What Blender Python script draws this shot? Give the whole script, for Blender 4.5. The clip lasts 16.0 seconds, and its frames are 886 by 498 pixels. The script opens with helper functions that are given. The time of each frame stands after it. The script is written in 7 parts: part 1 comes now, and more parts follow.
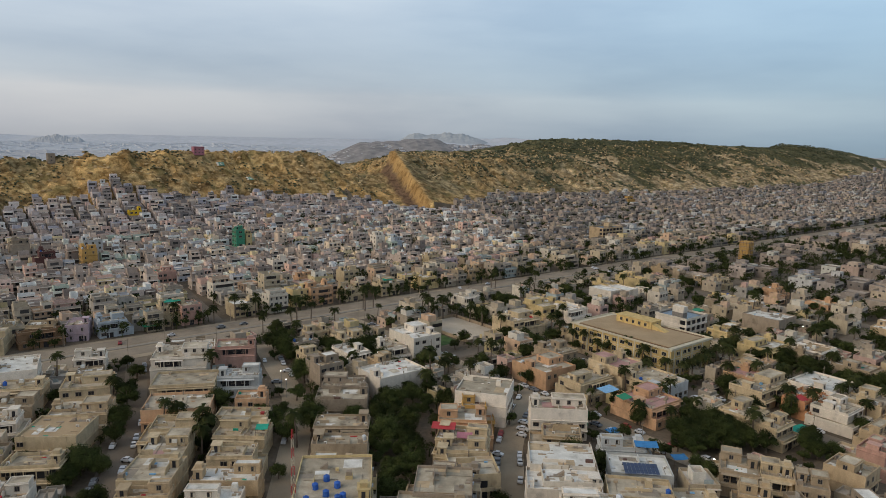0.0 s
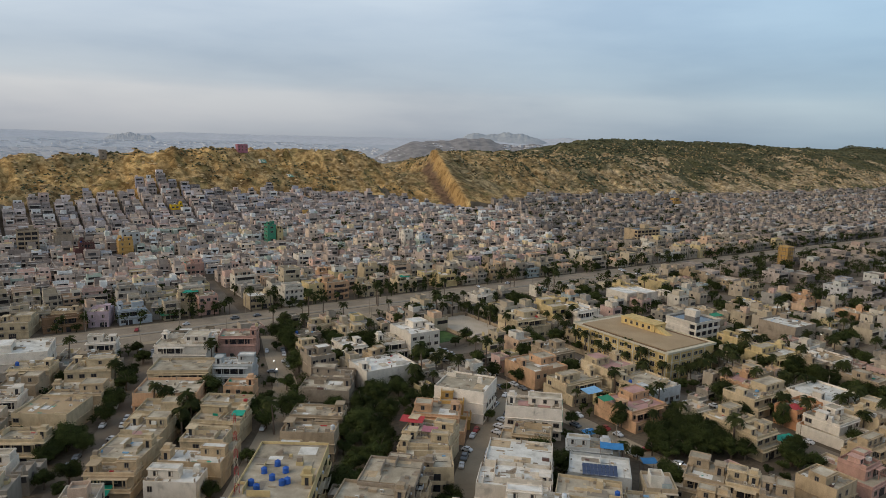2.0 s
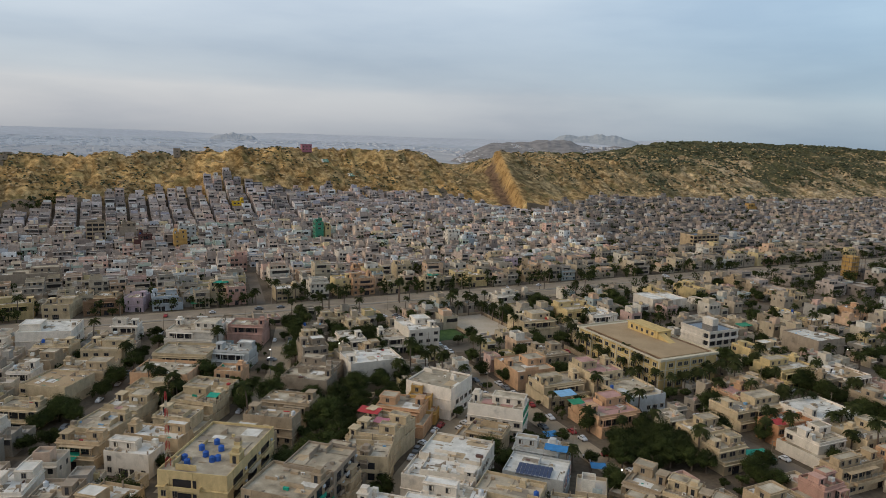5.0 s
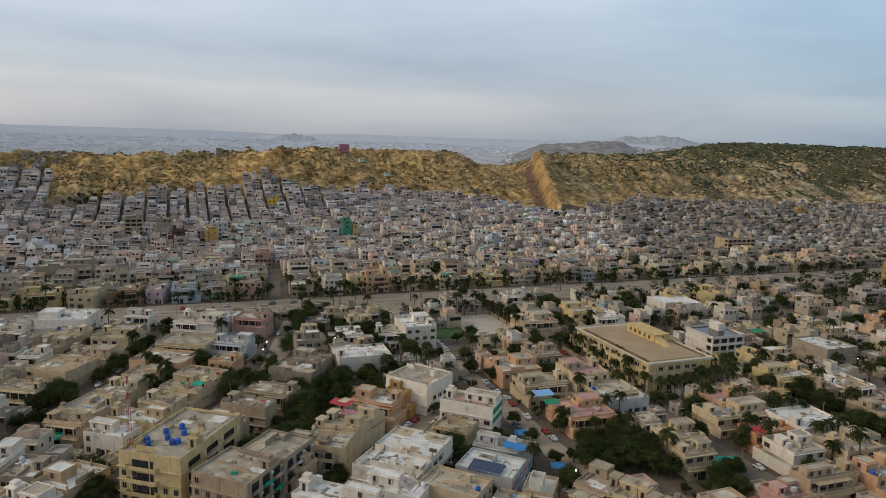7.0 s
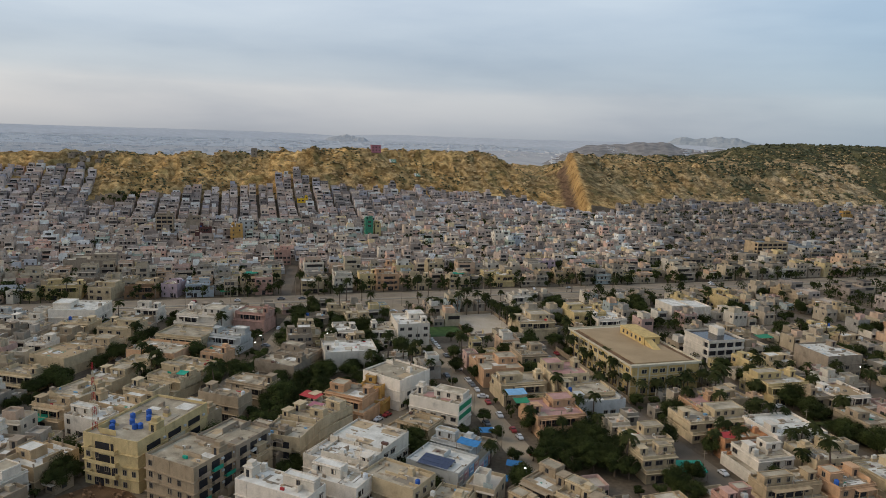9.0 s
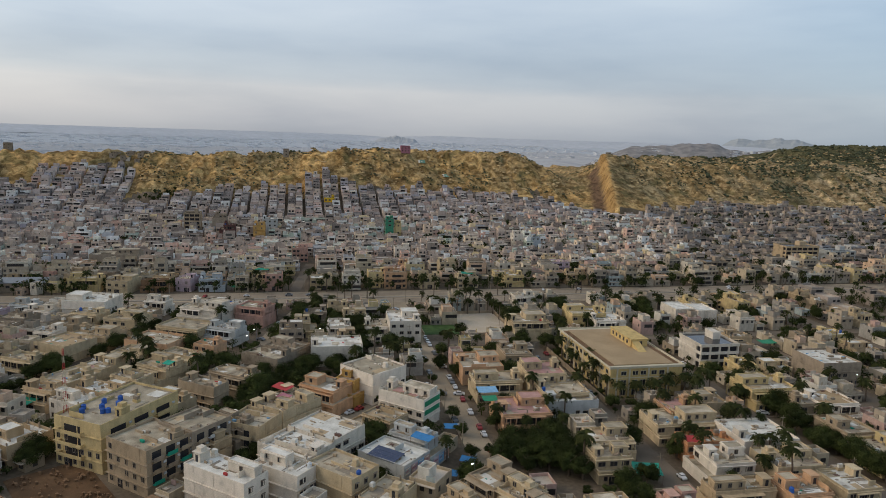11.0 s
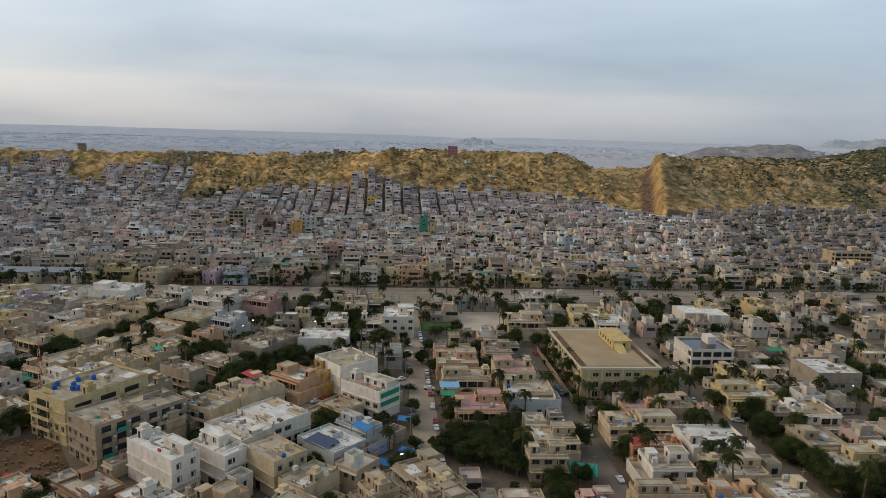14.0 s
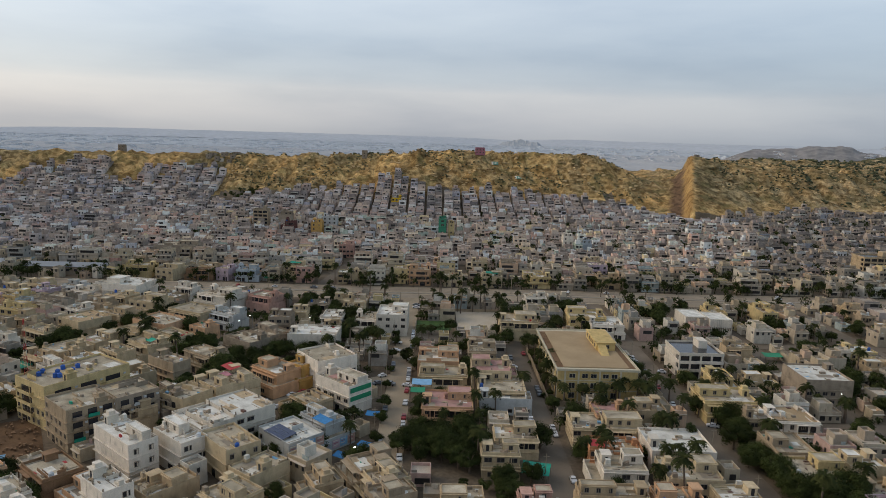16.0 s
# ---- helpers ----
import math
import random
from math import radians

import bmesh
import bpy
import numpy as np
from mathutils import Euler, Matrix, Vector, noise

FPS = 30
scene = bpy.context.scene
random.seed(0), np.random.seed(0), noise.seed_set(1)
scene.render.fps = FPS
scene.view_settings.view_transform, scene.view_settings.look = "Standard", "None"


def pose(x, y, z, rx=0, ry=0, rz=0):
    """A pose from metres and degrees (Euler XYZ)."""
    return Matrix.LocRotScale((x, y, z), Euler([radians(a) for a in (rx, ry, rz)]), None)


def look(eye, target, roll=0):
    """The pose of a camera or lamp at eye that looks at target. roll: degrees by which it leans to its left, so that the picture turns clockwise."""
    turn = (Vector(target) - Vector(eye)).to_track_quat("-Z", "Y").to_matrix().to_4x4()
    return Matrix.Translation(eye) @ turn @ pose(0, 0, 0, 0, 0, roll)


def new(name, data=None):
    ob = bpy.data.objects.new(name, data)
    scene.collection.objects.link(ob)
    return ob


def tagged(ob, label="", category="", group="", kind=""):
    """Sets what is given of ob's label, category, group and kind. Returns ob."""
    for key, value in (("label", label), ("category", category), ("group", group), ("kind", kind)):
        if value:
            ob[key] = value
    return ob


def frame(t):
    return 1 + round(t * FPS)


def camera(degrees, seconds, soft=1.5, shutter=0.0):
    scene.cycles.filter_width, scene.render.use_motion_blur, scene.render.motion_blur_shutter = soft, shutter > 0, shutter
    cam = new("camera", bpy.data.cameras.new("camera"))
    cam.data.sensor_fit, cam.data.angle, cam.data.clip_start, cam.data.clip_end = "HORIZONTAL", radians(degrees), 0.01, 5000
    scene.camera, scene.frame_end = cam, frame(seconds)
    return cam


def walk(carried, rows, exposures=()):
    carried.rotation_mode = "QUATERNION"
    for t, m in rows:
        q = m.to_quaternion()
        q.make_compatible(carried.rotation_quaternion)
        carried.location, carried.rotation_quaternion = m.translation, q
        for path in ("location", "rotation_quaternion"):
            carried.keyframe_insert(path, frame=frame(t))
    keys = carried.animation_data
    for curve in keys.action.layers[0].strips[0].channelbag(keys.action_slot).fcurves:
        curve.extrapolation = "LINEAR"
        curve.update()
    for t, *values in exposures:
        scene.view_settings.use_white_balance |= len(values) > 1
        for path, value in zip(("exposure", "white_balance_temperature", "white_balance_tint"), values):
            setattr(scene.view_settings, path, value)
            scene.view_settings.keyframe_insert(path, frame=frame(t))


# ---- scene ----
cam = camera(65.2, 16.0, soft=0.5)
METRES, EYE, TILT, LEAN, TURN = 220.0, 95.0, -9.1, -1.2, 0.0
ROWS = [
    (0.0, 0.0, 0.0, 0.0, 0.0, 0.0, -0.0),
    (0.5, 0.0298, -0.0024, -0.0011, 1.26, -0.01, -0.3),
    (1.0, 0.0601, -0.0042, -0.0024, 2.52, -0.02, -0.59),
    (1.5, 0.0907, -0.0055, -0.003, 3.78, -0.05, -0.86),
    (2.0, 0.1213, -0.0062, -0.0039, 5.03, -0.06, -1.13),
    (2.5, 0.1521, -0.0063, -0.0044, 6.3, -0.07, -1.39),
    (3.0, 0.1832, -0.0058, -0.0047, 7.58, -0.09, -1.65),
    (3.5, 0.2143, -0.0046, -0.0047, 8.86, -0.1, -1.9),
    (4.0, 0.2454, -0.0028, -0.0044, 10.14, -0.12, -2.15),
    (6.5, 0.4023, 0.0158, -0.0016, 16.63, -0.34, -3.32),
    (7.0, 0.4331, 0.0217, -0.0012, 17.74, -0.38, -3.52),
    (7.5, 0.4638, 0.0282, -0.0006, 18.86, -0.42, -3.7),
    (8.0, 0.4945, 0.0354, 0.0002, 19.98, -0.47, -3.88),
    (8.5, 0.525, 0.0433, 0.0011, 21.11, -0.53, -4.06),
    (9.0, 0.5554, 0.0518, 0.0023, 22.25, -0.58, -4.24),
    (11.5, 0.7051, 0.1032, 0.0084, 27.66, -0.87, -5.06),
    (12.0, 0.734, 0.1154, 0.0101, 28.66, -0.93, -5.21),
    (12.5, 0.7625, 0.1283, 0.0115, 29.7, -1.01, -5.33),
    (13.0, 0.7908, 0.1418, 0.0127, 30.95, -1.12, -5.49),
    (13.5, 0.8187, 0.1558, 0.0142, 32.22, -1.21, -5.62),
    (14.0, 0.8463, 0.1704, 0.0156, 33.47, -1.3, -5.76),
    (14.5, 0.8735, 0.1857, 0.017, 34.81, -1.41, -5.92),
    (15.0, 0.9004, 0.2016, 0.0186, 36.18, -1.51, -6.09),
    (15.5, 0.927, 0.218, 0.0204, 37.53, -1.61, -6.25),
    (16.0, 0.9524, 0.2335, 0.0231, 37.67, -1.57, -6.31),
]
walk(cam, [(t, pose(0, 0, EYE, TILT, LEAN, TURN) @ pose(METRES * x, METRES * y, METRES * z, 90 + pitch, roll, yaw)) for t, x, y, z, yaw, pitch, roll in ROWS])

# ---- light: an overcast evening ----
world = bpy.data.worlds.new("overcast_sky")
scene.world = world
world.use_nodes = True
wt = world.node_tree
wt.nodes.clear()


def wnode(kind, **props):
    n = wt.nodes.new(kind)
    for key, value in props.items():
        setattr(n, key, value)
    return n


def ramp(tree, stops, mode="LINEAR"):
    n = tree.nodes.new("ShaderNodeValToRGB")
    n.color_ramp.interpolation = mode
    while len(n.color_ramp.elements) < len(stops):
        n.color_ramp.elements.new(0.5)
    for e, (p, c) in zip(n.color_ramp.elements, stops):
        e.position, e.color = p, (*c, 1)
    return n


out = wnode("ShaderNodeOutputWorld")
sky = wnode("ShaderNodeTexSky", sky_type="NISHITA", sun_disc=False, sun_elevation=radians(32), sun_rotation=radians(-115), dust_density=3.0)
coords = wnode("ShaderNodeTexCoord")
sep = wnode("ShaderNodeSeparateXYZ")
wt.links.new(coords.outputs["Generated"], sep.inputs[0])
# cloud deck by height above the horizon
deck = ramp(wt, [(0.0, (0.30, 0.31, 0.35)), (0.49, (0.42, 0.44, 0.48)), (0.502, (0.49, 0.515, 0.565)), (0.514, (0.545, 0.565, 0.615)), (0.5275, (0.56, 0.575, 0.625)),
                 (0.5335, (0.455, 0.505, 0.585)), (0.552, (0.425, 0.485, 0.575)), (0.572, (0.51, 0.57, 0.65)), (0.60, (0.60, 0.66, 0.73)), (0.70, (0.52, 0.57, 0.64)), (1.0, (0.40, 0.45, 0.52))])
half = wnode("ShaderNodeMath", operation="MULTIPLY_ADD")
half.inputs[1].default_value, half.inputs[2].default_value = 0.5, 0.5
wob = wnode("ShaderNodeTexNoise")
wob.inputs["Scale"].default_value, wob.inputs["Detail"].default_value = 2.2, 5.0
stretch = wnode("ShaderNodeMapping")
stretch.inputs["Scale"].default_value = (1.0, 1.0, 5.0)
wt.links.new(coords.outputs["Generated"], stretch.inputs["Vector"])
wt.links.new(stretch.outputs[0], wob.inputs["Vector"])
shift = wnode("ShaderNodeMath", operation="MULTIPLY_ADD")
shift.inputs[1].default_value, shift.inputs[2].default_value = 0.06, -0.03
wt.links.new(wob.outputs["Fac"], shift.inputs[0])
steep = wnode("ShaderNodeMath", operation="MULTIPLY")
steep.inputs[1].default_value = 5.0
steep.use_clamp = True
wt.links.new(sep.outputs["Z"], steep.inputs[0])
soft_shift = wnode("ShaderNodeMath", operation="MULTIPLY")
wt.links.new(shift.outputs[0], soft_shift.inputs[0])
wt.links.new(steep.outputs[0], soft_shift.inputs[1])
tall = wnode("ShaderNodeMath", operation="ADD")
wt.links.new(sep.outputs["Z"], tall.inputs[0])
wt.links.new(soft_shift.outputs[0], tall.inputs[1])
wt.links.new(tall.outputs[0], half.inputs[0])
wt.links.new(half.outputs[0], deck.inputs[0])
# brighter, paler cloud to the west; bluer to the east
side = wnode("ShaderNodeVectorMath", operation="DOT_PRODUCT")
side.inputs[1].default_value = (0.86, 0.5, 0.0)
wt.links.new(coords.outputs["Generated"], side.inputs[0])
tint = ramp(wt, [(0.0, (1.08, 1.07, 1.05)), (0.25, (1.05, 1.05, 1.04)), (0.48, (0.98, 0.99, 1.0)), (0.70, (0.885, 0.93, 0.965)), (0.95, (0.60, 0.81, 0.94)), (1.0, (0.57, 0.79, 0.93))])
shalf = wnode("ShaderNodeMath", operation="MULTIPLY_ADD")
shalf.inputs[1].default_value, shalf.inputs[2].default_value = 0.5, 0.5
wt.links.new(side.outputs["Value"], shalf.inputs[0])
wt.links.new(shalf.outputs[0], tint.inputs[0])
mul = wnode("ShaderNodeMix", data_type="RGBA", blend_type="MULTIPLY")
mul.inputs[0].default_value = 1.0
wt.links.new(deck.outputs[0], mul.inputs[6])
wt.links.new(tint.outputs[0], mul.inputs[7])
# lumps in the cloud
lump = wnode("ShaderNodeTexNoise")
lump.inputs["Scale"].default_value, lump.inputs["Detail"].default_value = 3.0, 6.0
wt.links.new(stretch.outputs[0], lump.inputs["Vector"])
lramp = ramp(wt, [(0.34, (0.83, 0.86, 0.90)), (0.5, (0.99, 0.99, 0.99)), (0.66, (1.10, 1.08, 1.05))])
wt.links.new(lump.outputs["Fac"], lramp.inputs[0])
mul2 = wnode("ShaderNodeMix", data_type="RGBA", blend_type="MULTIPLY")
mul2.inputs[0].default_value = 1.0
wt.links.new(mul.outputs[2], mul2.inputs[6])
wt.links.new(lramp.outputs[0], mul2.inputs[7])
bg_sky, bg_cloud, both = wnode("ShaderNodeBackground"), wnode("ShaderNodeBackground"), wnode("ShaderNodeAddShader")
bg_sky.inputs["Strength"].default_value = 0.05
bg_cloud.inputs["Strength"].default_value = 0.85
wt.links.new(sky.outputs[0], bg_sky.inputs["Color"])
wt.links.new(mul2.outputs[2], bg_cloud.inputs["Color"])
wt.links.new(bg_sky.outputs[0], both.inputs[0])
wt.links.new(bg_cloud.outputs[0], both.inputs[1])
wt.links.new(both.outputs[0], out.inputs["Surface"])

sun = new("sun", bpy.data.lights.new("sun", "SUN"))
sun.data.energy, sun.data.angle, sun.data.color = 0.8, radians(25), (1.0, 0.82, 0.58)
sun.matrix_world = look((-300, -140, 230), (0, 0, 0))
scene.view_settings.exposure = -0.04

# ---- materials ----
def material(name, stops, scale=0.3, rough=0.9, metal=0.0, bump=0.2, fine=6.0, vary=0.0, island=0.0, streak=0.0, spec=0.2, grit=1.0):
    """A weathered surface: a colour ramp over coarse noise, fine grain, rain streaks, and a shift from thing to thing."""
    m = bpy.data.materials.new(name)
    m.use_nodes = True
    t = m.node_tree
    b = t.nodes["Principled BSDF"]
    b.inputs["Roughness"].default_value, b.inputs["Metallic"].default_value = rough, metal
    b.inputs["Specular IOR Level"].default_value = spec
    geo = t.nodes.new("ShaderNodeNewGeometry")
    coarse = t.nodes.new("ShaderNodeTexNoise")
    coarse.inputs["Scale"].default_value, coarse.inputs["Detail"].default_value = scale, 5.0
    t.links.new(geo.outputs["Position"], coarse.inputs["Vector"])
    base = ramp(t, stops)
    t.links.new(coarse.outputs["Fac"], base.inputs[0])
    colour = base.outputs[0]
    grain = t.nodes.new("ShaderNodeTexNoise")
    grain.inputs["Scale"].default_value, grain.inputs["Detail"].default_value = fine, 4.0
    t.links.new(geo.outputs["Position"], grain.inputs["Vector"])

    def times(fac_socket, lo, hi, a, z):
        nonlocal colour
        r = ramp(t, [(a, (lo, lo, lo * 0.98)), (z, (hi, hi, hi))])
        t.links.new(fac_socket, r.inputs[0])
        mx = t.nodes.new("ShaderNodeMix")
        mx.data_type, mx.blend_type = "RGBA", "MULTIPLY"
        mx.inputs[0].default_value = 1.0
        t.links.new(colour, mx.inputs[6])
        t.links.new(r.outputs[0], mx.inputs[7])
        colour = mx.outputs[2]
    times(grain.outputs["Fac"], 1 - 0.18 * grit, 1 + 0.12 * grit, 0.3, 0.7)
    if streak:
        mp = t.nodes.new("ShaderNodeMapping")
        mp.inputs["Scale"].default_value = (1.0, 1.0, 0.5)
        st = t.nodes.new("ShaderNodeTexNoise")
        st.inputs["Scale"].default_value, st.inputs["Detail"].default_value = 0.6, 8.0
        t.links.new(geo.outputs["Position"], mp.inputs["Vector"])
        t.links.new(mp.outputs[0], st.inputs["Vector"])
        times(st.outputs["Fac"], 1.0 - streak, 1.04, 0.32, 0.62)
    if vary:
        info = t.nodes.new("ShaderNodeObjectInfo")
        times(info.outputs["Random"], 1.0 - vary, 1.0 + vary, 0.0, 1.0)
    if island:
        times(geo.outputs["Random Per Island"], 1.0 - island, 1.0 + island, 0.0, 1.0)
    t.links.new(colour, b.inputs["Base Color"])
    if bump:
        bp = t.nodes.new("ShaderNodeBump")
        bp.inputs["Strength"].default_value, bp.inputs["Distance"].default_value = bump, 0.05
        t.links.new(grain.outputs["Fac"], bp.inputs["Height"])
        t.links.new(bp.outputs[0], b.inputs["Normal"])
    return m


def two(c, k=0.8):
    return [(0.3, tuple(v * k for v in c)), (0.7, c)]


def paint(name, c, vary=0.13, streak=0.19):
    return material(name, [(0.27, tuple(v * 0.66 for v in c)), (0.40, tuple(v * 0.93 for v in c)), (0.7, c)], 0.3, 0.88, bump=0.15, vary=vary, streak=streak)


def palette(name, colours, streak=0.2):
    """One masonry material whose paint differs from building to building."""
    m = material(name, two((1.0, 1.0, 1.0), 0.85), 0.2, 0.9, bump=0.1, streak=streak)
    t = m.node_tree
    b = t.nodes["Principled BSDF"]
    src = b.inputs["Base Color"].links[0].from_socket
    geo = t.nodes.new("ShaderNodeNewGeometry")
    r = ramp(t, [(i / len(colours), c) for i, c in enumerate(colours)], "CONSTANT")
    t.links.new(geo.outputs["Random Per Island"], r.inputs[0])
    mx = t.nodes.new("ShaderNodeMix")
    mx.data_type, mx.blend_type = "RGBA", "MULTIPLY"
    mx.inputs[0].default_value = 1.0
    t.links.new(src, mx.inputs[6])
    t.links.new(r.outputs[0], mx.inputs[7])
    t.links.new(mx.outputs[2], b.inputs["Base Color"])
    return m


M = {}
for key, c in dict(cream=(0.63, 0.55, 0.40), beige=(0.56, 0.465, 0.33), white=(0.81, 0.80, 0.77), grey=(0.36, 0.32, 0.27), stone=(0.45, 0.385, 0.295),
                   yellow=(0.67, 0.57, 0.33), pink=(0.60, 0.40, 0.36), blue=(0.44, 0.53, 0.64), paleblue=(0.56, 0.62, 0.68), brown=(0.30, 0.20, 0.13),
                   green=(0.36, 0.48, 0.34), ochre=(0.62, 0.42, 0.16), orange=(0.60, 0.33, 0.19), peach=(0.66, 0.45, 0.30), dark=(0.10, 0.085, 0.08), school=(0.70, 0.56, 0.27), lilac=(0.56, 0.48, 0.60), maroon=(0.15, 0.08, 0.08), brightyellow=(0.75, 0.55, 0.05)).items():
    M[key] = paint(key + "_wall_paint", (0.90 * c[0], 0.81 * c[1], 0.715 * c[2]), streak=0.1 if key in ("white", "paleblue", "blue") else 0.19)
M["roof"] = material("roof_screed", [(0.28, (0.18, 0.145, 0.10)), (0.42, (0.35, 0.295, 0.215)), (0.58, (0.45, 0.38, 0.28)), (0.74, (0.58, 0.51, 0.395))], 0.26, 0.92, bump=0.2, vary=0.14)
M["roof_white"] = material("limewashed_roof", [(0.27, (0.36, 0.33, 0.28)), (0.42, (0.60, 0.57, 0.51)), (0.62, (0.74, 0.71, 0.65))], 0.3, 0.9, vary=0.08)
M["roof_tan"] = material("school_roof_screed", [(0.3, (0.33, 0.235, 0.135)), (0.7, (0.42, 0.305, 0.18))], 0.12, 0.92, vary=0.02)
M["frame"] = material("weathered_window_frame", two((0.30, 0.25, 0.19)), 0.8, 0.8)
M["trim"] = material("pale_trim_paint", two((0.60, 0.53, 0.39)), 0.4, 0.85)
M["glass"] = material("dark_panes_and_openings", two((0.035, 0.035, 0.04)), 0.6, 0.15, bump=0.0, spec=0.5)
M["iron"] = material("rusty_painted_iron", two((0.16, 0.09, 0.07)), 2.0, 0.6, 0.3)
M["asphalt"] = material("dusty_asphalt", [(0.3, (0.125, 0.10, 0.075)), (0.7, (0.21, 0.168, 0.125))], 0.08, 0.95)
M["main_road"] = material("sand_blown_asphalt", [(0.3, (0.21, 0.17, 0.125)), (0.7, (0.33, 0.265, 0.195))], 0.08, 0.95)
M["sandroad"] = material("sandy_street", [(0.3, (0.24, 0.19, 0.13)), (0.7, (0.40, 0.32, 0.225))], 0.07, 0.97)
M["kerb"] = material("kerb_concrete", two((0.30, 0.26, 0.21)), 0.5)
M["court"] = material("sand_court", [(0.3, (0.46, 0.38, 0.28)), (0.7, (0.54, 0.46, 0.36))], 0.12)
M["lawn"] = material("lawn_turf", [(0.3, (0.035, 0.07, 0.02)), (0.7, (0.07, 0.12, 0.035))], 0.3, bump=0.6)
M["soil"] = material("bare_red_soil", [(0.3, (0.085, 0.048, 0.025)), (0.7, (0.17, 0.098, 0.05))], 0.15, bump=0.8)
M["leaf"] = material("leaves", [(0.3, (0.02, 0.028, 0.009)), (0.7, (0.062, 0.074, 0.022))], 0.25, 0.85, vary=0.35, island=0.45, bump=0, spec=0.05)
M["palm"] = material("palm_fronds", [(0.3, (0.018, 0.026, 0.010)), (0.7, (0.055, 0.058, 0.02))], 0.4, 0.95, vary=0.25, bump=0, spec=0.03)
M["bark"] = material("bark", two((0.16, 0.12, 0.09)), 1.5)
M["bush"] = material("hill_shrubs", [(0.3, (0.045, 0.055, 0.03)), (0.7, (0.11, 0.112, 0.06))], 0.02, 0.9, island=0.4, bump=0)
M["boulder"] = material("ochre_boulder", [(0.3, (0.30, 0.20, 0.10)), (0.7, (0.60, 0.43, 0.22))], 0.05, 0.95, bump=0.2, island=0.35)
M["far_roof"] = material("far_roof_screed", [(0.25, (0.46, 0.41, 0.355)), (0.75, (0.82, 0.75, 0.665))], 0.08, 0.95, bump=0, island=0.25)
M["villa_roof"] = material("villa_roof_screed", [(0.25, (0.29, 0.24, 0.185)), (0.75, (0.59, 0.51, 0.415))], 0.06, 0.95, bump=0, island=0.25)
M["far_wall"] = palette("far_house_walls", [(0.555, 0.460, 0.409), (0.417, 0.355, 0.327), (0.667, 0.526, 0.435), (0.279, 0.243, 0.232), (0.774, 0.762, 0.735), (0.458, 0.368, 0.307), (0.625, 0.447, 0.382), (0.528, 0.455, 0.422),
                                            (0.222, 0.197, 0.189), (0.722, 0.590, 0.477), (0.458, 0.441, 0.491), (0.361, 0.310, 0.286), (0.583, 0.499, 0.462), (0.334, 0.277, 0.245), (0.774, 0.684, 0.654), (0.500, 0.394, 0.341)])
M["mid_wall"] = palette("mid_house_walls", [(0.538, 0.444, 0.311), (0.450, 0.370, 0.263), (0.636, 0.569, 0.468), (0.351, 0.278, 0.193), (0.686, 0.639, 0.553), (0.329, 0.281, 0.224), (0.592, 0.433, 0.321), (0.516, 0.424, 0.300),
                                            (0.329, 0.287, 0.234), (0.625, 0.498, 0.271), (0.431, 0.383, 0.328), (0.496, 0.412, 0.311), (0.695, 0.616, 0.503), (0.401, 0.333, 0.256), (0.581, 0.498, 0.381), (0.559, 0.381, 0.321),
                                            (0.431, 0.360, 0.271), (0.599, 0.512, 0.386), (0.329, 0.288, 0.230), (0.398, 0.447, 0.432), (0.645, 0.444, 0.300), (0.366, 0.339, 0.300), (0.464, 0.383, 0.285), (0.473, 0.381, 0.261)])
M["town_wall"] = palette("town_house_walls", [(0.567, 0.448, 0.359), (0.708, 0.553, 0.428), (0.401, 0.326, 0.272), (0.820, 0.664, 0.492), (0.544, 0.438, 0.359), (0.820, 0.820, 0.792), (0.472, 0.387, 0.332), (0.755, 0.498, 0.395),
                                              (0.307, 0.249, 0.214), (0.637, 0.525, 0.444), (0.820, 0.664, 0.407), (0.508, 0.409, 0.342), (0.437, 0.366, 0.321), (0.820, 0.820, 0.782), (0.685, 0.542, 0.439), (0.519, 0.520, 0.546), (0.354, 0.282, 0.235), (0.779, 0.587, 0.492), (0.590, 0.498, 0.434), (0.820, 0.820, 0.717), (0.496, 0.399, 0.337),
                                              (0.425, 0.349, 0.295), (0.625, 0.510, 0.418), (0.271, 0.222, 0.193), (0.820, 0.820, 0.813), (0.554, 0.454, 0.374), (0.448, 0.510, 0.428), (0.472, 0.383, 0.321)])
# the town's palette copied darker and greyer, dimming the eastern quarter by colour
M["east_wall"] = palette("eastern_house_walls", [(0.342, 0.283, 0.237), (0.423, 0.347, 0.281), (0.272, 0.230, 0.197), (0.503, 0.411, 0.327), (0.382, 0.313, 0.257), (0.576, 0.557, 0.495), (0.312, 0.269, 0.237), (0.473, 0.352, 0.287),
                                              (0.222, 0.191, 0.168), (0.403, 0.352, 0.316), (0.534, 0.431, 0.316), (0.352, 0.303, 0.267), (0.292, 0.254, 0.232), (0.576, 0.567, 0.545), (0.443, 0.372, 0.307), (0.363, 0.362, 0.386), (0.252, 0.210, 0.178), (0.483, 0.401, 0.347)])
# darker roof screed to go with the dimmed eastern walls
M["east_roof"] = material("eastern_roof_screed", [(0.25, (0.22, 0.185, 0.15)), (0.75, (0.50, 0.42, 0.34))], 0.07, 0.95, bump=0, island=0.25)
# haze put into the wall colours, raised so upright faces match the plain
M["hazy_town"] = palette("haze_tinted_town_walls", [(0.623, 0.623, 0.642), (0.609, 0.616, 0.635), (0.652, 0.645, 0.657), (0.594, 0.602, 0.628), (0.696, 0.681, 0.686), (0.623, 0.623, 0.642)], 0.0)
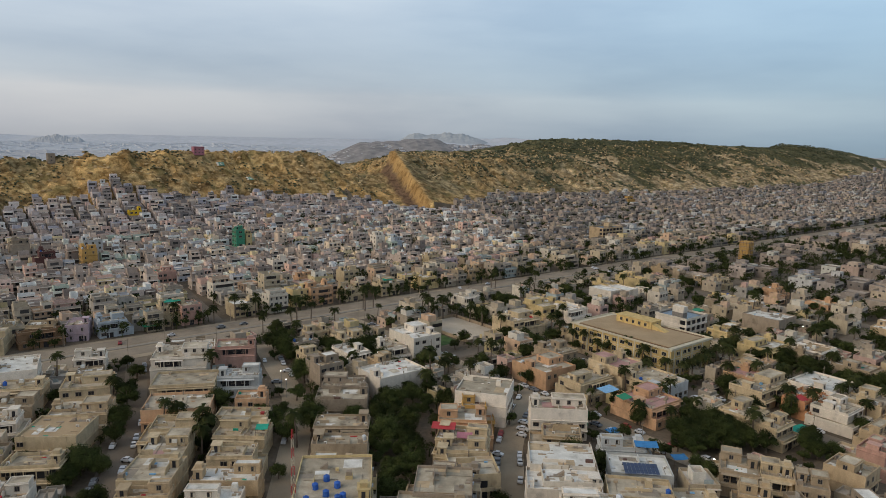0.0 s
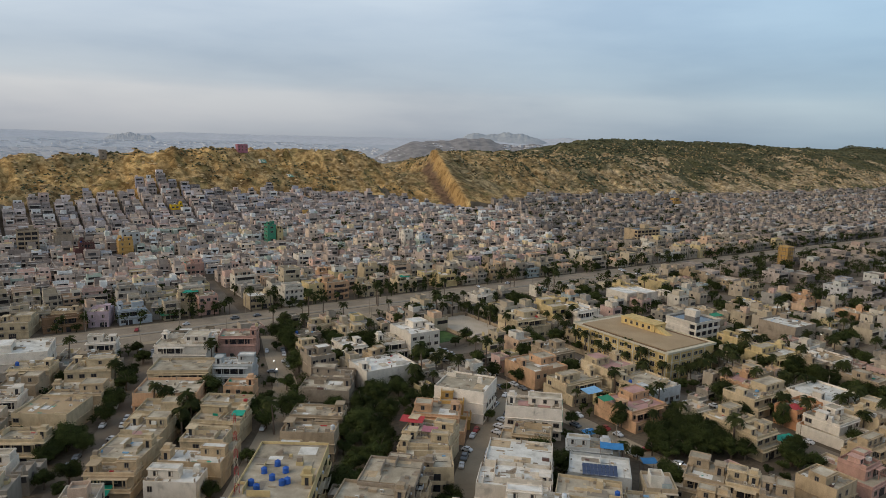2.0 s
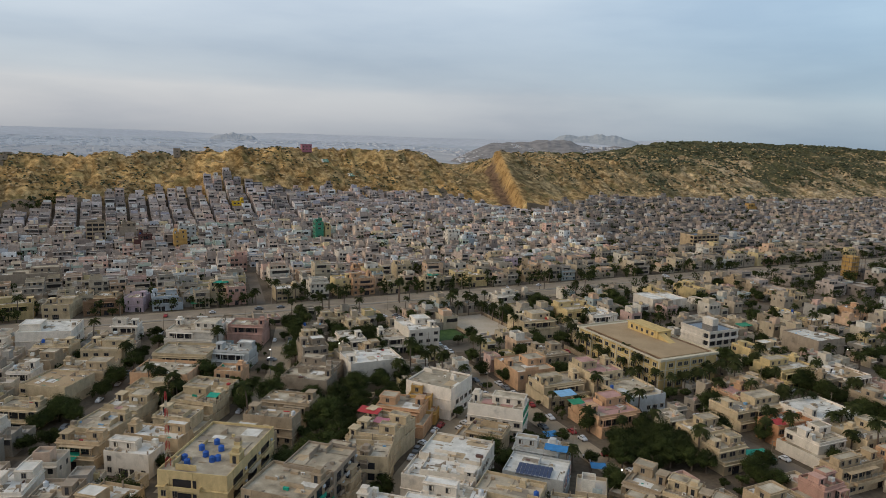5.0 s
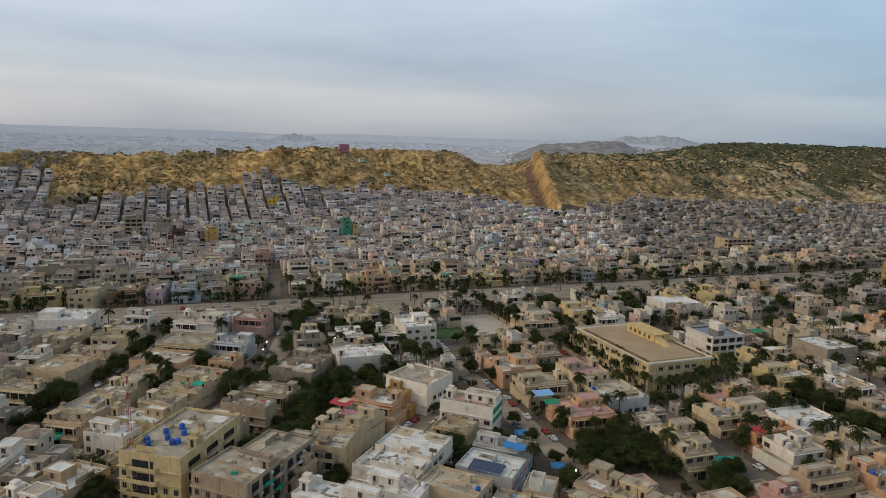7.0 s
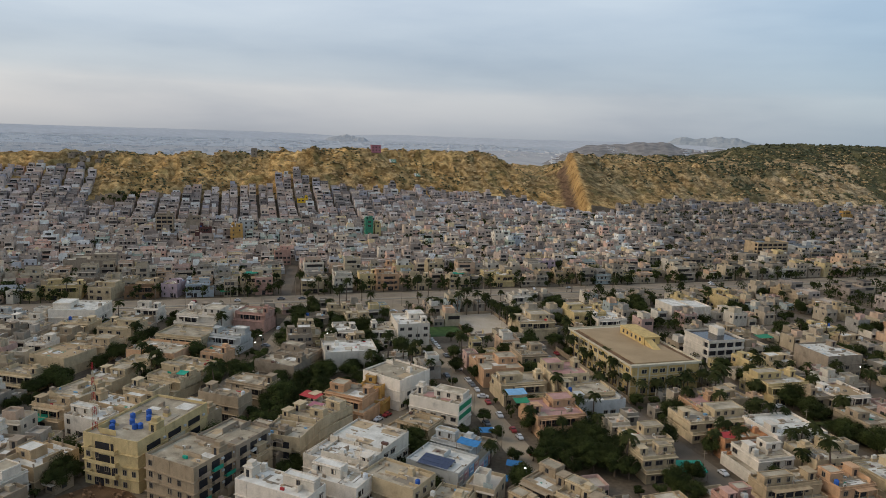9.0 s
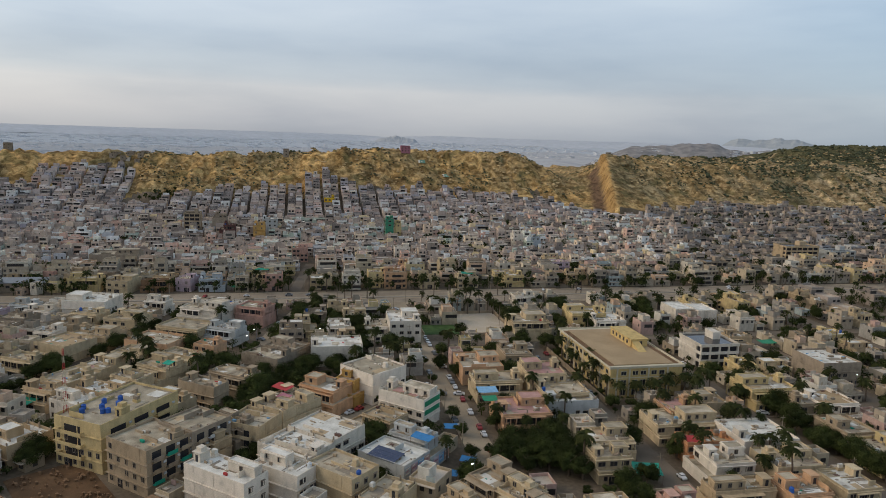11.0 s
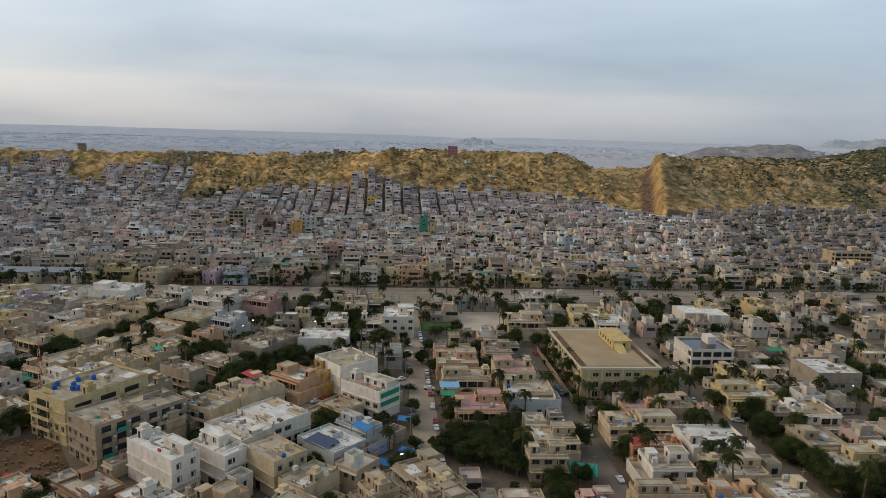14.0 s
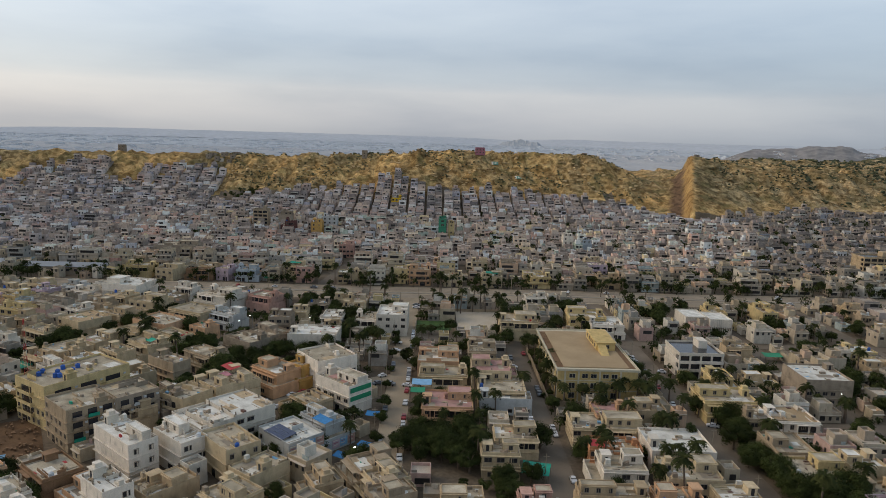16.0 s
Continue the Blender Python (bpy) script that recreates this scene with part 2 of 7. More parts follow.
# dark base colour standing for the shade inside far windows and galleries
M["far_dark_openings"] = material("far_openings", two((0.055, 0.05, 0.047)), 0.5, 0.5, bump=0, island=0.5)
for key, c in dict(red=(0.45, 0.05, 0.05), teal=(0.02, 0.30, 0.20), sheetblue=(0.05, 0.22, 0.48), flaggreen=(0.16, 0.30, 0.22), skyblue=(0.22, 0.42, 0.62), sheetgreen=(0.03, 0.24, 0.12), tank=(0.04, 0.12, 0.42), tankwhite=(0.62, 0.64, 0.66), tankgrey=(0.32, 0.30, 0.27), magenta=(0.40, 0.16, 0.19)).items():
    M[key] = material(key + "_sheet", two(c), 0.8, 0.6, vary=0.15, bump=0.1)
M["glassgreen"] = material("green_glazing", two((0.05, 0.26, 0.15)), 0.6, 0.4, bump=0.05, spec=0.4)
M["solar"] = material("solar_cells", two((0.03, 0.045, 0.10)), 1.0, 0.2, bump=0, spec=0.5)
M["carwhite"] = material("white_car_paint", two((0.62, 0.62, 0.62), 0.92), 1.0, 0.3, bump=0, spec=0.5)
M["cargrey"] = material("grey_car_paint", two((0.16, 0.17, 0.18), 0.92), 1.0, 0.3, bump=0, spec=0.5)
M["carred"] = material("red_car_paint", two((0.30, 0.03, 0.03), 0.92), 1.0, 0.3, bump=0, spec=0.5)
M["tyre"] = material("tyre_rubber", two((0.02, 0.02, 0.02)), 3.0, 0.9, bump=0)


def ground_material(name, hill):
    """Dusty town earth that turns to ochre rock and scrub on the slopes."""
    m = bpy.data.materials.new(name)
    m.use_nodes = True
    t = m.node_tree
    b = t.nodes["Principled BSDF"]
    b.inputs["Roughness"].default_value, b.inputs["Specular IOR Level"].default_value = 0.97, 0.1
    geo = t.nodes.new("ShaderNodeNewGeometry")

    def noise_ramp(scale, stops, detail=6.0, squash=1.0):
        mp = t.nodes.new("ShaderNodeMapping")
        mp.inputs["Scale"].default_value = (1, 1, squash)
        n = t.nodes.new("ShaderNodeTexNoise")
        n.inputs["Scale"].default_value, n.inputs["Detail"].default_value = scale, detail
        t.links.new(geo.outputs["Position"], mp.inputs["Vector"])
        t.links.new(mp.outputs[0], n.inputs["Vector"])
        r = ramp(t, stops)
        t.links.new(n.outputs["Fac"], r.inputs[0])
        return r.outputs[0], n.outputs["Fac"]

    def mix(a, c, fac, mode="MIX"):
        mx = t.nodes.new("ShaderNodeMix")
        mx.data_type, mx.blend_type = "RGBA", mode
        if isinstance(fac, float):
            mx.inputs[0].default_value = fac
        else:
            t.links.new(fac, mx.inputs[0])
        t.links.new(a, mx.inputs[6])
        t.links.new(c, mx.inputs[7])
        return mx.outputs[2]
    town, f1 = noise_ramp(0.05, [(0.3, (0.085, 0.066, 0.046)), (0.7, (0.19, 0.148, 0.105))])
    if hill:
        rock, f2 = noise_ramp(0.05, [(0.3, (0.23, 0.15, 0.07)), (0.48, (0.50, 0.32, 0.135)), (0.72, (0.68, 0.47, 0.21))], 8.0, 1.4)
        grey, _ = noise_ramp(0.012, [(0.42, (0, 0, 0)), (0.62, (1, 1, 1))])
        dull, _ = noise_ramp(0.08, [(0.3, (0.17, 0.135, 0.07)), (0.7, (0.42, 0.32, 0.18))], 8.0, 1.4)
        col = mix(rock, dull, grey)
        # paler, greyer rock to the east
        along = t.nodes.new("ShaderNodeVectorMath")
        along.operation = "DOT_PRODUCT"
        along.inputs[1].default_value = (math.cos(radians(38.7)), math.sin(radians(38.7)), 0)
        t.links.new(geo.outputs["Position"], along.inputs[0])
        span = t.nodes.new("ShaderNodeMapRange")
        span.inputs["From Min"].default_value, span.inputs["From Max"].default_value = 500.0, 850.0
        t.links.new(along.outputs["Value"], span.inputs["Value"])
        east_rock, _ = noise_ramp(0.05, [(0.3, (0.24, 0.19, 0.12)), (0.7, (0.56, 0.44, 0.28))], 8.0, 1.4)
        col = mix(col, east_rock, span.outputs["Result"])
    else:
        col, f2 = town, f1
    if hill:
        bands, _ = noise_ramp(0.03, [(0.40, (0.74, 0.72, 0.67)), (0.47, (1.0, 1.0, 1.0)), (0.56, (1.10, 1.08, 1.04)), (0.62, (0.80, 0.78, 0.72))], 7.0, 4.0)
        col = mix(col, bands, 1.0, "MULTIPLY")
        crag, _ = noise_ramp(0.16, [(0.43, (0.64, 0.60, 0.53)), (0.465, (0.95, 0.94, 0.92)), (0.56, (1.05, 1.04, 1.02)), (0.60, (1.3, 1.27, 1.2))], 9.0, 1.2)
        col = mix(col, crag, 1.0, "MULTIPLY")
        olive, _ = noise_ramp(0.06, [(0.54, (0, 0, 0)), (0.62, (0.55, 0.55, 0.55))], 8.0)
        green, _ = noise_ramp(0.5, [(0.3, (0.07, 0.07, 0.025)), (0.7, (0.16, 0.145, 0.06))], 4.0)
        col = mix(col, green, olive)
        # low scrub that closes over the upper slopes of the eastern hill
        lift = t.nodes.new("ShaderNodeSeparateXYZ")
        t.links.new(geo.outputs["Position"], lift.inputs[0])
        high = t.nodes.new("ShaderNodeMapRange")
        high.inputs["From Min"].default_value, high.inputs["From Max"].default_value = 38.0, 84.0
        high.inputs["To Min"].default_value, high.inputs["To Max"].default_value = -0.06, 0.13
        t.links.new(lift.outputs["Z"], high.inputs["Value"])
        _, clump = noise_ramp(0.016, [(0, (0, 0, 0)), (1, (1, 1, 1))], 9.0, 0.6)
        total = t.nodes.new("ShaderNodeMath")
        t.links.new(clump, total.inputs[0])
        t.links.new(high.outputs["Result"], total.inputs[1])
        thick = ramp(t, [(0.475, (0, 0, 0)), (0.53, (0.88, 0.88, 0.88))])
        t.links.new(total.outputs[0], thick.inputs[0])
        only = t.nodes.new("ShaderNodeMath")
        only.operation = "MULTIPLY"
        t.links.new(thick.outputs[0], only.inputs[0])
        t.links.new(span.outputs["Result"], only.inputs[1])
        scrub, _ = noise_ramp(0.35, [(0.3, (0.035, 0.045, 0.022)), (0.7, (0.105, 0.105, 0.05))], 5.0)
        col = mix(col, scrub, only.outputs[0])
    if hill:
        # cut: brown rock of the slab's west face, its shade painted in
        for nm, lo, hi in (("slab", (0.29, 0.17, 0.065), (0.54, 0.34, 0.135)), ("cut", (0.13, 0.082, 0.05), (0.24, 0.15, 0.09))):
            at = t.nodes.new("ShaderNodeAttribute")
            at.attribute_name = nm
            bare, _ = noise_ramp(0.04, [(0.3, lo), (0.7, hi)], 6.0)
            col = mix(col, bare, at.outputs["Fac"])
        cracks, _ = noise_ramp(0.22, [(0.40, (0.66, 0.62, 0.57)), (0.48, (0.98, 0.98, 0.97)), (0.62, (1.08, 1.06, 1.03))], 9.0, 0.5)
        col = mix(col, cracks, 1.0, "MULTIPLY")
    fine, f3 = noise_ramp(0.7, [(0.3, (0.75, 0.75, 0.74)), (0.7, (1.15, 1.15, 1.15))], 8.0)
    col = mix(col, fine, 1.0, "MULTIPLY")
    t.links.new(col, b.inputs["Base Color"])
    bp = t.nodes.new("ShaderNodeBump")
    bp.inputs["Strength"].default_value, bp.inputs["Distance"].default_value = 0.7, 1.2 if hill else 0.1
    t.links.new(f3, bp.inputs["Height"])
    t.links.new(bp.outputs[0], b.inputs["Normal"])
    return m


M["town"] = ground_material("town_earth", False)
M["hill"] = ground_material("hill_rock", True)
# aerial haze is mixed into the plain's base colours, paler farther out
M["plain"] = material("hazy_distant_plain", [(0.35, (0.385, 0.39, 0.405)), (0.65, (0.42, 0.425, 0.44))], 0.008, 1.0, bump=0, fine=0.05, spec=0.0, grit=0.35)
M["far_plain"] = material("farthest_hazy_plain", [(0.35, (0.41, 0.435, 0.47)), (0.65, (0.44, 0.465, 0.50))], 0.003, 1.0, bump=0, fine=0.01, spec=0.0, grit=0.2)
M["lamp_glow"] = bpy.data.materials.new("lit_lamp_head")
M["lamp_glow"].use_nodes = True
glow = M["lamp_glow"].node_tree.nodes["Principled BSDF"]
glow.inputs["Emission Color"].default_value, glow.inputs["Emission Strength"].default_value = (1.0, 0.95, 0.85, 1), 5.0
M["roof_pink"] = material("pink_roof_screed", [(0.3, (0.36, 0.20, 0.17)), (0.7, (0.50, 0.30, 0.26))], 0.3, 0.9)

# ---- the lie of the land ----
# The town's grid: u runs along the main road and the ridge, v from the near blocks up to the ridge.
GRID = 38.7
CG, SG = math.cos(radians(GRID)), math.sin(radians(GRID))


def xy(u, v):
    return CG * u - SG * v, SG * u + CG * v


def uv(x, y):
    return CG * x + SG * y, -SG * x + CG * y


def smooth(a, b, x):
    t = np.clip((x - a) / (b - a), 0, 1)
    return t * t * (3 - 2 * t)


def wave(u, v, step, seed):
    """Cheap smooth noise in -1..1 on arrays."""
    rng = np.random.RandomState(seed)
    total = np.zeros_like(u, dtype=float)
    for k in range(7):
        a, ph, f = rng.uniform(0, math.tau), rng.uniform(0, math.tau), rng.uniform(0.6, 1.7) * math.tau / step
        total += np.sin((u * math.cos(a) + v * math.sin(a)) * f + ph)
    return total / 3.2


def ground_z(u, v):
    u, v = np.asarray(u, float), np.asarray(v, float)
    wob = v + 7 * wave(u, v * 0.3, 170, 3) * smooth(520, 640, v)
    z = np.interp(wob, [430, 480, 530, 570, 610, 640, 668, 697, 715, 760, 900, 1400, 6000], [0, 6, 11, 17, 27, 38, 54, 76, 77, 66, 50, 38, 36])
    z = z * (1 - np.interp(u, [-400, -250, -139, 0, 116, 160, 205], [15, 13, 11, 9.5, 7, 3, 0]) / 77)
    # the long hill east of the cut: a gentle foot, then a higher crest set farther back
    east = smooth(495, 560, u)
    ze = np.interp(wob, [430, 500, 560, 600, 640, 690, 720, 800, 900, 1100, 6000], [0, 8, 16, 25, 40, 66, 70, 74, 60, 40, 36])
    big = smooth(740, 900, u)
    zb = np.interp(wob, [430, 500, 560, 610, 660, 720, 800, 860, 960, 1200, 6000], [0, 6, 12, 22, 42, 66, 88, 92, 76, 40, 36])
    zb = zb * np.interp(u, [740, 1000, 1321, 1506, 1600, 1693, 1809, 1950, 2086, 2455, 3300], [1.0, 1.05, 1.03, 0.97, 0.95, 0.89, 1.05, 0.98, 0.84, 0.5, 0.45])
    z = z * (1 - east) + (ze * (1 - big) + zb * big) * east
    # the quarried cut
    mid = np.interp(v, [560, 700], [428, 446])
    half = np.interp(v, [560, 620, 700, 760, 1000], [6, 24, 36, 60, 130])
    floor = np.interp(v, [560, 600, 680, 720, 800, 1000], [15, 22, 47, 50, 44, 37])
    off = (u - mid) / np.where(u < mid, half * 1.25, half)
    cut = np.where(off < 0, np.exp(-(np.abs(off) ** 2.4)), np.exp(-(off ** 4))) * smooth(565, 610, v) * (1 - smooth(950, 1300, v))
    z = np.where(z > floor, z * (1 - cut) + floor * cut, z)
    # the tilted slab east of the cut
    s = np.clip((v - 578) / (708 - 578), 0, 1)
    lu = 446 + s * 43
    fin = 29 + s * 50
    d = u - lu
    spur = fin - np.where(d > 0, 0.16 * d, -2.2 * d)
    z = np.where((v > 572) & (v < 716), np.maximum(z, spur), z)
    # gullies and ledges
    m = smooth(560, 650, v) * (1 - 0.6 * smooth(1200, 2000, v)) * (1 - 0.85 * np.exp(-(((u - lu - 4) / 22) ** 4)) * (v < 720))
    z = z + m * (1.1 * wave(u, v * 0.5, 70, 5) + 1.2 * wave(u, v * 0.6, 28, 7) + 1.0 * wave(u, v * 0.7, 13, 9) - 1.2)
    # gullies down the eastern hill, and strata that stand out as ledges
    me_ = m * smooth(520, 620, u) * smooth(596, 660, v)
    z = z - me_ * (7.0 * np.exp(-((wave(u, v * 0.3, 120, 51) / 0.22) ** 2)) + 3.5 * np.exp(-((wave(u, v * 0.4, 48, 53) / 0.25) ** 2)) - 2.5)
    west = m * (1 - smooth(520, 620, u)) * smooth(600, 640, v)
    z = z - west * (4.2 * np.exp(-((wave(u + 9 * wave(u, v, 60, 75), v * 0.12, 34, 71) / 0.2) ** 2)) + 2.0 * np.exp(-((wave(u, v * 0.2, 17, 73) / 0.25) ** 2)) - 1.4)
    z = z + m * (0.6 * np.sin(z * 0.95 + 2.2 * wave(u, v, 70, 57)) + 0.5 * np.sin(z * 2.3 + 3 * wave(u, v, 40, 59)))
    return z


def sheet(name, us, vs, mat):
    uu, vv = np.meshgrid(us, vs)
    zz = ground_z(uu, vv)
    xx, yy = CG * uu - SG * vv, SG * uu + CG * vv
    n, k = len(us), len(vs)
    idx = np.arange(n * k).reshape(k, n)
    faces = np.stack([idx[:-1, :-1], idx[:-1, 1:], idx[1:, 1:], idx[1:, :-1]], -1).reshape(-1, 4)
    me = bpy.data.meshes.new(name)
    me.from_pydata(np.stack([xx, yy, zz], -1).reshape(-1, 3).tolist(), [], faces.tolist())
    me.materials.append(mat)
    me.polygons.foreach_set("use_smooth", [True] * len(me.polygons))
    return me


def spread(lo, hi, fine, reach):
    """Even steps from lo to hi that widen outside, out to reach."""
    mid = list(np.arange(lo, hi + 0.01, fine))
    down, up, s = [], [], fine
    while (down[-1] if down else lo) > -reach:
        s *= 1.35
        down.append((down[-1] if down else lo) - s)
    s = fine
    while (up[-1] if up else hi) < reach:
        s *= 1.35
        up.append((up[-1] if up else hi) + s)
    return down[::-1] + mid + up


us = spread(-700, 1700, 3.6, 5200)
vs = spread(540, 900, 3.0, 5200)
me = sheet("ground", us, vs, M["town"])
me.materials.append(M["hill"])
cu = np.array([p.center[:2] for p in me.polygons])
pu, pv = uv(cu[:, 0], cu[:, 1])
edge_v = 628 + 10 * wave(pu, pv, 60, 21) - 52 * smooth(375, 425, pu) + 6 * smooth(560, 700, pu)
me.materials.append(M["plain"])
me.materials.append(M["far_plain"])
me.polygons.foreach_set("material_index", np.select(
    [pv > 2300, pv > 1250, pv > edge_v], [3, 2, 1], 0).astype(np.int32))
# how far each place belongs to the bare tilted slab, and to its darkened west face in the cut
gu, gv = np.meshgrid(us, vs)
gu, gv = gu.ravel(), gv.ravel()
rag = 1.5 * wave(gu, gv, 18, 41)
crest = 445.5 + (gv - 578) * 0.331
on = smooth(572, 582, gv) * (1 - smooth(706, 716, gv))
slab_at = on * smooth(-7.5, -6, gu - crest + 0.9 * rag) * (1 - smooth(2.5, 4, gu - crest + 1.3 * rag))
shaded_cut_at = on * smooth(-22, -17, gu - crest + 1.5 * rag) * (1 - smooth(-7.5, -6, gu - crest + 0.9 * rag))
for nm, values in (("slab", slab_at), ("cut", shaded_cut_at)):
    me.attributes.new(nm, "FLOAT", "POINT").data.foreach_set("value", values.astype(np.float32))
ground = tagged(new("ground", me), "dusty town ground rising to an ochre rocky ridge", "ground", kind="structure")


# ---- mesh helpers ----
def box(bm, x0, y0, z0, x1, y1, z1, mat=0):
    v = [bm.verts.new(p) for p in ((x0, y0, z0), (x1, y0, z0), (x1, y1, z0), (x0, y1, z0), (x0, y0, z1), (x1, y0, z1), (x1, y1, z1), (x0, y1, z1))]
    for f in ((0, 3, 2, 1), (4, 5, 6, 7), (0, 1, 5, 4), (1, 2, 6, 5), (2, 3, 7, 6), (3, 0, 4, 7)):
        bm.faces.new([v[i] for i in f]).material_index = mat


def ring(bm, x0, y0, x1, y1, z0, z1, t):
    box(bm, x0, y0, z0, x1, y0 + t, z1)
    box(bm, x0, y1 - t, z0, x1, y1, z1)
    box(bm, x0, y0 + t, z0, x0 + t, y1 - t, z1)
    box(bm, x1 - t, y0 + t, z0, x1, y1 - t, z1)


def cyl(bm, x, y, z0, z1, r0, r1=None, n=8, mat=0):
    r1 = r0 if r1 is None else r1
    lo = [bm.verts.new((x + r0 * math.cos(i * math.tau / n), y + r0 * math.sin(i * math.tau / n), z0)) for i in range(n)]
    hi = [bm.verts.new((x + r1 * math.cos(i * math.tau / n), y + r1 * math.sin(i * math.tau / n), z1)) for i in range(n)]
    for i in range(n):
        bm.faces.new((lo[i], lo[(i + 1) % n], hi[(i + 1) % n], hi[i])).material_index = mat
    bm.faces.new(hi).material_index = mat
    bm.faces.new(lo[::-1]).material_index = mat


def finish(bm, name, *mats):
    me = bpy.data.meshes.new(name)
    bm.to_mesh(me)
    bm.free()
    for m in mats:
        me.materials.append(m)
    return me


def part(name, bm, mat, parent, label="", at=None):
    me = bm if isinstance(bm, bpy.types.Mesh) else finish(bm, name, *(mat if isinstance(mat, (list, tuple)) else (mat,)))
    ob = new(name, me)
    ob.parent = parent
    if at is not None:
        ob.matrix_basis = at
    return tagged(ob, label)


def thing(name, m, label, category, group="", kind=""):
    ob = new(name)
    ob.empty_display_size = 0.5
    ob.matrix_basis = m
    return tagged(ob, label, category, group, kind)


# ---- what is taken: a plan of the town in 1 m cells, so that nothing is built twice ----
U0, V0, NU, NV = -420, 20, 1900, 640
taken = np.zeros((NU, NV), bool)


def mark_uv(u0, v0, u1, v1):
    taken[max(0, int(u0 - U0)):max(0, int(u1 - U0)), max(0, int(v0 - V0)):max(0, int(v1 - V0))] = True


def cells(x, y, w, d, rot):
    a = radians(rot - GRID)
    u, v = uv(x, y)
    n, k = max(2, int(w / 0.8)), max(2, int(d / 0.8))
    p, q = np.meshgrid(np.linspace(-w / 2, w / 2, n), np.linspace(-d / 2, d / 2, k))
    iu = np.clip((u + p * math.cos(a) - q * math.sin(a) - U0).astype(int), 0, NU - 1)
    iv = np.clip((v + p * math.sin(a) + q * math.cos(a) - V0).astype(int), 0, NV - 1)
    return iu, iv


def mark(x, y, w, d, rot):
    taken[cells(x, y, w, d, rot)] = True


def free(x, y, w, d, rot, share=0.02):
    return taken[cells(x, y, w, d, rot)].mean() <= share


# ---- streets ----
def strip(name, points, width, z, mat, label, category="street"):
    """A street along a line of places, as a thin slab."""
    bm = bmesh.new()
    pts = [Vector((*p, 0)) for p in points]
    sides = []
    for i, p in enumerate(pts):
        d = ((pts[min(i + 1, len(pts) - 1)] - pts[max(i - 1, 0)])).normalized()
        n = Vector((-d.y, d.x, 0)) * width / 2
        sides.append([bm.verts.new(q) for q in (p - n - Vector((0, 0, 0.3)), p - n + Vector((0, 0, z)), p + n + Vector((0, 0, z)), p + n - Vector((0, 0, 0.3)))])
    for a, b in zip(sides, sides[1:]):
        for i in range(3):
            bm.faces.new((a[i], b[i], b[i + 1], a[i + 1]))
    bmesh.ops.recalc_face_normals(bm, faces=bm.faces)
    for a, b in zip(pts, pts[1:]):
        n = max(2, int((b - a).length))
        for i in range(n + 1):
            q = a.lerp(b, i / n)
            iu, iv = uv(q.x, q.y)
            h = width / 2 + 0.5
            mark_uv(iu - h, iv - h, iu + h, iv + h)
    return tagged(new(name, finish(bm, name, mat)), label, category, kind="structure")


road_label = "wide dusty asphalt carriageway with sandy shoulders"
strip("road", [xy(-420, 319), xy(1200, 319)], 34, 0.03, M["sandroad"], "broad sandy verge of the main road", "verge")
strip("road", [xy(-420, 311), xy(1200, 311)], 9.5, 0.07, M["main_road"], road_label, "road")
strip("road", [xy(-420, 328), xy(1200, 328)], 9.5, 0.07, M["main_road"], road_label, "road")
strip("kerb", [xy(-420, 319.5), xy(1200, 319.5)], 2.6, 0.25, M["kerb"], "raised concrete median of the main road", "kerb")
for u0, vlo, vhi, w in ((184, 80, 303, 9), (234, 60, 303, 8.5), (289, 60, 303, 9), (347, 60, 303, 8.5), (405, 60, 303, 9), (463, 80, 303, 8.5), (522, 80, 303, 8.5), (584, 80, 303, 9), (648, 80, 303, 8.5)):
    strip("road", [xy(u0, vlo), xy(u0, vhi)], w, 0.05 + u0 * 1e-5, M["sandroad"] if u0 < 200 else M["asphalt"], "dusty residential street with parked cars", "street")
for v0, ulo, uhi, w in ((226, 189, 900, 7.5), (132, 289, 900, 8)):
    strip("road", [xy(ulo, v0), xy(uhi, v0)], w, 0.09, M["asphalt"], "narrow cross street between villas", "street")
strip("road", [xy(126, 336.5), xy(137, 424)], 6.5, 0.05, M["asphalt"], "busy side street running from the main road into the town", "street")
S1 = [(19, 150), (20.2, 179.7), (22.6, 204.8), (27, 227.2), (35, 249)]
S3 = [(-38, 150), (-41, 177.3), (-45, 210), (-53, 244), (-67, 275), (-80, 306)]
S4 = [(-84, 150), (-94.5, 195.7), (-99, 212), (-112.6, 246.7), (-128, 283)]
strip("road", S1, 9, 0.06, M["sandroad"], "dusty street lined with parked cars", "street")
strip("road", S3, 9, 0.06, M["sandroad"], "dusty street with old trees", "street")
strip("road", S4, 8, 0.06, M["asphalt"], "shaded street with parked cars", "street")


def slab_uv(name, u0, v0, u1, v1, z, mat, label, category, h=0.3):
    bm = bmesh.new()
    box(bm, u0, v0, z - h, u1, v1, z)
    ob = new(name, finish(bm, name, mat))
    ob.matrix_basis = pose(0, 0, 0, 0, 0, GRID)
    mark_uv(u0, v0, u1, v1)
    return tagged(ob, label, category, kind="structure")


slab_uv("pavement", 209, 238, 233, 278, 0.12, M["court"], "pale sandy sports court with a low wall", "sports court")
slab_uv("ground", 188.5, 241, 206, 257.5, 0.10, M["lawn"], "green watered lawn beside the court", "lawn")

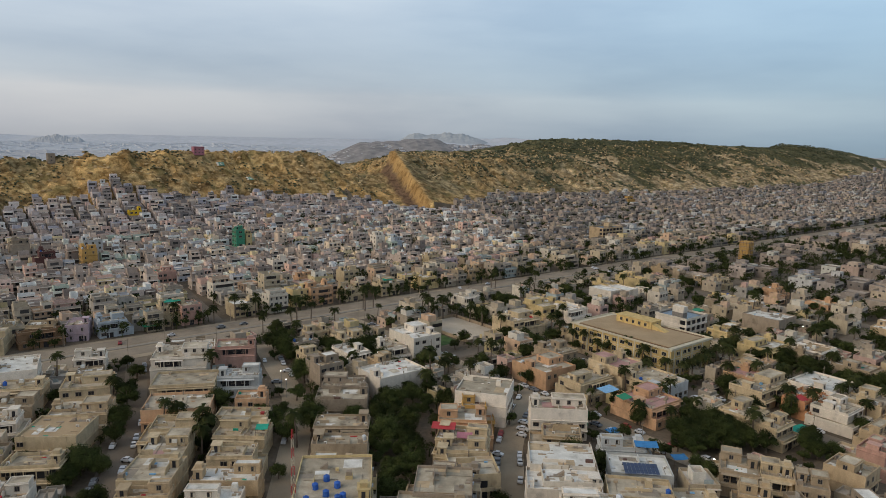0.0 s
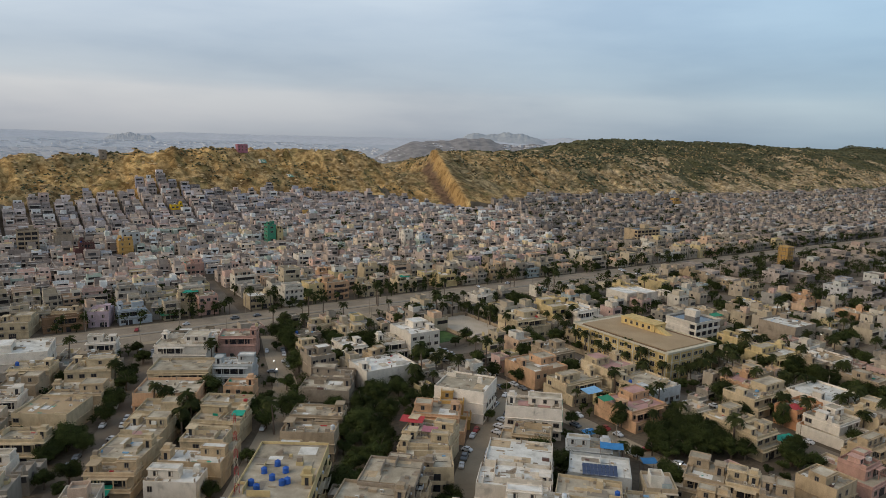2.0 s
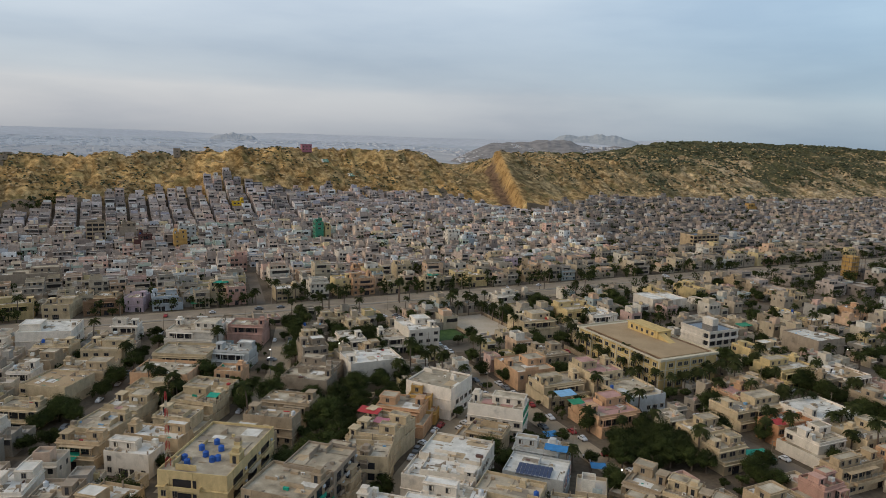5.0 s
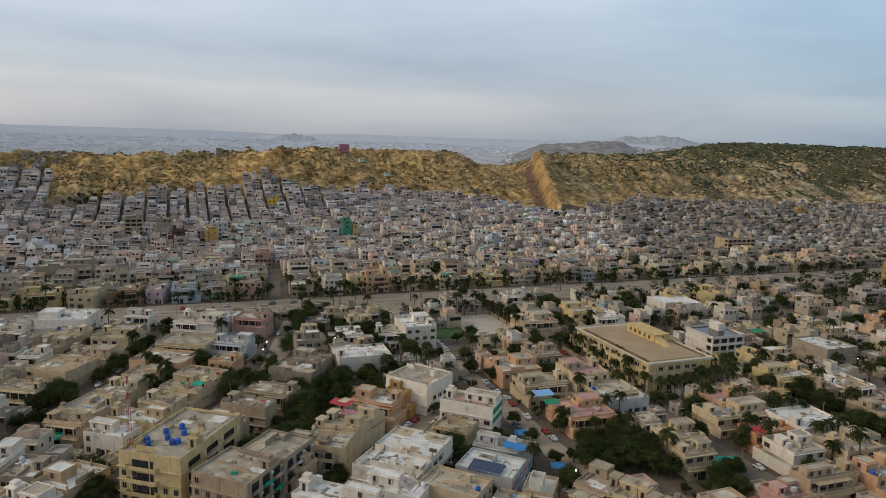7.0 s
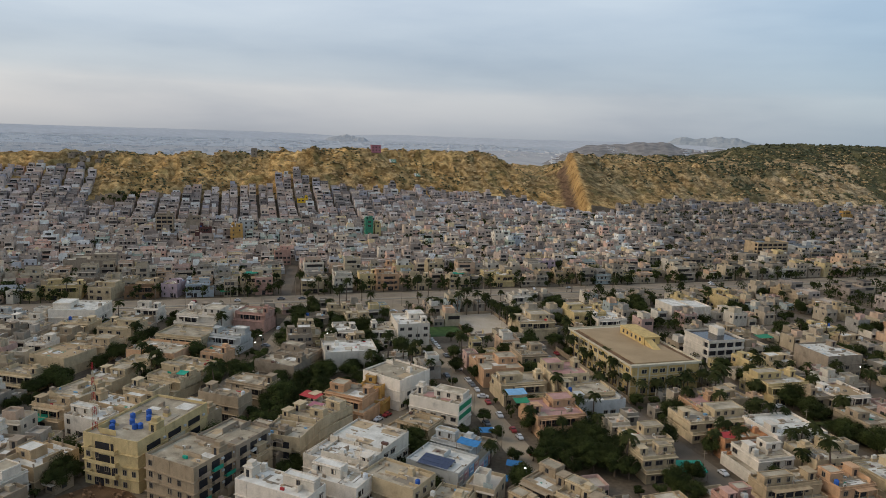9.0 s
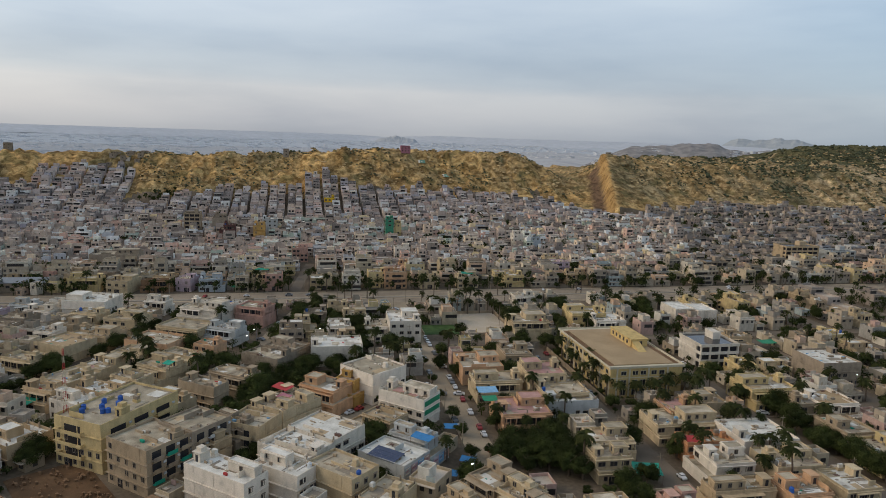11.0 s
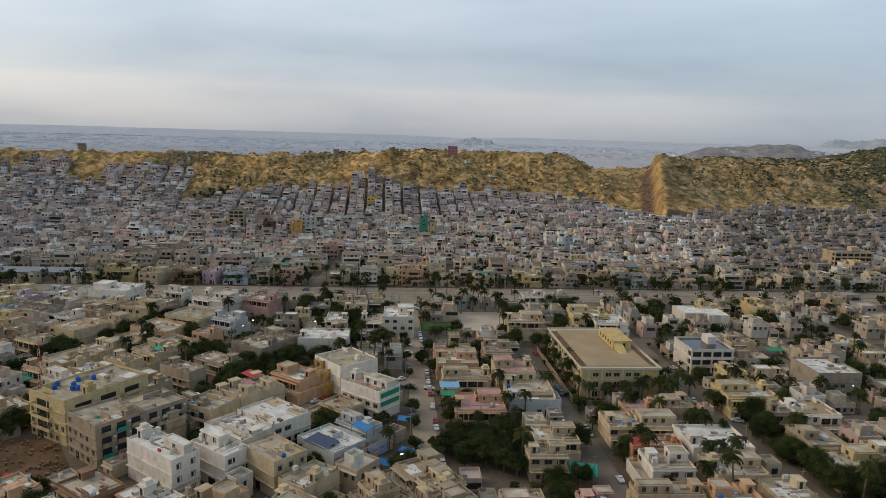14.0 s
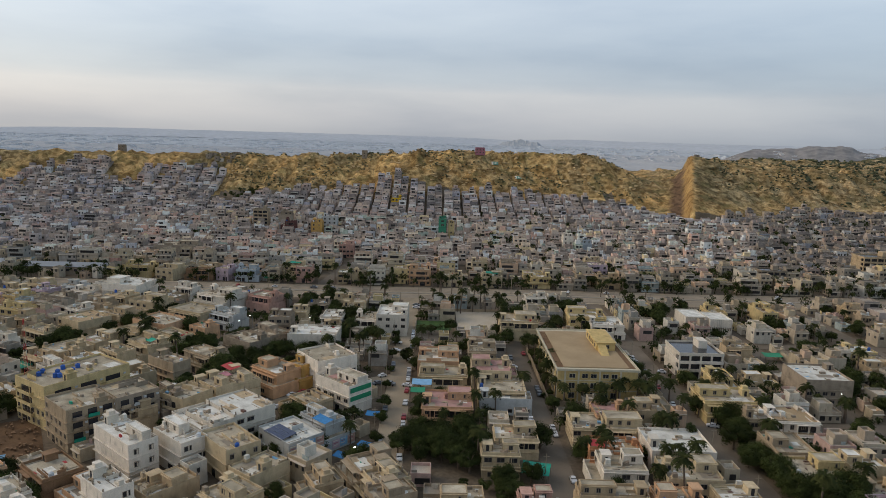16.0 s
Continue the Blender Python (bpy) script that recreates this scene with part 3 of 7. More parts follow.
# ---- the town beyond the main road, and the hillside quarter ----
def block_mesh(name, rows, wall, roof, glass, win_v=1.0):
    """Many small houses in one mesh: walls, parapets, sunk roofs, and thin dark slabs for openings. rows: x, y, z0, z1,
    w, d, degrees, openings.
    """
    verts, faces, mats = [], [], []
    rng = random.Random(len(rows))

    def put(pts, fs, m):
        o = len(verts)
        verts.extend(pts)
        faces.extend([tuple(i + o for i in f) for f in fs])
        mats.extend(m)
    for x, y, z0, z1, w, d, rot, openings in rows:
        c, s = math.cos(radians(rot)), math.sin(radians(rot))

        def at(p, q, z):
            return (x + p * c - q * s, y + p * s + q * c, z)
        a, b = w / 2, d / 2
        par = 0.9 if min(w, d) > 3 else 0.12
        t = min(0.22, min(w, d) * 0.3)
        sq = ((-1, -1), (1, -1), (1, 1), (-1, 1))
        pts = [at(i * a, j * b, z0) for i, j in sq] + [at(i * a, j * b, z1) for i, j in sq] + [at(i * (a - t), j * (b - t), z1) for i, j in sq] + [at(i * (a - t), j * (b - t), z1 - par) for i, j in sq]
        fs = []
        for k in range(4):
            n = (k + 1) % 4
            fs += [(k, n, 4 + n, 4 + k), (4 + k, 4 + n, 8 + n, 8 + k), (8 + k, 8 + n, 12 + n, 12 + k)]
        put(pts, fs + [(12, 13, 14, 15)], [0] * 12 + [1])
        if not openings:
            continue
        floors = max(1, int((z1 - par - max(z0 + 4.5, z1 - 9.5)) / 2.7))

        def slab(p0, q0, p1, q1, za, zb, m):
            q = [at(p, r, zz) for zz in (za, zb) for p, r in ((p0, q0), (p1, q0), (p1, q1), (p0, q1))]
            put(q, [(0, 1, 5, 4), (1, 2, 6, 5), (2, 3, 7, 6), (3, 0, 4, 7), (4, 5, 6, 7), (0, 3, 2, 1)], [m] * 6)
        for f in range(floors):
            zc = z1 - par - 1.5 - f * 2.95
            if rng.random() < 0.75:
                r = rng.uniform(0.35, 1.2)
                slab(-a - 0.05, -b - r, a + 0.05, -b, zc + 1.15, zc + 1.34, 1)
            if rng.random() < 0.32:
                # a wide dark slab on the face, painting in a gallery's shade
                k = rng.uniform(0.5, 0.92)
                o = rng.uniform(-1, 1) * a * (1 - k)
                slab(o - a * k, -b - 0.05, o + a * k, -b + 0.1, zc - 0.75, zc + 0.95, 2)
            else:
                n = max(1, int(w / 2.6))
                for i in range(n):
                    if rng.random() < 0.2:
                        continue
                    p = (i + 0.5) / n * w - a + rng.uniform(-0.3, 0.3)
                    hw, hh = rng.choice((0.5, 0.65, 0.9)), rng.choice((0.6, 0.7, 0.85))
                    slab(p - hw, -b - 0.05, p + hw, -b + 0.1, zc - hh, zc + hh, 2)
            for e in (-1, 1):
                n = max(1, int(d / 3.4))
                for i in range(n):
                    if rng.random() < 0.4:
                        continue
                    p = (i + 0.5) / n * d - b
                    hw, hh = rng.choice((0.5, 0.7)), rng.choice((0.55, 0.7))
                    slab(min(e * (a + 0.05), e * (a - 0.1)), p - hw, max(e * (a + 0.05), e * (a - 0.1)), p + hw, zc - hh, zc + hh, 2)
    me = bpy.data.meshes.new(name)
    me.from_pydata(verts, [], faces)
    for m in (wall, roof, glass):
        me.materials.append(m)
    me.polygons.foreach_set("material_index", mats)
    return me


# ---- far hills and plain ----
# far-hill material with the distance haze mixed into its base colour
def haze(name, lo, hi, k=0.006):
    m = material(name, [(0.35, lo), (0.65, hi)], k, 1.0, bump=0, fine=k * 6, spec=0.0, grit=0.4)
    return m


def far_hill(name, x, y, z, lx, ly, rot, mat, label, seed, rough=0.1, foot=30):
    """A long low ridge with an uneven crest and wide skirts."""
    bm = bmesh.new()
    n, k = 150, 16
    grid = []
    for j in range(k + 1):
        row = []
        for i in range(n + 1):
            p, q = i / n * 2 - 1, j / k * 2 - 1
            e = min(1.0, (1 - abs(p)) / 0.55)
            r = e * e * (3 - 2 * e) * max(0.0, 1 - abs(q) ** 1.6)
            lump = 1.0 - rough + rough * (1.3 * noise.noise((p * 2.4 + seed, q * 0.8, seed)) + 0.6 * noise.noise((p * 7 + seed, q * 2, seed)) + 0.3 * noise.noise((p * 21 + seed, q * 5, seed)))
            row.append(bm.verts.new((p * lx, q * ly, foot + (z - foot) * r * lump)))
        grid.append(row)
    for j in range(k):
        for i in range(n):
            bm.faces.new((grid[j][i], grid[j][i + 1], grid[j + 1][i + 1], grid[j + 1][i]))
    ob = new(name, finish(bm, name, mat))
    ob.matrix_basis = pose(x, y, 0, 0, 0, rot)
    return tagged(ob, label, "far hills", kind="structure")


# haze greys and blues; the nearer scrubby hill is only partly paled
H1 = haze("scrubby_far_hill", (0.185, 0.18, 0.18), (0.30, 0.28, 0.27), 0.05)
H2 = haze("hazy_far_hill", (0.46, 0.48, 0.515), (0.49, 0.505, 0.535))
H3 = haze("haze_blue_far_hill", (0.33, 0.355, 0.375), (0.39, 0.41, 0.425), 0.02)
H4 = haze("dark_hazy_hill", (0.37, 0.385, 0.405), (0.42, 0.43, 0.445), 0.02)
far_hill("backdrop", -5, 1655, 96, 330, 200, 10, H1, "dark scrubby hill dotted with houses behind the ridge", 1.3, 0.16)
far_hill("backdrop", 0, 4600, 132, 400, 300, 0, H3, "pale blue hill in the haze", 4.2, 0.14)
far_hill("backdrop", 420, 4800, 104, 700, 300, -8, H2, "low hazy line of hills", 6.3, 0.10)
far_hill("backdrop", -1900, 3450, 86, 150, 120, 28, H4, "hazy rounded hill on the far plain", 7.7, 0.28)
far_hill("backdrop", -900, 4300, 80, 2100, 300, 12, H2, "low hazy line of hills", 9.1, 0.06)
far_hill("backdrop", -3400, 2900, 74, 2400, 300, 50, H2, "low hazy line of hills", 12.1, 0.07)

# ---- houses ----
WIN = {}


def window_mesh(w, h, shade, pale=False):
    """A framed two-light window in one piece: frame and mullion proud, panes set back; with a projecting lintel where shade is on."""
    key = (w, h, shade, pale)
    if key not in WIN:
        bm = bmesh.new()
        xs = [-w / 2 - 0.1, -w / 2, -0.04, 0.04, w / 2, w / 2 + 0.1]
        zs = [-h / 2 - 0.1, -h / 2, h / 2, h / 2 + 0.12]
        front, back = -0.10, -0.02
        g = [[bm.verts.new((x, front, z)) for x in xs] for z in zs]
        for j in range(3):
            for i in range(5):
                q = (g[j][i], g[j][i + 1], g[j + 1][i + 1], g[j + 1][i])
                if j == 1 and i in (1, 3):
                    deep = [bm.verts.new((v.co.x, back, v.co.z)) for v in q]
                    bm.faces.new(deep).material_index = 1
                    for k in range(4):
                        bm.faces.new((q[k], q[(k + 1) % 4], deep[(k + 1) % 4], deep[k]))
                else:
                    bm.faces.new(q)
        rim = [g[0][0], g[0][5], g[3][5], g[3][0]]
        inner = [bm.verts.new((v.co.x, 0.1, v.co.z)) for v in rim]
        lo, hi = g[0], g[3]
        bm.faces.new([*lo[::-1], inner[0], inner[1]])
        bm.faces.new([g[0][5], inner[1], inner[2], g[3][5], g[2][5], g[1][5]])
        bm.faces.new([g[0][0], g[1][0], g[2][0], g[3][0], inner[3], inner[0]])
        if shade:
            lip = [bm.verts.new((v.co.x, front - 0.45, v.co.z - 0.05)) for v in hi]
            lip2 = [bm.verts.new((v.co.x, front - 0.45, v.co.z + 0.06)) for v in (hi[0], hi[5])]
            for i in range(5):
                bm.faces.new((hi[i], hi[i + 1], lip[i + 1], lip[i]))
            bm.faces.new([*lip, lip2[1], lip2[0]])
            bm.faces.new((lip2[0], lip2[1], inner[2], inner[3]))
            bm.faces.new((hi[0], lip[0], lip2[0], inner[3]))
            bm.faces.new((hi[5], inner[2], lip2[1], lip[5]))
        else:
            bm.faces.new([*hi, inner[2], inner[3]])
        bmesh.ops.recalc_face_normals(bm, faces=bm.faces)
        WIN[key] = finish(bm, "window", M["trim" if pale else "frame"], M["glass"])
    return WIN[key]


def windows_on(parent, length, depth, z0, floors, step, rng, faces="fblr", fh=3.1, size=(1.3, 1.25), shade=True, skip=0.12, limit=40, x0=0.0, y0=0.0, name="window"):
    """Rows of windows on the faces of a box: f front (-y), b back, l left, r right."""
    made = 0
    for face in faces:
        ln = length if face in "fb" else depth
        n = max(1, int((ln - 0.8) / step))
        for f in range(floors):
            for i in range(n):
                if rng.random() < skip or made >= limit:
                    continue
                p = (i + 0.5) / n * ln - ln / 2
                z = z0 + f * fh + 1.75
                m = {"f": pose(x0 + p, y0 - depth / 2, z), "b": pose(x0 + p, y0 + depth / 2, z, 0, 0, 180), "l": pose(x0 - length / 2, y0 - p, z, 0, 0, -90), "r": pose(x0 + length / 2, y0 + p, z, 0, 0, 90)}[face]
                part(name, window_mesh(size[0], size[1], shade), None, parent, at=m)
                made += 1


def block(parent, w, d, z0, h, wall, roof, x0=0.0, y0=0.0, parapet=0.85, eave=0.0, ledges=(), open_front=False):
    """A storey block: walls with their parapet, a sunk roof slab, and thin ledges that shade each storey."""
    bm = bmesh.new()
    a, b, c, e = x0 - w / 2, y0 - d / 2, x0 + w / 2, y0 + d / 2
    t = 0.2
    zr, zt = z0 + h, z0 + h + max(parapet, 0.05)
    # the outline runs round shallow piers, so that walls and piers are one skin
    corners = ((a, b), (c, b), (c, e), (a, e))
    normal = ((0, -1), (1, 0), (0, 1), (-1, 0))
    up = [bm.verts.new((x, y, zt)) for x, y in ((a + t, b + t), (c - t, b + t), (c - t, e - t), (a + t, e - t))]
    dn = [bm.verts.new((x, y, zr)) for x, y in ((a + t, b + t), (c - t, b + t), (c - t, e - t), (a + t, e - t))]
    zs = (z0 - 0.3, zt - 0.06, zt)
    cols = [[bm.verts.new((x, y, z)) for z in zs] for x, y in corners]
    for i in range(4):
        j = (i + 1) % 4
        (xa, ya), (xb, yb), (nx, ny) = corners[i], corners[j], normal[i]
        ln = math.hypot(xb - xa, yb - ya)
        n = max(2, round(ln / 6.5))
        run = [cols[i]]
        for k in range(n if i != 2 else 0):
            m0 = (k + 0.5) / n * ln + (0.0 if n > 2 else 0.3)
            pair = []
            for s in (m0 - 0.17, m0 + 0.17):
                x, y = xa + (xb - xa) * s / ln, ya + (yb - ya) * s / ln
                pair.append(([bm.verts.new((x, y, z)) for z in zs], [bm.verts.new((x + nx * 0.06, y + ny * 0.06, z)) for z in zs[:2]]))
            (p, po), (q, qo) = pair
            bm.faces.new((p[0], po[0], po[1], p[1]))
            bm.faces.new((po[0], qo[0], qo[1], po[1]))
            bm.faces.new((qo[0], q[0], q[1], qo[1]))
            bm.faces.new((po[1], qo[1], q[1], p[1]))
            run += [p, q]
        run.append(cols[j])
        for k in range(len(run) - 1):
            p, q = run[k], run[k + 1]
            if k % 2 == 0:
                bm.faces.new((p[0], q[0], q[1], p[1]))
            bm.faces.new((p[1], q[1], q[2], p[2]))
        bm.faces.new([r[2] for r in run] + [up[j], up[i]])
        bm.faces.new((up[i], up[j], dn[j], dn[i]))
    part("wall", bm, wall, parent)
    bm = bmesh.new()
    box(bm, a + t - 0.01, b + t - 0.01, zr - 0.2, c - t + 0.01, e - t + 0.01, zr + 0.04)
    part("roof", bm, roof, parent)
    for z, reach in ledges:
        bm = bmesh.new()
        ring(bm, a - reach * 0.5, b - reach, c + reach * 0.5, e + 0.15, z - 0.14, z, reach + 0.05)
        part("ledge", bm, wall, parent)


HOUSE_COUNT = 0
FOOTPRINTS = []
WORDS = {"cream": "cream-painted", "beige": "beige plastered", "white": "white-painted", "grey": "bare grey concrete", "stone": "weathered stone-coloured", "yellow": "yellow-painted", "pink": "pink-painted",
         "blue": "blue-painted", "paleblue": "pale blue", "brown": "dark brown", "green": "faded green", "ochre": "ochre", "orange": "orange-painted", "peach": "peach-coloured", "dark": "dark-clad", "lilac": "lilac-painted", "maroon": "dark red", "brightyellow": "bright yellow"}
ROOFS = {"roof": "stained concrete roof", "roof_white": "whitewashed roof", "roof_tan": "tan roof", "roof_pink": "pink roof"}


def clear_of_houses(x, y, margin=0.7):
    """The place itself, or, if it lies inside a house, the nearest open ground beside it."""
    for _ in range(3):
        for hx, hy, w, d, rot in FOOTPRINTS:
            a = radians(rot)
            p, q = (x - hx) * math.cos(a) + (y - hy) * math.sin(a), -(x - hx) * math.sin(a) + (y - hy) * math.cos(a)
            if abs(p) < w / 2 + margin and abs(q) < d / 2 + margin:
                if w / 2 - abs(p) < d / 2 - abs(q):
                    p = math.copysign(w / 2 + margin + 0.1, p)
                else:
                    q = math.copysign(d / 2 + margin + 0.1, q)
                x, y = hx + p * math.cos(a) - q * math.sin(a), hy + p * math.sin(a) + q * math.cos(a)
    return x, y


# thin dark box on the wall, its colour standing for an opening's shaded inside
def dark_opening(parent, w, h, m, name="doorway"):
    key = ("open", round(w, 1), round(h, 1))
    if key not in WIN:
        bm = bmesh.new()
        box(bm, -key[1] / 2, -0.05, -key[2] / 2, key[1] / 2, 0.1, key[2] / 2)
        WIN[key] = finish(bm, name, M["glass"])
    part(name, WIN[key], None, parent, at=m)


def roof_gear(th, rng, mx, my, mw, md, top, par, wall):
    """What fills a flat roof: low dividing walls, patched screed, sheets, boards, pipes, air-conditioner boxes, steps and column stubs."""
    bm = bmesh.new()
    a, b = mw / 2 - 0.35, md / 2 - 0.35

    def slab_at(px, py, w, d, h, m, z=-0.02):
        x0, x1, y0, y1 = max(mx - a, px - w / 2), min(mx + a, px + w / 2), max(my - b, py - d / 2), min(my + b, py + d / 2)
        if x1 - x0 > 0.05 and y1 - y0 > 0.05:
            box(bm, x0, y0, top + z, x1, y1, top + h, m)

    def spot():
        return mx + rng.uniform(-1, 1) * a, my + rng.uniform(-1, 1) * b
    for k in range(rng.randint(2, 5)):
        slab_at(*spot(), rng.uniform(1.6, 6), rng.uniform(1.2, 5), 0.012 + 0.006 * k, rng.choice((3, 3, 4, 5, 6)))
    for _ in range(rng.randint(1, 4)):
        px, py = spot()
        ln, hh = rng.uniform(2, 7), rng.choice((0.35, 0.7, 0.9, 1.5))
        slab_at(px, py, *((ln, 0.16) if rng.random() < 0.5 else (0.16, ln)), hh, 0)
    for _ in range(rng.randint(8, 18)):
        slab_at(*spot(), rng.uniform(0.2, 2.2) ** rng.choice((1, 1, 0.5)), rng.uniform(0.15, 1.1), rng.choice((0.06, 0.1, 0.2, 0.3, 0.7)), rng.choice((0, 1, 1, 2, 2, 4, 7)))
    for _ in range(rng.randint(0, 3)):
        px, py = spot()
        slab_at(px, py, 0.85, 0.4, 0.65, 3)
        slab_at(px, py - 0.21, 0.5, 0.06, 0.55, 4, 0.1)
    for _ in range(rng.randint(1, 3)):
        px, py = spot()
        slab_at(px, py, *((rng.uniform(3, 9), 0.09) if rng.random() < 0.5 else (0.09, rng.uniform(3, 9))), 0.16, rng.choice((1, 4)), 0.05)
    if rng.random() < 0.45:
        # brick plinth with a cistern on it
        px, py = spot()
        slab_at(px, py, 1.7, 1.5, 0.9, 0)
        slab_at(px, py, 1.4, 1.2, 1.9, rng.choice((0, 1, 3)), 0.9)
    if rng.random() < 0.35:
        px, py = spot()
        for k in range(7):
            slab_at(px + k * 0.28, py, 0.28, 0.9, 0.18 * (k + 1), 1)
    if rng.random() < 0.4:
        # column stubs left standing for a storey to come
        for px in (-1, 0, 1):
            for py in (-1, 1):
                q, r, g = mx + px * (a - 0.1), my + py * (b - 0.1), rng.uniform(0.3, 1.0)
                box(bm, q - 0.16, r - 0.16, top - 0.02, q + 0.16, r + 0.16, top + par + g, 1)
    tagged(part("roof_clutter", bm, (wall, M["grey"], M["stone"], M["roof_white"], M["frame"], M["roof"], M["roof_pink" if rng.random() < 0.2 else "beige"], M[rng.choice(("skyblue", "teal", "iron", "red", "iron", "frame"))]), th), kind="stuff")


def house(x, y, w, d, rot, h, wall="cream", roof="roof", seed=None, opts="", label="", name="house", faces="flr", wins=5):
    """A flat-roofed house of stepped blocks. h: height of the main parapet's top. opts: u roof room, s stair room, b balconies, c boundary wall, k a plain slab-sided block."""
    global HOUSE_COUNT
    HOUSE_COUNT += 1
    rng = random.Random(seed if seed is not None else HOUSE_COUNT * 7 + 1)
    mark(x, y, w + 0.4, d + 0.4, rot)
    FOOTPRINTS.append((x, y, w, d, rot))
    z = float(ground_z(*uv(x, y)))
    par = rng.uniform(0.55, 0.95)
    body = h - par
    floors = max(1, round(body / 3.2))
    fh = body / floors
    th = thing(name, pose(x, y, z, 0, 0, rot), label or f"{WORDS[wall]} {('one', 'two', 'three', 'four', 'five', 'six')[min(floors, 6) - 1]}-storey house with a {ROOFS[roof]}", "house" if name == "house" else name.replace("_", " "))
    wm, rm = M[wall], M[roof]
    if "p" in opts:
        faces = "rl"
    size = rng.choice(((1.3, 1.3), (1.7, 1.3), (1.1, 1.4), (2.1, 1.3)))
    shade = rng.random() < 0.5
    stepped = "k" not in opts and floors > 1 and rng.random() < 0.8 and w > 8 and d > 8
    mw, md, mx, my = w, d, 0.0, 0.0
    if stepped:
        # a lower block over the whole plot, and the upper storeys set back behind a terrace
        low = floors - 1 if floors > 2 else 1
        back, inset = rng.uniform(1.6, 3.6), rng.choice((0.0, 0.0, rng.uniform(1.5, 0.3 * w)))
        side = rng.choice((-1, 1))
        ledge = [(k * fh, 0.55) for k in range(1, low)] + [(low * fh + 0.02, rng.choice((0.3, 0.6)))]
        block(th, w, d, 0, low * fh, wm, rm, parapet=0.75, ledges=ledge[-1:])
        mw, md, mx, my = w - inset, d - back - rng.choice((0, 0, 1.6)), side * inset / 2, 0.0
        my = (d - md) / 2 - (d - back - md)
        block(th, mw, md, low * fh + 0.04, (floors - low) * fh - 0.04, wm, rm, mx, my, par, ledges=[(body + 0.02, rng.choice((0.35, 0.6, 0.8)))])
        windows_on(th, w, d, 0, low, rng.uniform(2.6, 3.6), rng, faces, fh, size, shade, 0.25, limit=wins - 3)
        windows_on(th, mw, md, low * fh, floors - low, rng.uniform(2.6, 3.4), rng, faces, fh, size, False, 0.2, limit=wins - 2, x0=mx, y0=my)
        front = my - md / 2
        # veranda on the terrace; a dark sheet behind it paints in its shade
        if rng.random() < 0.75:
            vw = mw * rng.uniform(0.4, 0.9)
            vx = mx + rng.uniform(-0.5, 0.5) * (mw - vw)
            depth = min(back - 0.5, rng.uniform(1.2, 2.2))
            bm = bmesh.new()
            zt = low * fh + min(fh, 2.9)
            box(bm, vx - vw / 2, front - depth, zt - 0.16, vx + vw / 2, front + 0.05, zt)
            n = max(2, int(vw / 3))
            for i in range(n + 1):
                px = vx - vw / 2 + 0.15 + (vw - 0.3) * i / n
                box(bm, px - 0.12, front - depth + 0.02, low * fh, px + 0.12, front - depth + 0.26, zt - 0.16)
            veranda = part("veranda", bm, wm, th)
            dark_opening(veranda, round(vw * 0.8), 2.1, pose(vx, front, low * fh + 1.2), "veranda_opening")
    else:
        ledge = [(k * fh + 0.1, rng.choice((0.35, 0.55))) for k in range(1, floors)][:3] if ("k" in opts or rng.random() < 0.6) else []
        block(th, w, d, 0, body, wm, rm, parapet=par, ledges=ledge)
        windows_on(th, w, d, 0, floors, rng.uniform(2.5, 3.3), rng, faces, fh, size, shade, 0.15, limit=wins + 4 * max(0, floors - 2))
    dark_opening(th, rng.choice((2.0, 3.0)), 2.3, pose(rng.uniform(-0.3, 0.3) * w, -d / 2, 1.15), "gate")
    if "b" in opts and floors > 1:
        bw = w * rng.uniform(0.4, 0.7)
        bx = rng.uniform(-1, 1) * (w - bw) / 2
        for f in range(1, floors if not stepped else 2):
            bm = bmesh.new()
            box(bm, bx - bw / 2, -d / 2 - 1.3, f * fh - 0.14, bx + bw / 2, -d / 2, f * fh)
            box(bm, bx - bw / 2, -d / 2 - 1.3, f * fh, bx + bw / 2, -d / 2 - 1.18, f * fh + 0.9)
            box(bm, bx - bw / 2, -d / 2 - 1.18, f * fh, bx - bw / 2 + 0.1, -d / 2, f * fh + 0.9)
            box(bm, bx + bw / 2 - 0.1, -d / 2 - 1.18, f * fh, bx + bw / 2, -d / 2, f * fh + 0.9)
            balcony = part("balcony", bm, wm, th)
            if not stepped:
                # dark sheet behind the balcony carries the opening's shade as colour
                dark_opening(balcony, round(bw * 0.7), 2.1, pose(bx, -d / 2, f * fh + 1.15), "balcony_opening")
    top = body + 0.04
    room = None
    if "z" not in opts and ("u" in opts or rng.random() < 0.35):
        uw, ud = mw * rng.uniform(0.35, 0.6), md * rng.uniform(0.3, 0.5)
        ux, uy = mx + rng.choice((-1, 1)) * (mw - uw) / 2 * 0.92, my + rng.uniform(-0.3, 0.92) * (md - ud) / 2
        block(th, uw, ud, top, 2.6, wm, rm, ux, uy, 0.3, ledges=[(top + 2.62, 0.35)])
        windows_on(th, uw, ud, top - 0.35, 1, 2.6, rng, "fl", 2.8, (1.0, 1.2), False, 0.25, 3, ux, uy)
        room = (ux, uy, uw, ud)
    if "s" in opts or rng.random() < 0.5:
        sx, sy = mx - rng.choice((-1, 1)) * (mw / 2 - 1.7), my + rng.uniform(-0.5, 0.8) * (md / 2 - 2.0)
        if room and abs(sx - room[0]) < room[2] / 2 + 1.4 and abs(sy - room[1]) < room[3] / 2 + 1.8:
            sx = mx - math.copysign(mw / 2 - 1.7, room[0] - mx)
        hh = rng.uniform(2.0, 2.6)
        bm = bmesh.new()
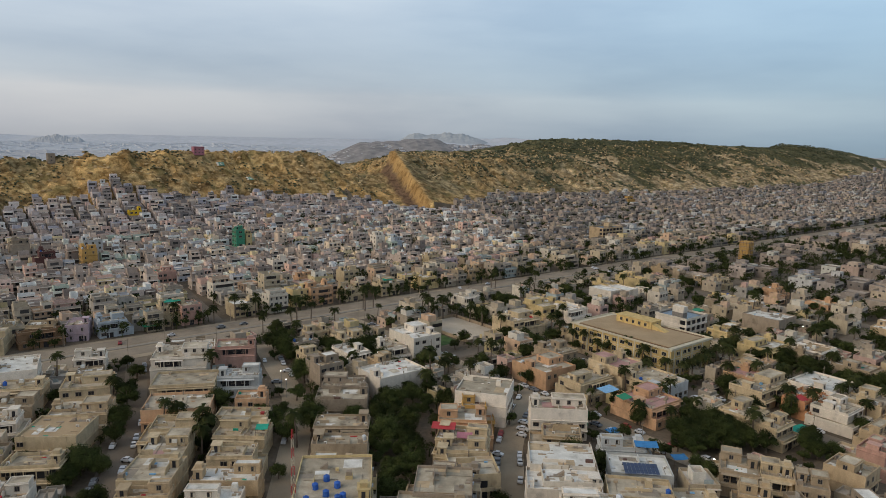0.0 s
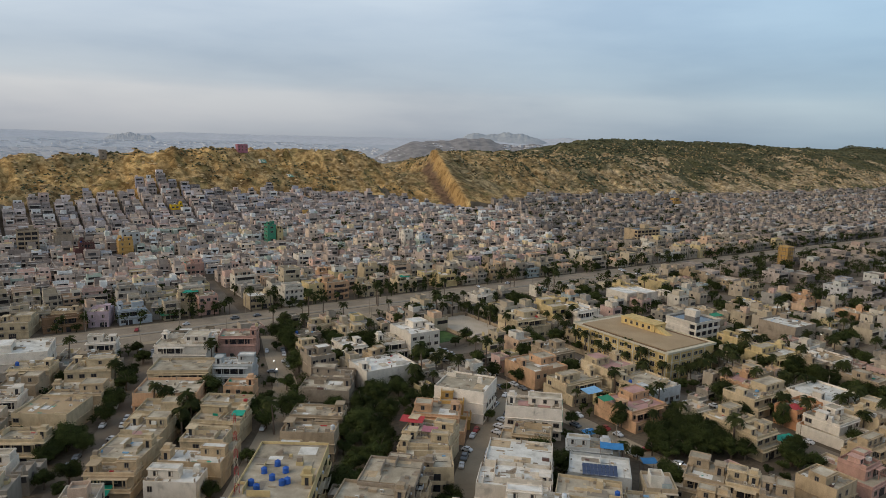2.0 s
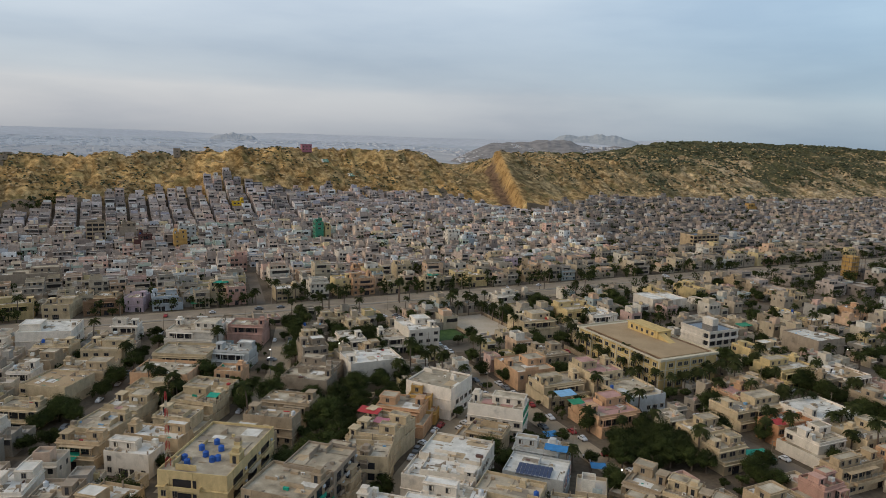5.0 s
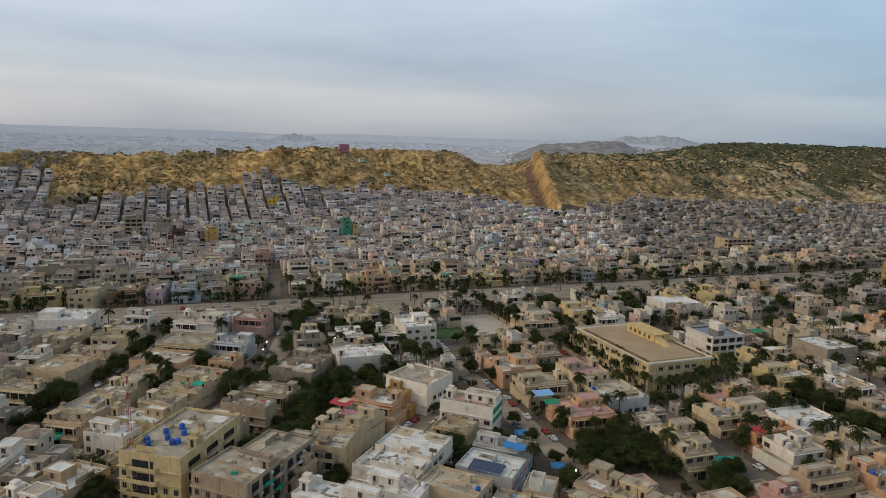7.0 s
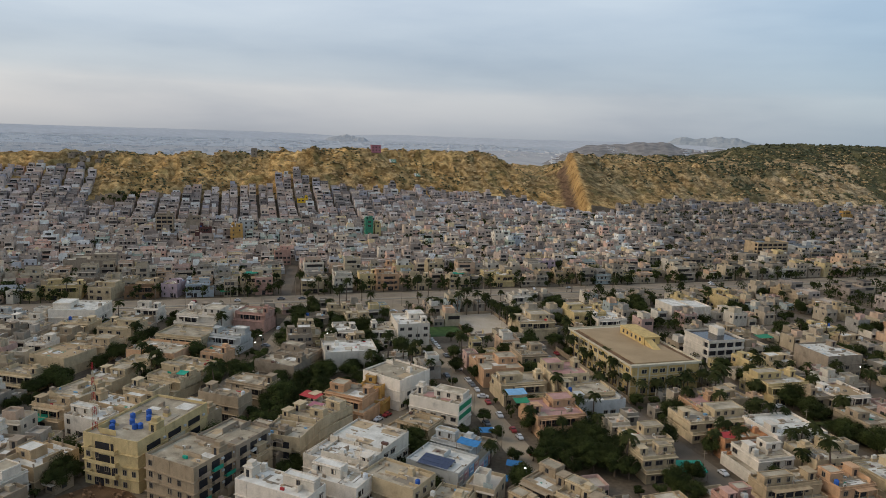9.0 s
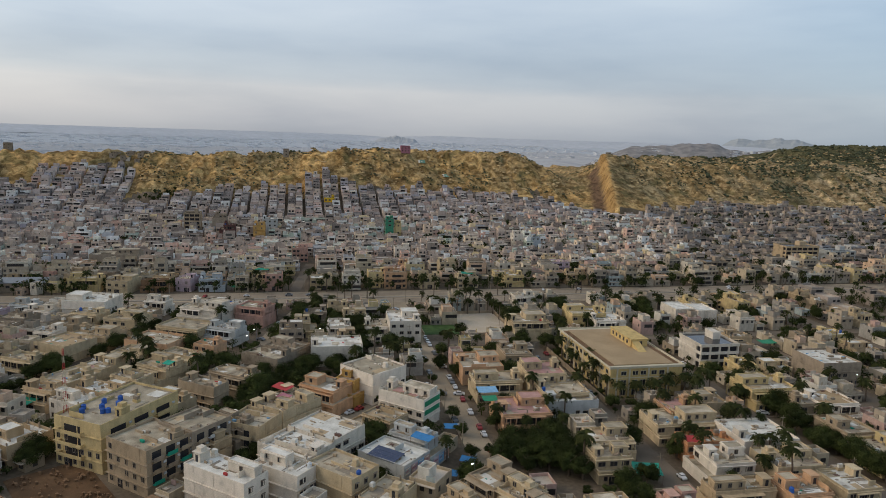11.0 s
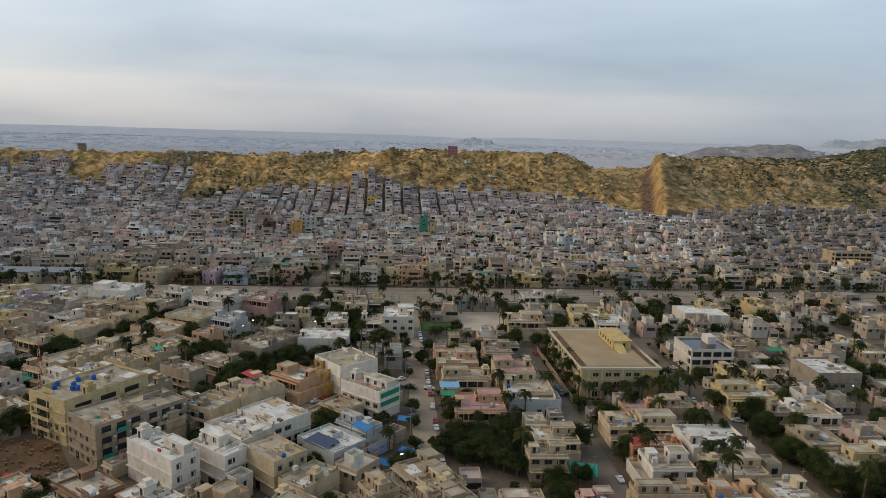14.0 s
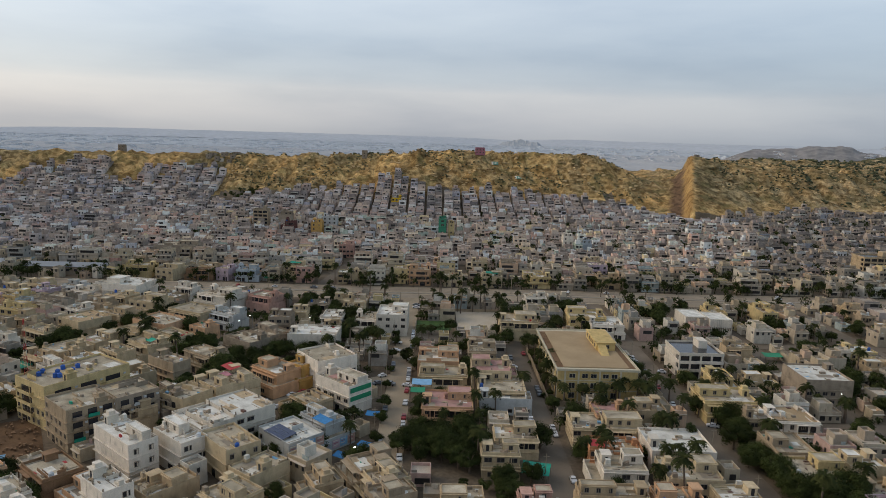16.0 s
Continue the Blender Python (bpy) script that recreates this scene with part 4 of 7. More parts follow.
        box(bm, sx - 1.2, sy - 1.6, top - 0.02, sx + 1.2, sy + 1.6, top + hh)
        box(bm, sx - 1.5, sy - 1.9, top + hh, sx + 1.5, sy + 1.9, top + hh + 0.15)
        if rng.random() < 0.4:
            box(bm, sx - 0.9, sy - 0.9, top + hh + 0.15, sx + 0.9, sy + 0.9, top + hh + 1.2)
        stair = part("stair_room", bm, wm, th)
        dark_opening(stair, 0.9, 1.9, pose(sx, sy - 1.6, top + 0.97), "stair_door")
    roof_gear(th, rng, mx, my, mw, md, top, par, wm)
    if rng.random() < 0.4:
        tx, ty = mx + rng.choice((-1, 1)) * (mw / 2 - 1.2), my + rng.uniform(-0.7, 0.8) * (md / 2 - 1.2)
        if not room or abs(tx - room[0]) > room[2] / 2 + 0.8 or abs(ty - room[1]) > room[3] / 2 + 0.8:
            a = radians(rot)
            water_tank(x + tx * math.cos(a) - ty * math.sin(a), y + tx * math.sin(a) + ty * math.cos(a), z + top, rng.choice(("tank", "tankwhite", "tankwhite", "tankgrey")))
    if "c" in opts:
        bm = bmesh.new()
        ring(bm, -w / 2 - 1.3, -d / 2 - 3.0, w / 2 + 1.3, d / 2 + 1.2, -0.2, 2.0, 0.2)
        part("boundary_wall", bm, wm, th)
    return th


def water_tank(x, y, z, colour="tank", r=0.65):
    key = ("tank", colour, r)
    if key not in WIN:
        bm = bmesh.new()
        cyl(bm, 0, 0, 0, 0.12, r * 1.04, r * 1.04, 12)
        cyl(bm, 0, 0, 0.12, 1.25, r, r, 12)
        cyl(bm, 0, 0, 1.25, 1.5, r, r * 0.45, 12)
        cyl(bm, 0, 0, 1.5, 1.6, r * 0.3, r * 0.3, 10)
        WIN[key] = finish(bm, "water_tank", M[colour])
    ob = new("water_tank", WIN[key])
    ob.matrix_basis = pose(x, y, z)
    return tagged(ob, {"tank": "blue plastic water tank on a flat roof", "tankwhite": "white plastic water tank on a flat roof", "tankgrey": "grey concrete water tank on a flat roof"}[colour], "water tank", "rooftop water tanks")


# the large school
def school():
    u0, u1, v0, v1, h = 243.0, 272.5, 152.5, 204.5, 11.6
    w, d = u1 - u0, v1 - v0
    x, y = xy((u0 + u1) / 2, (v0 + v1) / 2)
    mark(x, y, w + 8, d + 6, GRID)
    th = thing("school", pose(x, y, 0, 0, 0, GRID), "long yellow three-storey school with a flat tan roof", "school")
    bm = bmesh.new()
    box(bm, -w / 2, -d / 2, -0.3, w / 2, d / 2, h)
    part("wall", bm, M["school"], th)
    bm = bmesh.new()
    box(bm, -w / 2 - 0.7, -d / 2 - 0.7, h, w / 2 + 0.7, d / 2 + 0.7, h + 0.25)
    part("cornice", bm, M["trim"], th, "pale projecting cornice")
    bm = bmesh.new()
    box(bm, -w / 2 + 2.5, -d / 2 + 2.5, h + 0.25, w / 2 - 2.5, d / 2 - 2.5, h + 0.6)
    part("roof", bm, M["roof_tan"], th)
    bm = bmesh.new()
    ring(bm, -w / 2 - 0.7, -d / 2 - 0.7, w / 2 + 0.7, d / 2 + 0.7, h + 0.25, h + 0.85, 0.25)
    part("parapet", bm, M["trim"], th)
    # gutter of dark tiles round the roof, ribbed
    bm = bmesh.new()
    for sx in (-1, 1):
        box(bm, sx * (w / 2 - 1.3) - 1.1, -d / 2 + 2.5, h + 0.25, sx * (w / 2 - 1.3) + 1.1, d / 2 - 2.5, h + 0.34)
        for i in range(int((d - 6) / 1.2)):
            box(bm, sx * (w / 2 - 1.3) - 1.15, -d / 2 + 3 + i * 1.2, h + 0.34, sx * (w / 2 - 1.3) + 1.15, -d / 2 + 3.16 + i * 1.2, h + 0.5)
    part("gutter", bm, M["brown"], th, "dark ribbed roof gutter")
    rng = random.Random(3)
    fh = 3.75
    # bays: pilasters, and framed windows one above the other
    for face, ln in (("f", w), ("l", d), ("r", d)):
        spots = [-0.32, -0.16, -0.05, 0.10, 0.21] if face == "f" else [(-0.44 + 0.88 * i / 11) for i in range(12)]
        piers = [-0.41, -0.24, 0.025, 0.29] if face == "f" else [-0.485 + 0.97 * i / 6 for i in range(7)]
        turn = {"f": lambda p, z: pose(p, -d / 2, z), "l": lambda p, z: pose(-w / 2, -p, z, 0, 0, -90), "r": lambda p, z: pose(w / 2, p, z, 0, 0, 90)}[face]
        for p in piers:
            bm = bmesh.new()
            box(bm, -0.3, -0.22, 0.0, 0.3, 0.1, h)
            part("pilaster", bm, M["trim"], th, at=turn(p * ln, 0))
        for p in spots:
            for f in range(3):
                part("window", window_mesh(2.1, 1.5 if f == 2 else 2.1, False, True), None, th, at=turn(p * ln, f * fh + 2.1))
    # band between the storeys
    for f in (1, 2):
        bm = bmesh.new()
        ring(bm, -w / 2 - 0.12, -d / 2 - 0.12, w / 2 + 0.12, d / 2 + 0.12, f * fh + 0.2, f * fh + 0.45, 0.13)
        part("band", bm, M["trim"], th)
    # roof building with a slanting stair cover
    bm = bmesh.new()
    box(bm, 4.5, -3, h + 0.25, 12.0, 16, h + 3.7)
    box(bm, 4.2, -3.3, h + 3.7, 12.3, 16.3, h + 3.95, 0)
    part("roof_room", bm, M["school"], th)
    for p in (-1.5, 1.0):
        part("window", window_mesh(1.1, 1.3, False), None, th, at=pose(8 + p, -3, h + 2.2))
    for k in range(5):
        part("window", window_mesh(1.1, 1.3, False), None, th, at=pose(4.5, 0 + k * 3.3, h + 2.2, 0, 0, -90))
    bm = bmesh.new()
    vs_ = [bm.verts.new(p) for p in ((5, -10, h + 0.6), (8.2, -10, h + 0.6), (8.2, -3, h + 0.6), (5, -3, h + 0.6), (5, -3, h + 3.0), (8.2, -3, h + 3.0))]
    for f in ((0, 1, 5, 4), (0, 4, 3), (1, 2, 5), (0, 3, 2, 1), (2, 3, 4, 5)):
        bm.faces.new([vs_[i] for i in f])
    part("stair_cover", bm, M["school"], th)
    return th


school()

# ---- landmark houses beyond the main road ----
house(-152.0, 515.0, 6.5, 8, GRID, 17, "glassgreen", "roof", opts="k", label="narrow green glazed tower above the town roofs")
house(-147.0, 521.0, 5, 6, GRID, 13, "yellow", "roof", opts="", label="slim yellow house against the green tower")
house(-249.0, 429.0, 12, 10, GRID, 13.5, "maroon", "roof", opts="s", label="dark red four-storey apartment block")
house(-228.0, 442.0, 9, 10, GRID, 14, "ochre", "roof", opts="sk", label="ochre and grey apartment house with balconies")
house(-238.0, 466.0, 12, 12, GRID, 14, "paleblue", "roof_white", opts="s", label="pale blue apartment house with curved corners")
house(-276.0, 448.0, 11, 12, GRID, 15, "grey", "roof", opts="s", label="tall bare grey concrete block")
house(-246.0, 325.0, 30, 16, GRID, 12, "grey", "roof", opts="", label="long grey factory block with a white end wall")
house(-212.4, 278.3, 18, 14, GRID, 7.6, "yellow", "roof", opts="us", label="yellow two-storey house by the main road")
house(-154.2, 318.5, 15, 11, GRID, 7.4, "blue", "roof", opts="b", label="blue-fronted house beside the main road")
house(-134.3, 339.6, 13, 12, GRID, 10, "cream", "roof", opts="s", label="cream three-storey house with a green roof awning")
house(-177.5, 298.6, 18, 9, GRID, 7, "brown", "roof", opts="", label="brown arcaded house beside the main road")
house(-70.3, 388.3, 14, 12, GRID, 10.4, "peach", "roof", opts="bk", label="peach three-storey house with long balconies")
house(-80.8, 383.7, 11, 11, GRID, 10, "yellow", "roof", opts="s", label="yellow three-storey house by the main road")
house(-127.2, 341.5, 10, 11, GRID, 10.2, "pink", "roof", opts="k", label="pinkish three-storey house by the main road")
house(-105.2, 359.0, 13, 11, GRID, 7.4, "cream", "roof_white", opts="b", label="cream house with long verandas")
house(-53.1, 400.8, 12, 12, GRID, 7.4, "cream", "roof", opts="us", label="cream house beside the main road")
house(-33.2, 415.5, 13, 11, GRID, 7.4, "cream", "roof", opts="us", label="cream house with a green roof awning")
house(-9.9, 435.4, 15, 10, GRID, 7.2, "yellow", "roof", opts="b", label="yellow-cream verandaed house by the road")
house(23.2, 467.0, 14, 11, GRID, 7.2, "beige", "roof", opts="us", label="beige house beside the main road")
house(-6.0, 503.0, 11, 11, GRID, 10, "cream", "roof_white", opts="s", label="pale yellow three-storey house")
house(-51.0, 550.0, 8, 9, GRID, 14, "white", "roof_white", opts="s", label="slim white five-storey house")
house(-38.0, 556.0, 9, 9, GRID, 12, "blue", "roof", opts="s", label="blue house among grey roofs")
house(4.0, 490.0, 13, 10, GRID, 10, "lilac", "roof", opts="bk", label="white and violet balconied apartment house")
house(243.0, 900.0, 13, 10, GRID, 11, "ochre", "roof", opts="", label="yellow-orange block in the far town")
house(-253.0, 569.0, 10, 7, GRID, 7, "brightyellow", "roof", opts="", label="bright yellow house on the hillside")
house(-153.0, 616.0, 9, 7, GRID, 7, "ochre", "roof", opts="", label="orange-yellow house on the hillside")
house(-112.0, 468.0, 11, 10, GRID, 10.4, "white", "roof", opts="bk", label="white balconied apartment house in the town")
house(-170.0, 420.0, 11, 10, GRID, 10.4, "pink", "roof", opts="k", label="pink three-storey apartment house in the town")
house(-85.0, 430.0, 12, 10, GRID, 7.4, "peach", "roof", opts="us", label="peach house among the terraces")
house(-60.0, 440.0, 11, 10, GRID, 10, "cream", "roof", opts="s", label="cream three-storey house among the terraces")


def banded_block(x, y, w, d, floors, fh, wall, label, cover="roof"):
    """A block of open-fronted storeys: dark recessed glazing behind columns, between solid parapet bands."""
    mark(x, y, w, d, GRID)
    FOOTPRINTS.append((x, y, w, d, GRID))
    z = float(ground_z(*uv(x, y)))
    th = thing("office_block", pose(x, y, z, 0, 0, GRID), label, "office block")
    bm = bmesh.new()
    box(bm, -w / 2 + 0.9, -d / 2 + 0.9, -0.5, w / 2 - 0.9, d / 2 - 0.3, floors * fh)
    part("glazing", bm, M["glass"], th, "dark recessed glazing")
    for f in range(1, floors + 1):
        bm = bmesh.new()
        box(bm, -w / 2, -d / 2, f * fh - 0.55, w / 2, d / 2, f * fh - 0.3)
        ring(bm, -w / 2, -d / 2, w / 2, d / 2, f * fh - 0.3, f * fh + 0.75, 0.2)
        part("storey_band", bm, M[wall], th)
    bm = bmesh.new()
    box(bm, -w / 2 + 0.2, -d / 2 + 0.2, floors * fh - 0.3, w / 2 - 0.2, d / 2 - 0.2, floors * fh - 0.2)
    part("roof", bm, M[cover], th)
    n = max(3, round(w / 5))
    for i in range(n + 1):
        bm = bmesh.new()
        px = -w / 2 + 0.4 + (w - 0.8) * i / n
        box(bm, px - 0.3, -d / 2 + 0.25, -0.5, px + 0.3, -d / 2 + 0.95, floors * fh - 0.55)
        part("column", bm, M[wall], th)
    for sx in (-1, 1):
        bm = bmesh.new()
        box(bm, sx * (w / 2 - 0.55) - 0.3, -d / 2 + 4, -0.5, sx * (w / 2 - 0.55) + 0.3, d / 2 - 0.2, floors * fh - 0.55)
        part("end_wall", bm, M[wall], th)
    bm = bmesh.new()
    box(bm, w * 0.1, 0, floors * fh - 0.3, w * 0.3, d * 0.35, floors * fh + 3.2)
    part("stair_room", bm, M[wall], th)


banded_block(154.0, 641.0, 30, 16, 5, 3.3, "beige", "long beige five-storey office block with banded storeys")
banded_block(184.0, 663.0, 24, 14, 4, 3.2, "paleblue", "bluish-grey office block with banded storeys")
banded_block(-292.0, 434.0, 13, 12, 5, 3.2, "stone", "tall grey apartment block with banded storeys")
banded_block(121.5, 338.5, 18.4, 18, 3, 3.4, "white", "white three-storey office block with dark glazing and a dark roof", "dark")
banded_block(100.0, 560.0, 18, 12, 3, 3.3, "grey", "grey concrete block with open storeys in the town")


def scaffolded_tower(x, y):
    """An unfinished brick-coloured tower behind timber scaffolding."""
    mark(x, y, 12, 11, GRID)
    th = thing("unfinished_tower", pose(x, y, 0, 0, 0, GRID), "unfinished orange-brown concrete tower wrapped in timber scaffolding", "tower")
    bm = bmesh.new()
    box(bm, -4, -4, -0.3, 4, 4, 17)
    part("core", bm, M["ochre"], th)
    for f in range(6):
        bm = bmesh.new()
        box(bm, -5, -5, f * 3.2, 5, 5, f * 3.2 + 0.25)
        part("slab", bm, M["grey"], th)
    for i in range(5):
        for sx, sy in ((-5.3 + i * 2.65, -5.3), (-5.3, -5.3 + i * 2.65)):
            bm = bmesh.new()
            cyl(bm, sx, sy, -0.3, 21 + (i * 7 % 3), 0.12, 0.1, 5)
            part("scaffold_pole", bm, M["bark"], th)
    return th


scaffolded_tower(250.0, 560.0)


def ridge_house(u, v, w, d, h, wall, label, name="house"):
    x, y = xy(u, v)
    z = float(ground_z(u, v))
    th = thing(name, pose(x, y, z - 1, 0, 0, GRID), label, "house" if name == "house" else "tower")
    block(th, w, d, 0, h, M[wall], M["roof"], parapet=0.6, ledges=[(h, 0.3)])
    windows_on(th, w, d, 0.8, max(1, int(h / 3)), 3, random.Random(5), "fl", 3.0, (1.0, 1.1), False, 0.1, 8)
    return th


ridge_house(246, 698, 10.5, 7, 7.6, "magenta", "dark red house on the crest of the ridge")
ridge_house(116, 700, 6, 6, 8, "grey", "small grey concrete tower on the ridge", "ridge_tower")
ridge_house(-157.7, 703, 7, 6, 7, "grey", "small grey concrete tower on the ridge", "ridge_tower")
ridge_house(365, 702, 5, 5, 3.5, "brown", "low stone hut on the crest of the ridge")
ridge_house(497, 712, 5, 4, 3, "grey", "small hut above the quarried slab")
for k in range(9):
    ridge_house(-60 + k * 4.5 - (k % 3) * 2, 688 + (k % 3) * 6, 5 + k % 3, 5, 3 + k % 2, "grey" if k != 4 else "white", "small concrete house near the ridge top")



def hall(u, v, w, d, h):
    """A white hall faced with upright ribs."""
    x, y = xy(u, v)
    mark(x, y, w, d, GRID)
    th = thing("hall", pose(x, y, 0, 0, 0, GRID), "white flat-roofed hall faced with upright ribs", "hall")
    block(th, w, d, 0, h, M["white"], M["roof_white"], parapet=0.5)
    n = int(w / 0.9)
    for i in range(n + 1):
        bm = bmesh.new()
        box(bm, -w / 2 + i * w / n - 0.12, -d / 2 - 0.3, 0, -w / 2 + i * w / n + 0.12, -d / 2, h + 0.3)
        part("rib", bm, M["white"], th)
    bm = bmesh.new()
    box(bm, -w / 2, -d / 2 - 0.02, h * 0.35, w / 2, -d / 2 + 0.05, h * 0.55)
    part("shade_panel", bm, M["grey"], th)


hall(329, 253, 11, 16, 8.6)
hall(340.5, 250, 11, 15, 8.2)
mark(-14, 126, 34, 20, -20)
mark(119, 214, 9, 8, 24)
mark(113, 196, 20, 12, 32)
mark(57, 212, 7, 6, 30)
mark(71, 189, 8, 14, 10)
mark(88, 210, 30, 26, 0)
mark(-12, 210, 17, 95, 3)
mark(168, 264, 14, 60, GRID)



def warehouse(u, v, w, d, h, wall, label):
    x, y = xy(u, v)
    mark(x, y, w, d, GRID)
    th = thing("warehouse", pose(x, y, float(ground_z(u, v)), 0, 0, GRID), label, "warehouse")
    bm = bmesh.new()
    box(bm, -w / 2, -d / 2, -0.5, w / 2, d / 2, h)
    part("wall", bm, M[wall], th)
    bm = bmesh.new()
    prof = [(-d / 2 - 0.4, h), (0, h + d * 0.12), (d / 2 + 0.4, h), (d / 2 + 0.4, h - 0.15), (0, h + d * 0.12 - 0.15), (-d / 2 - 0.4, h - 0.15)]
    ends = [[bm.verts.new((s * (w / 2 + 0.4), p, z)) for p, z in prof] for s in (-1, 1)]
    for i in range(6):
        bm.faces.new((ends[0][i], ends[0][(i + 1) % 6], ends[1][(i + 1) % 6], ends[1][i]))
    bm.faces.new(ends[0][::-1])
    bm.faces.new(ends[1])
    bmesh.ops.recalc_face_normals(bm, faces=bm.faces)
    part("roof", bm, M["cargrey"], th, "dark sheet-metal roof")
    for i in range(int(w / 5)):
        dark_opening(th, 2.0, 1.4, pose(-w / 2 + 2.5 + i * 5, -d / 2, h * 0.6), "opening")


warehouse(-38, 352, 52, 15, 5.5, "grey", "long low warehouse with a dark sheet roof")
warehouse(-95, 356, 40, 16, 6, "paleblue", "long pale warehouse with a dark sheet roof")


def concrete_frame(u, v, nx, ny):
    x, y = xy(u, v)
    mark(x, y, nx * 4 + 2, ny * 4 + 2, GRID)
    th = thing("unfinished_building", pose(x, y, float(ground_z(u, v)), 0, 0, GRID), "bare grey concrete frame of an unfinished building", "building")
    for i in range(nx + 1):
        for j in range(ny + 1):
            bm = bmesh.new()
            box(bm, (i - nx / 2) * 4 - 0.25, (j - ny / 2) * 4 - 0.25, -0.5, (i - nx / 2) * 4 + 0.25, (j - ny / 2) * 4 + 0.25, 9.5)
            part("column", bm, M["grey"], th)
    for z in (3.4, 6.8):
        bm = bmesh.new()
        box(bm, -nx * 2 - 0.6, -ny * 2 - 0.6, z - 0.2, nx * 2 + 0.6, ny * 2 + 0.6, z)
        part("slab", bm, M["grey"], th)


concrete_frame(-52, 392, 12, 2)
# yards kept open for trees
yard_rng = random.Random(19)
YARDS = []
for _ in range(4000):
    u, v = yard_rng.uniform(110, 425), yard_rng.uniform(100, 302)
    x, y = xy(u, v)
    if len(YARDS) < 215 and free(x, y, 5, 5, GRID, 0.0) and all((x - a) ** 2 + (y - b) ** 2 > 70 for a, b in YARDS):
        YARDS.append((x, y))
        mark(x, y, 4.5, 4.5, GRID)

# ---- houses of the near blocks ----
house(-157.2, 241.6, 21.2, 19.0, 26.0, 10.5, "white", "roof_white", opts="kp")
house(-124.1, 235.0, 15.8, 19.0, 18.0, 7.6, "cream", "roof", opts="us")
house(-114.7, 212.2, 17.5, 19.0, 14.1, 7.0, "beige", "roof", opts="ur")
house(-113.6, 196.7, 17.1, 15.9, 4.4, 7.5, "cream", "roof_tan", opts="kz")
house(-108.6, 175.1, 15.1, 10.7, 8.3, 7.0, "cream", "roof", opts="s")
house(-105.0, 159.3, 9.3, 8.0, 14.3, 7.0, "white", "roof", opts="u")
house(-144.0, 229.3, 14.0, 12.7, 15.2, 7.6, "cream", "roof", opts="s")
house(-137.7, 216.0, 12.2, 11.1, 12.7, 7.0, "stone", "roof", opts="u")
house(-133.0, 203.3, 10.3, 11.1, 18.0, 7.0, "white", "roof", opts="s")
house(-100.5, 261.2, 20.3, 19.0, 12.1, 10.4, "white", "roof", opts="us")
house(-91.3, 239.8, 21.6, 19.0, 11.1, 7.6, "cream", "roof", opts="b")
house(-85.6, 218.9, 21.1, 15.3, 10.9, 7.4, "peach", "roof", opts="k")
house(-82.0, 203.2, 17.0, 14.3, 8.5, 6.8, "cream", "roof", opts="r")
house(-76.9, 186.6, 12.0, 14.0, 6.8, 7.2, "cream", "roof", opts="us")
house(-75.0, 172.0, 13.7, 14.0, 2.3, 7.2, "cream", "roof", opts="s")
house(-72.1, 158.7, 12.8, 8.3, 7.2, 7.2, "beige", "roof", opts="u")
house(-84.1, 277.3, 15.5, 13.1, 12.1, 9.5, "pink", "roof", opts="s")
house(-73.8, 246.9, 14.9, 12.6, 8.0, 7.6, "paleblue", "roof_white", opts="us")
house(-63.8, 227.1, 10.3, 8.5, 7.5, 6.8, "peach", "roof", opts="k")
house(-62.3, 209.9, 15.9, 10.9, 2.2, 7.0, "cream", "roof", opts="r")
house(-58.4, 195.8, 15.3, 13.7, 0.5, 7.4, "cream", "roof", opts="us")
house(-55.9, 182.3, 15.2, 10.6, 3.9, 7.4, "cream", "roof", opts="b")
house(-54.5, 169.4, 17.3, 8.0, 2.5, 7.4, "beige", "roof_white", opts="k")
house(-54.6, 158.8, 13.5, 8.2, 3.6, 7.2, "white", "roof_white", opts="u")
house(-34.0, 240.1, 14.9, 16.5, 1.9, 7.4, "grey", "roof", opts="u")
house(-32.8, 227.8, 17.6, 11.7, 3.1, 7.6, "grey", "roof", opts="s")
house(-29.7, 204.5, 16.7, 11.7, 2.6, 7.2, "stone", "roof", opts="r")
house(-27.8, 188.5, 15.9, 7.6, 3.4, 9.0, "stone", "roof", opts="s")
e0_house = house(-24.0, 151.8, 17.7, 29.1, 5.0, 14.6, "yellow", "roof", opts="kzb")
e1_house = house(-0.9, 143.5, 16.4, 15.1, -3.0, 13.2, "stone", "roof", opts="kz")
e2_house = house(1.9, 156.7, 13.9, 14.0, -3.0, 13.4, "grey", "roof", opts="kzb")
house(9.6, 172.0, 12.6, 12.3, 8.1, 10.2, "cream", "roof", opts="bk")
house(7.8, 185.1, 12.5, 8.0, -2.7, 9.5, "cream", "roof", opts="us")
house(16.3, 228.7, 17.5, 16.8, -14.2, 11.3, "white", "roof", opts="kp")
house(13.4, 220.0, 10.3, 13.1, 1.2, 8.6, "ochre", "roof", opts="r")
house(9.1, 210.3, 17.1, 16.5, -1.0, 8.2, "peach", "roof", opts="us")
house(7.5, 192.3, 14.9, 13.4, -10.9, 9.0, "cream", "roof", opts="s")
house(6.2, 181.5, 12.6, 10.0, -7.2, 8.6, "cream", "roof", opts="r")
house(3.4, 169.4, 16.7, 11.3, -5.3, 9.0, "grey", "roof", opts="us")
house(1.8, 157.4, 18.4, 9.2, -3.8, 9.0, "beige", "roof", opts="s")
g0_house = house(39.3, 215.5, 18.1, 10.4, -3.4, 10.4, "white", "roof", opts="ks")
house(36.2, 200.8, 15.4, 11.8, -7.0, 7.0, "beige", "roof", opts="r")
house(33.8, 176.3, 17.5, 13.9, -4.9, 11.4, "white", "roof_white", opts="kp")
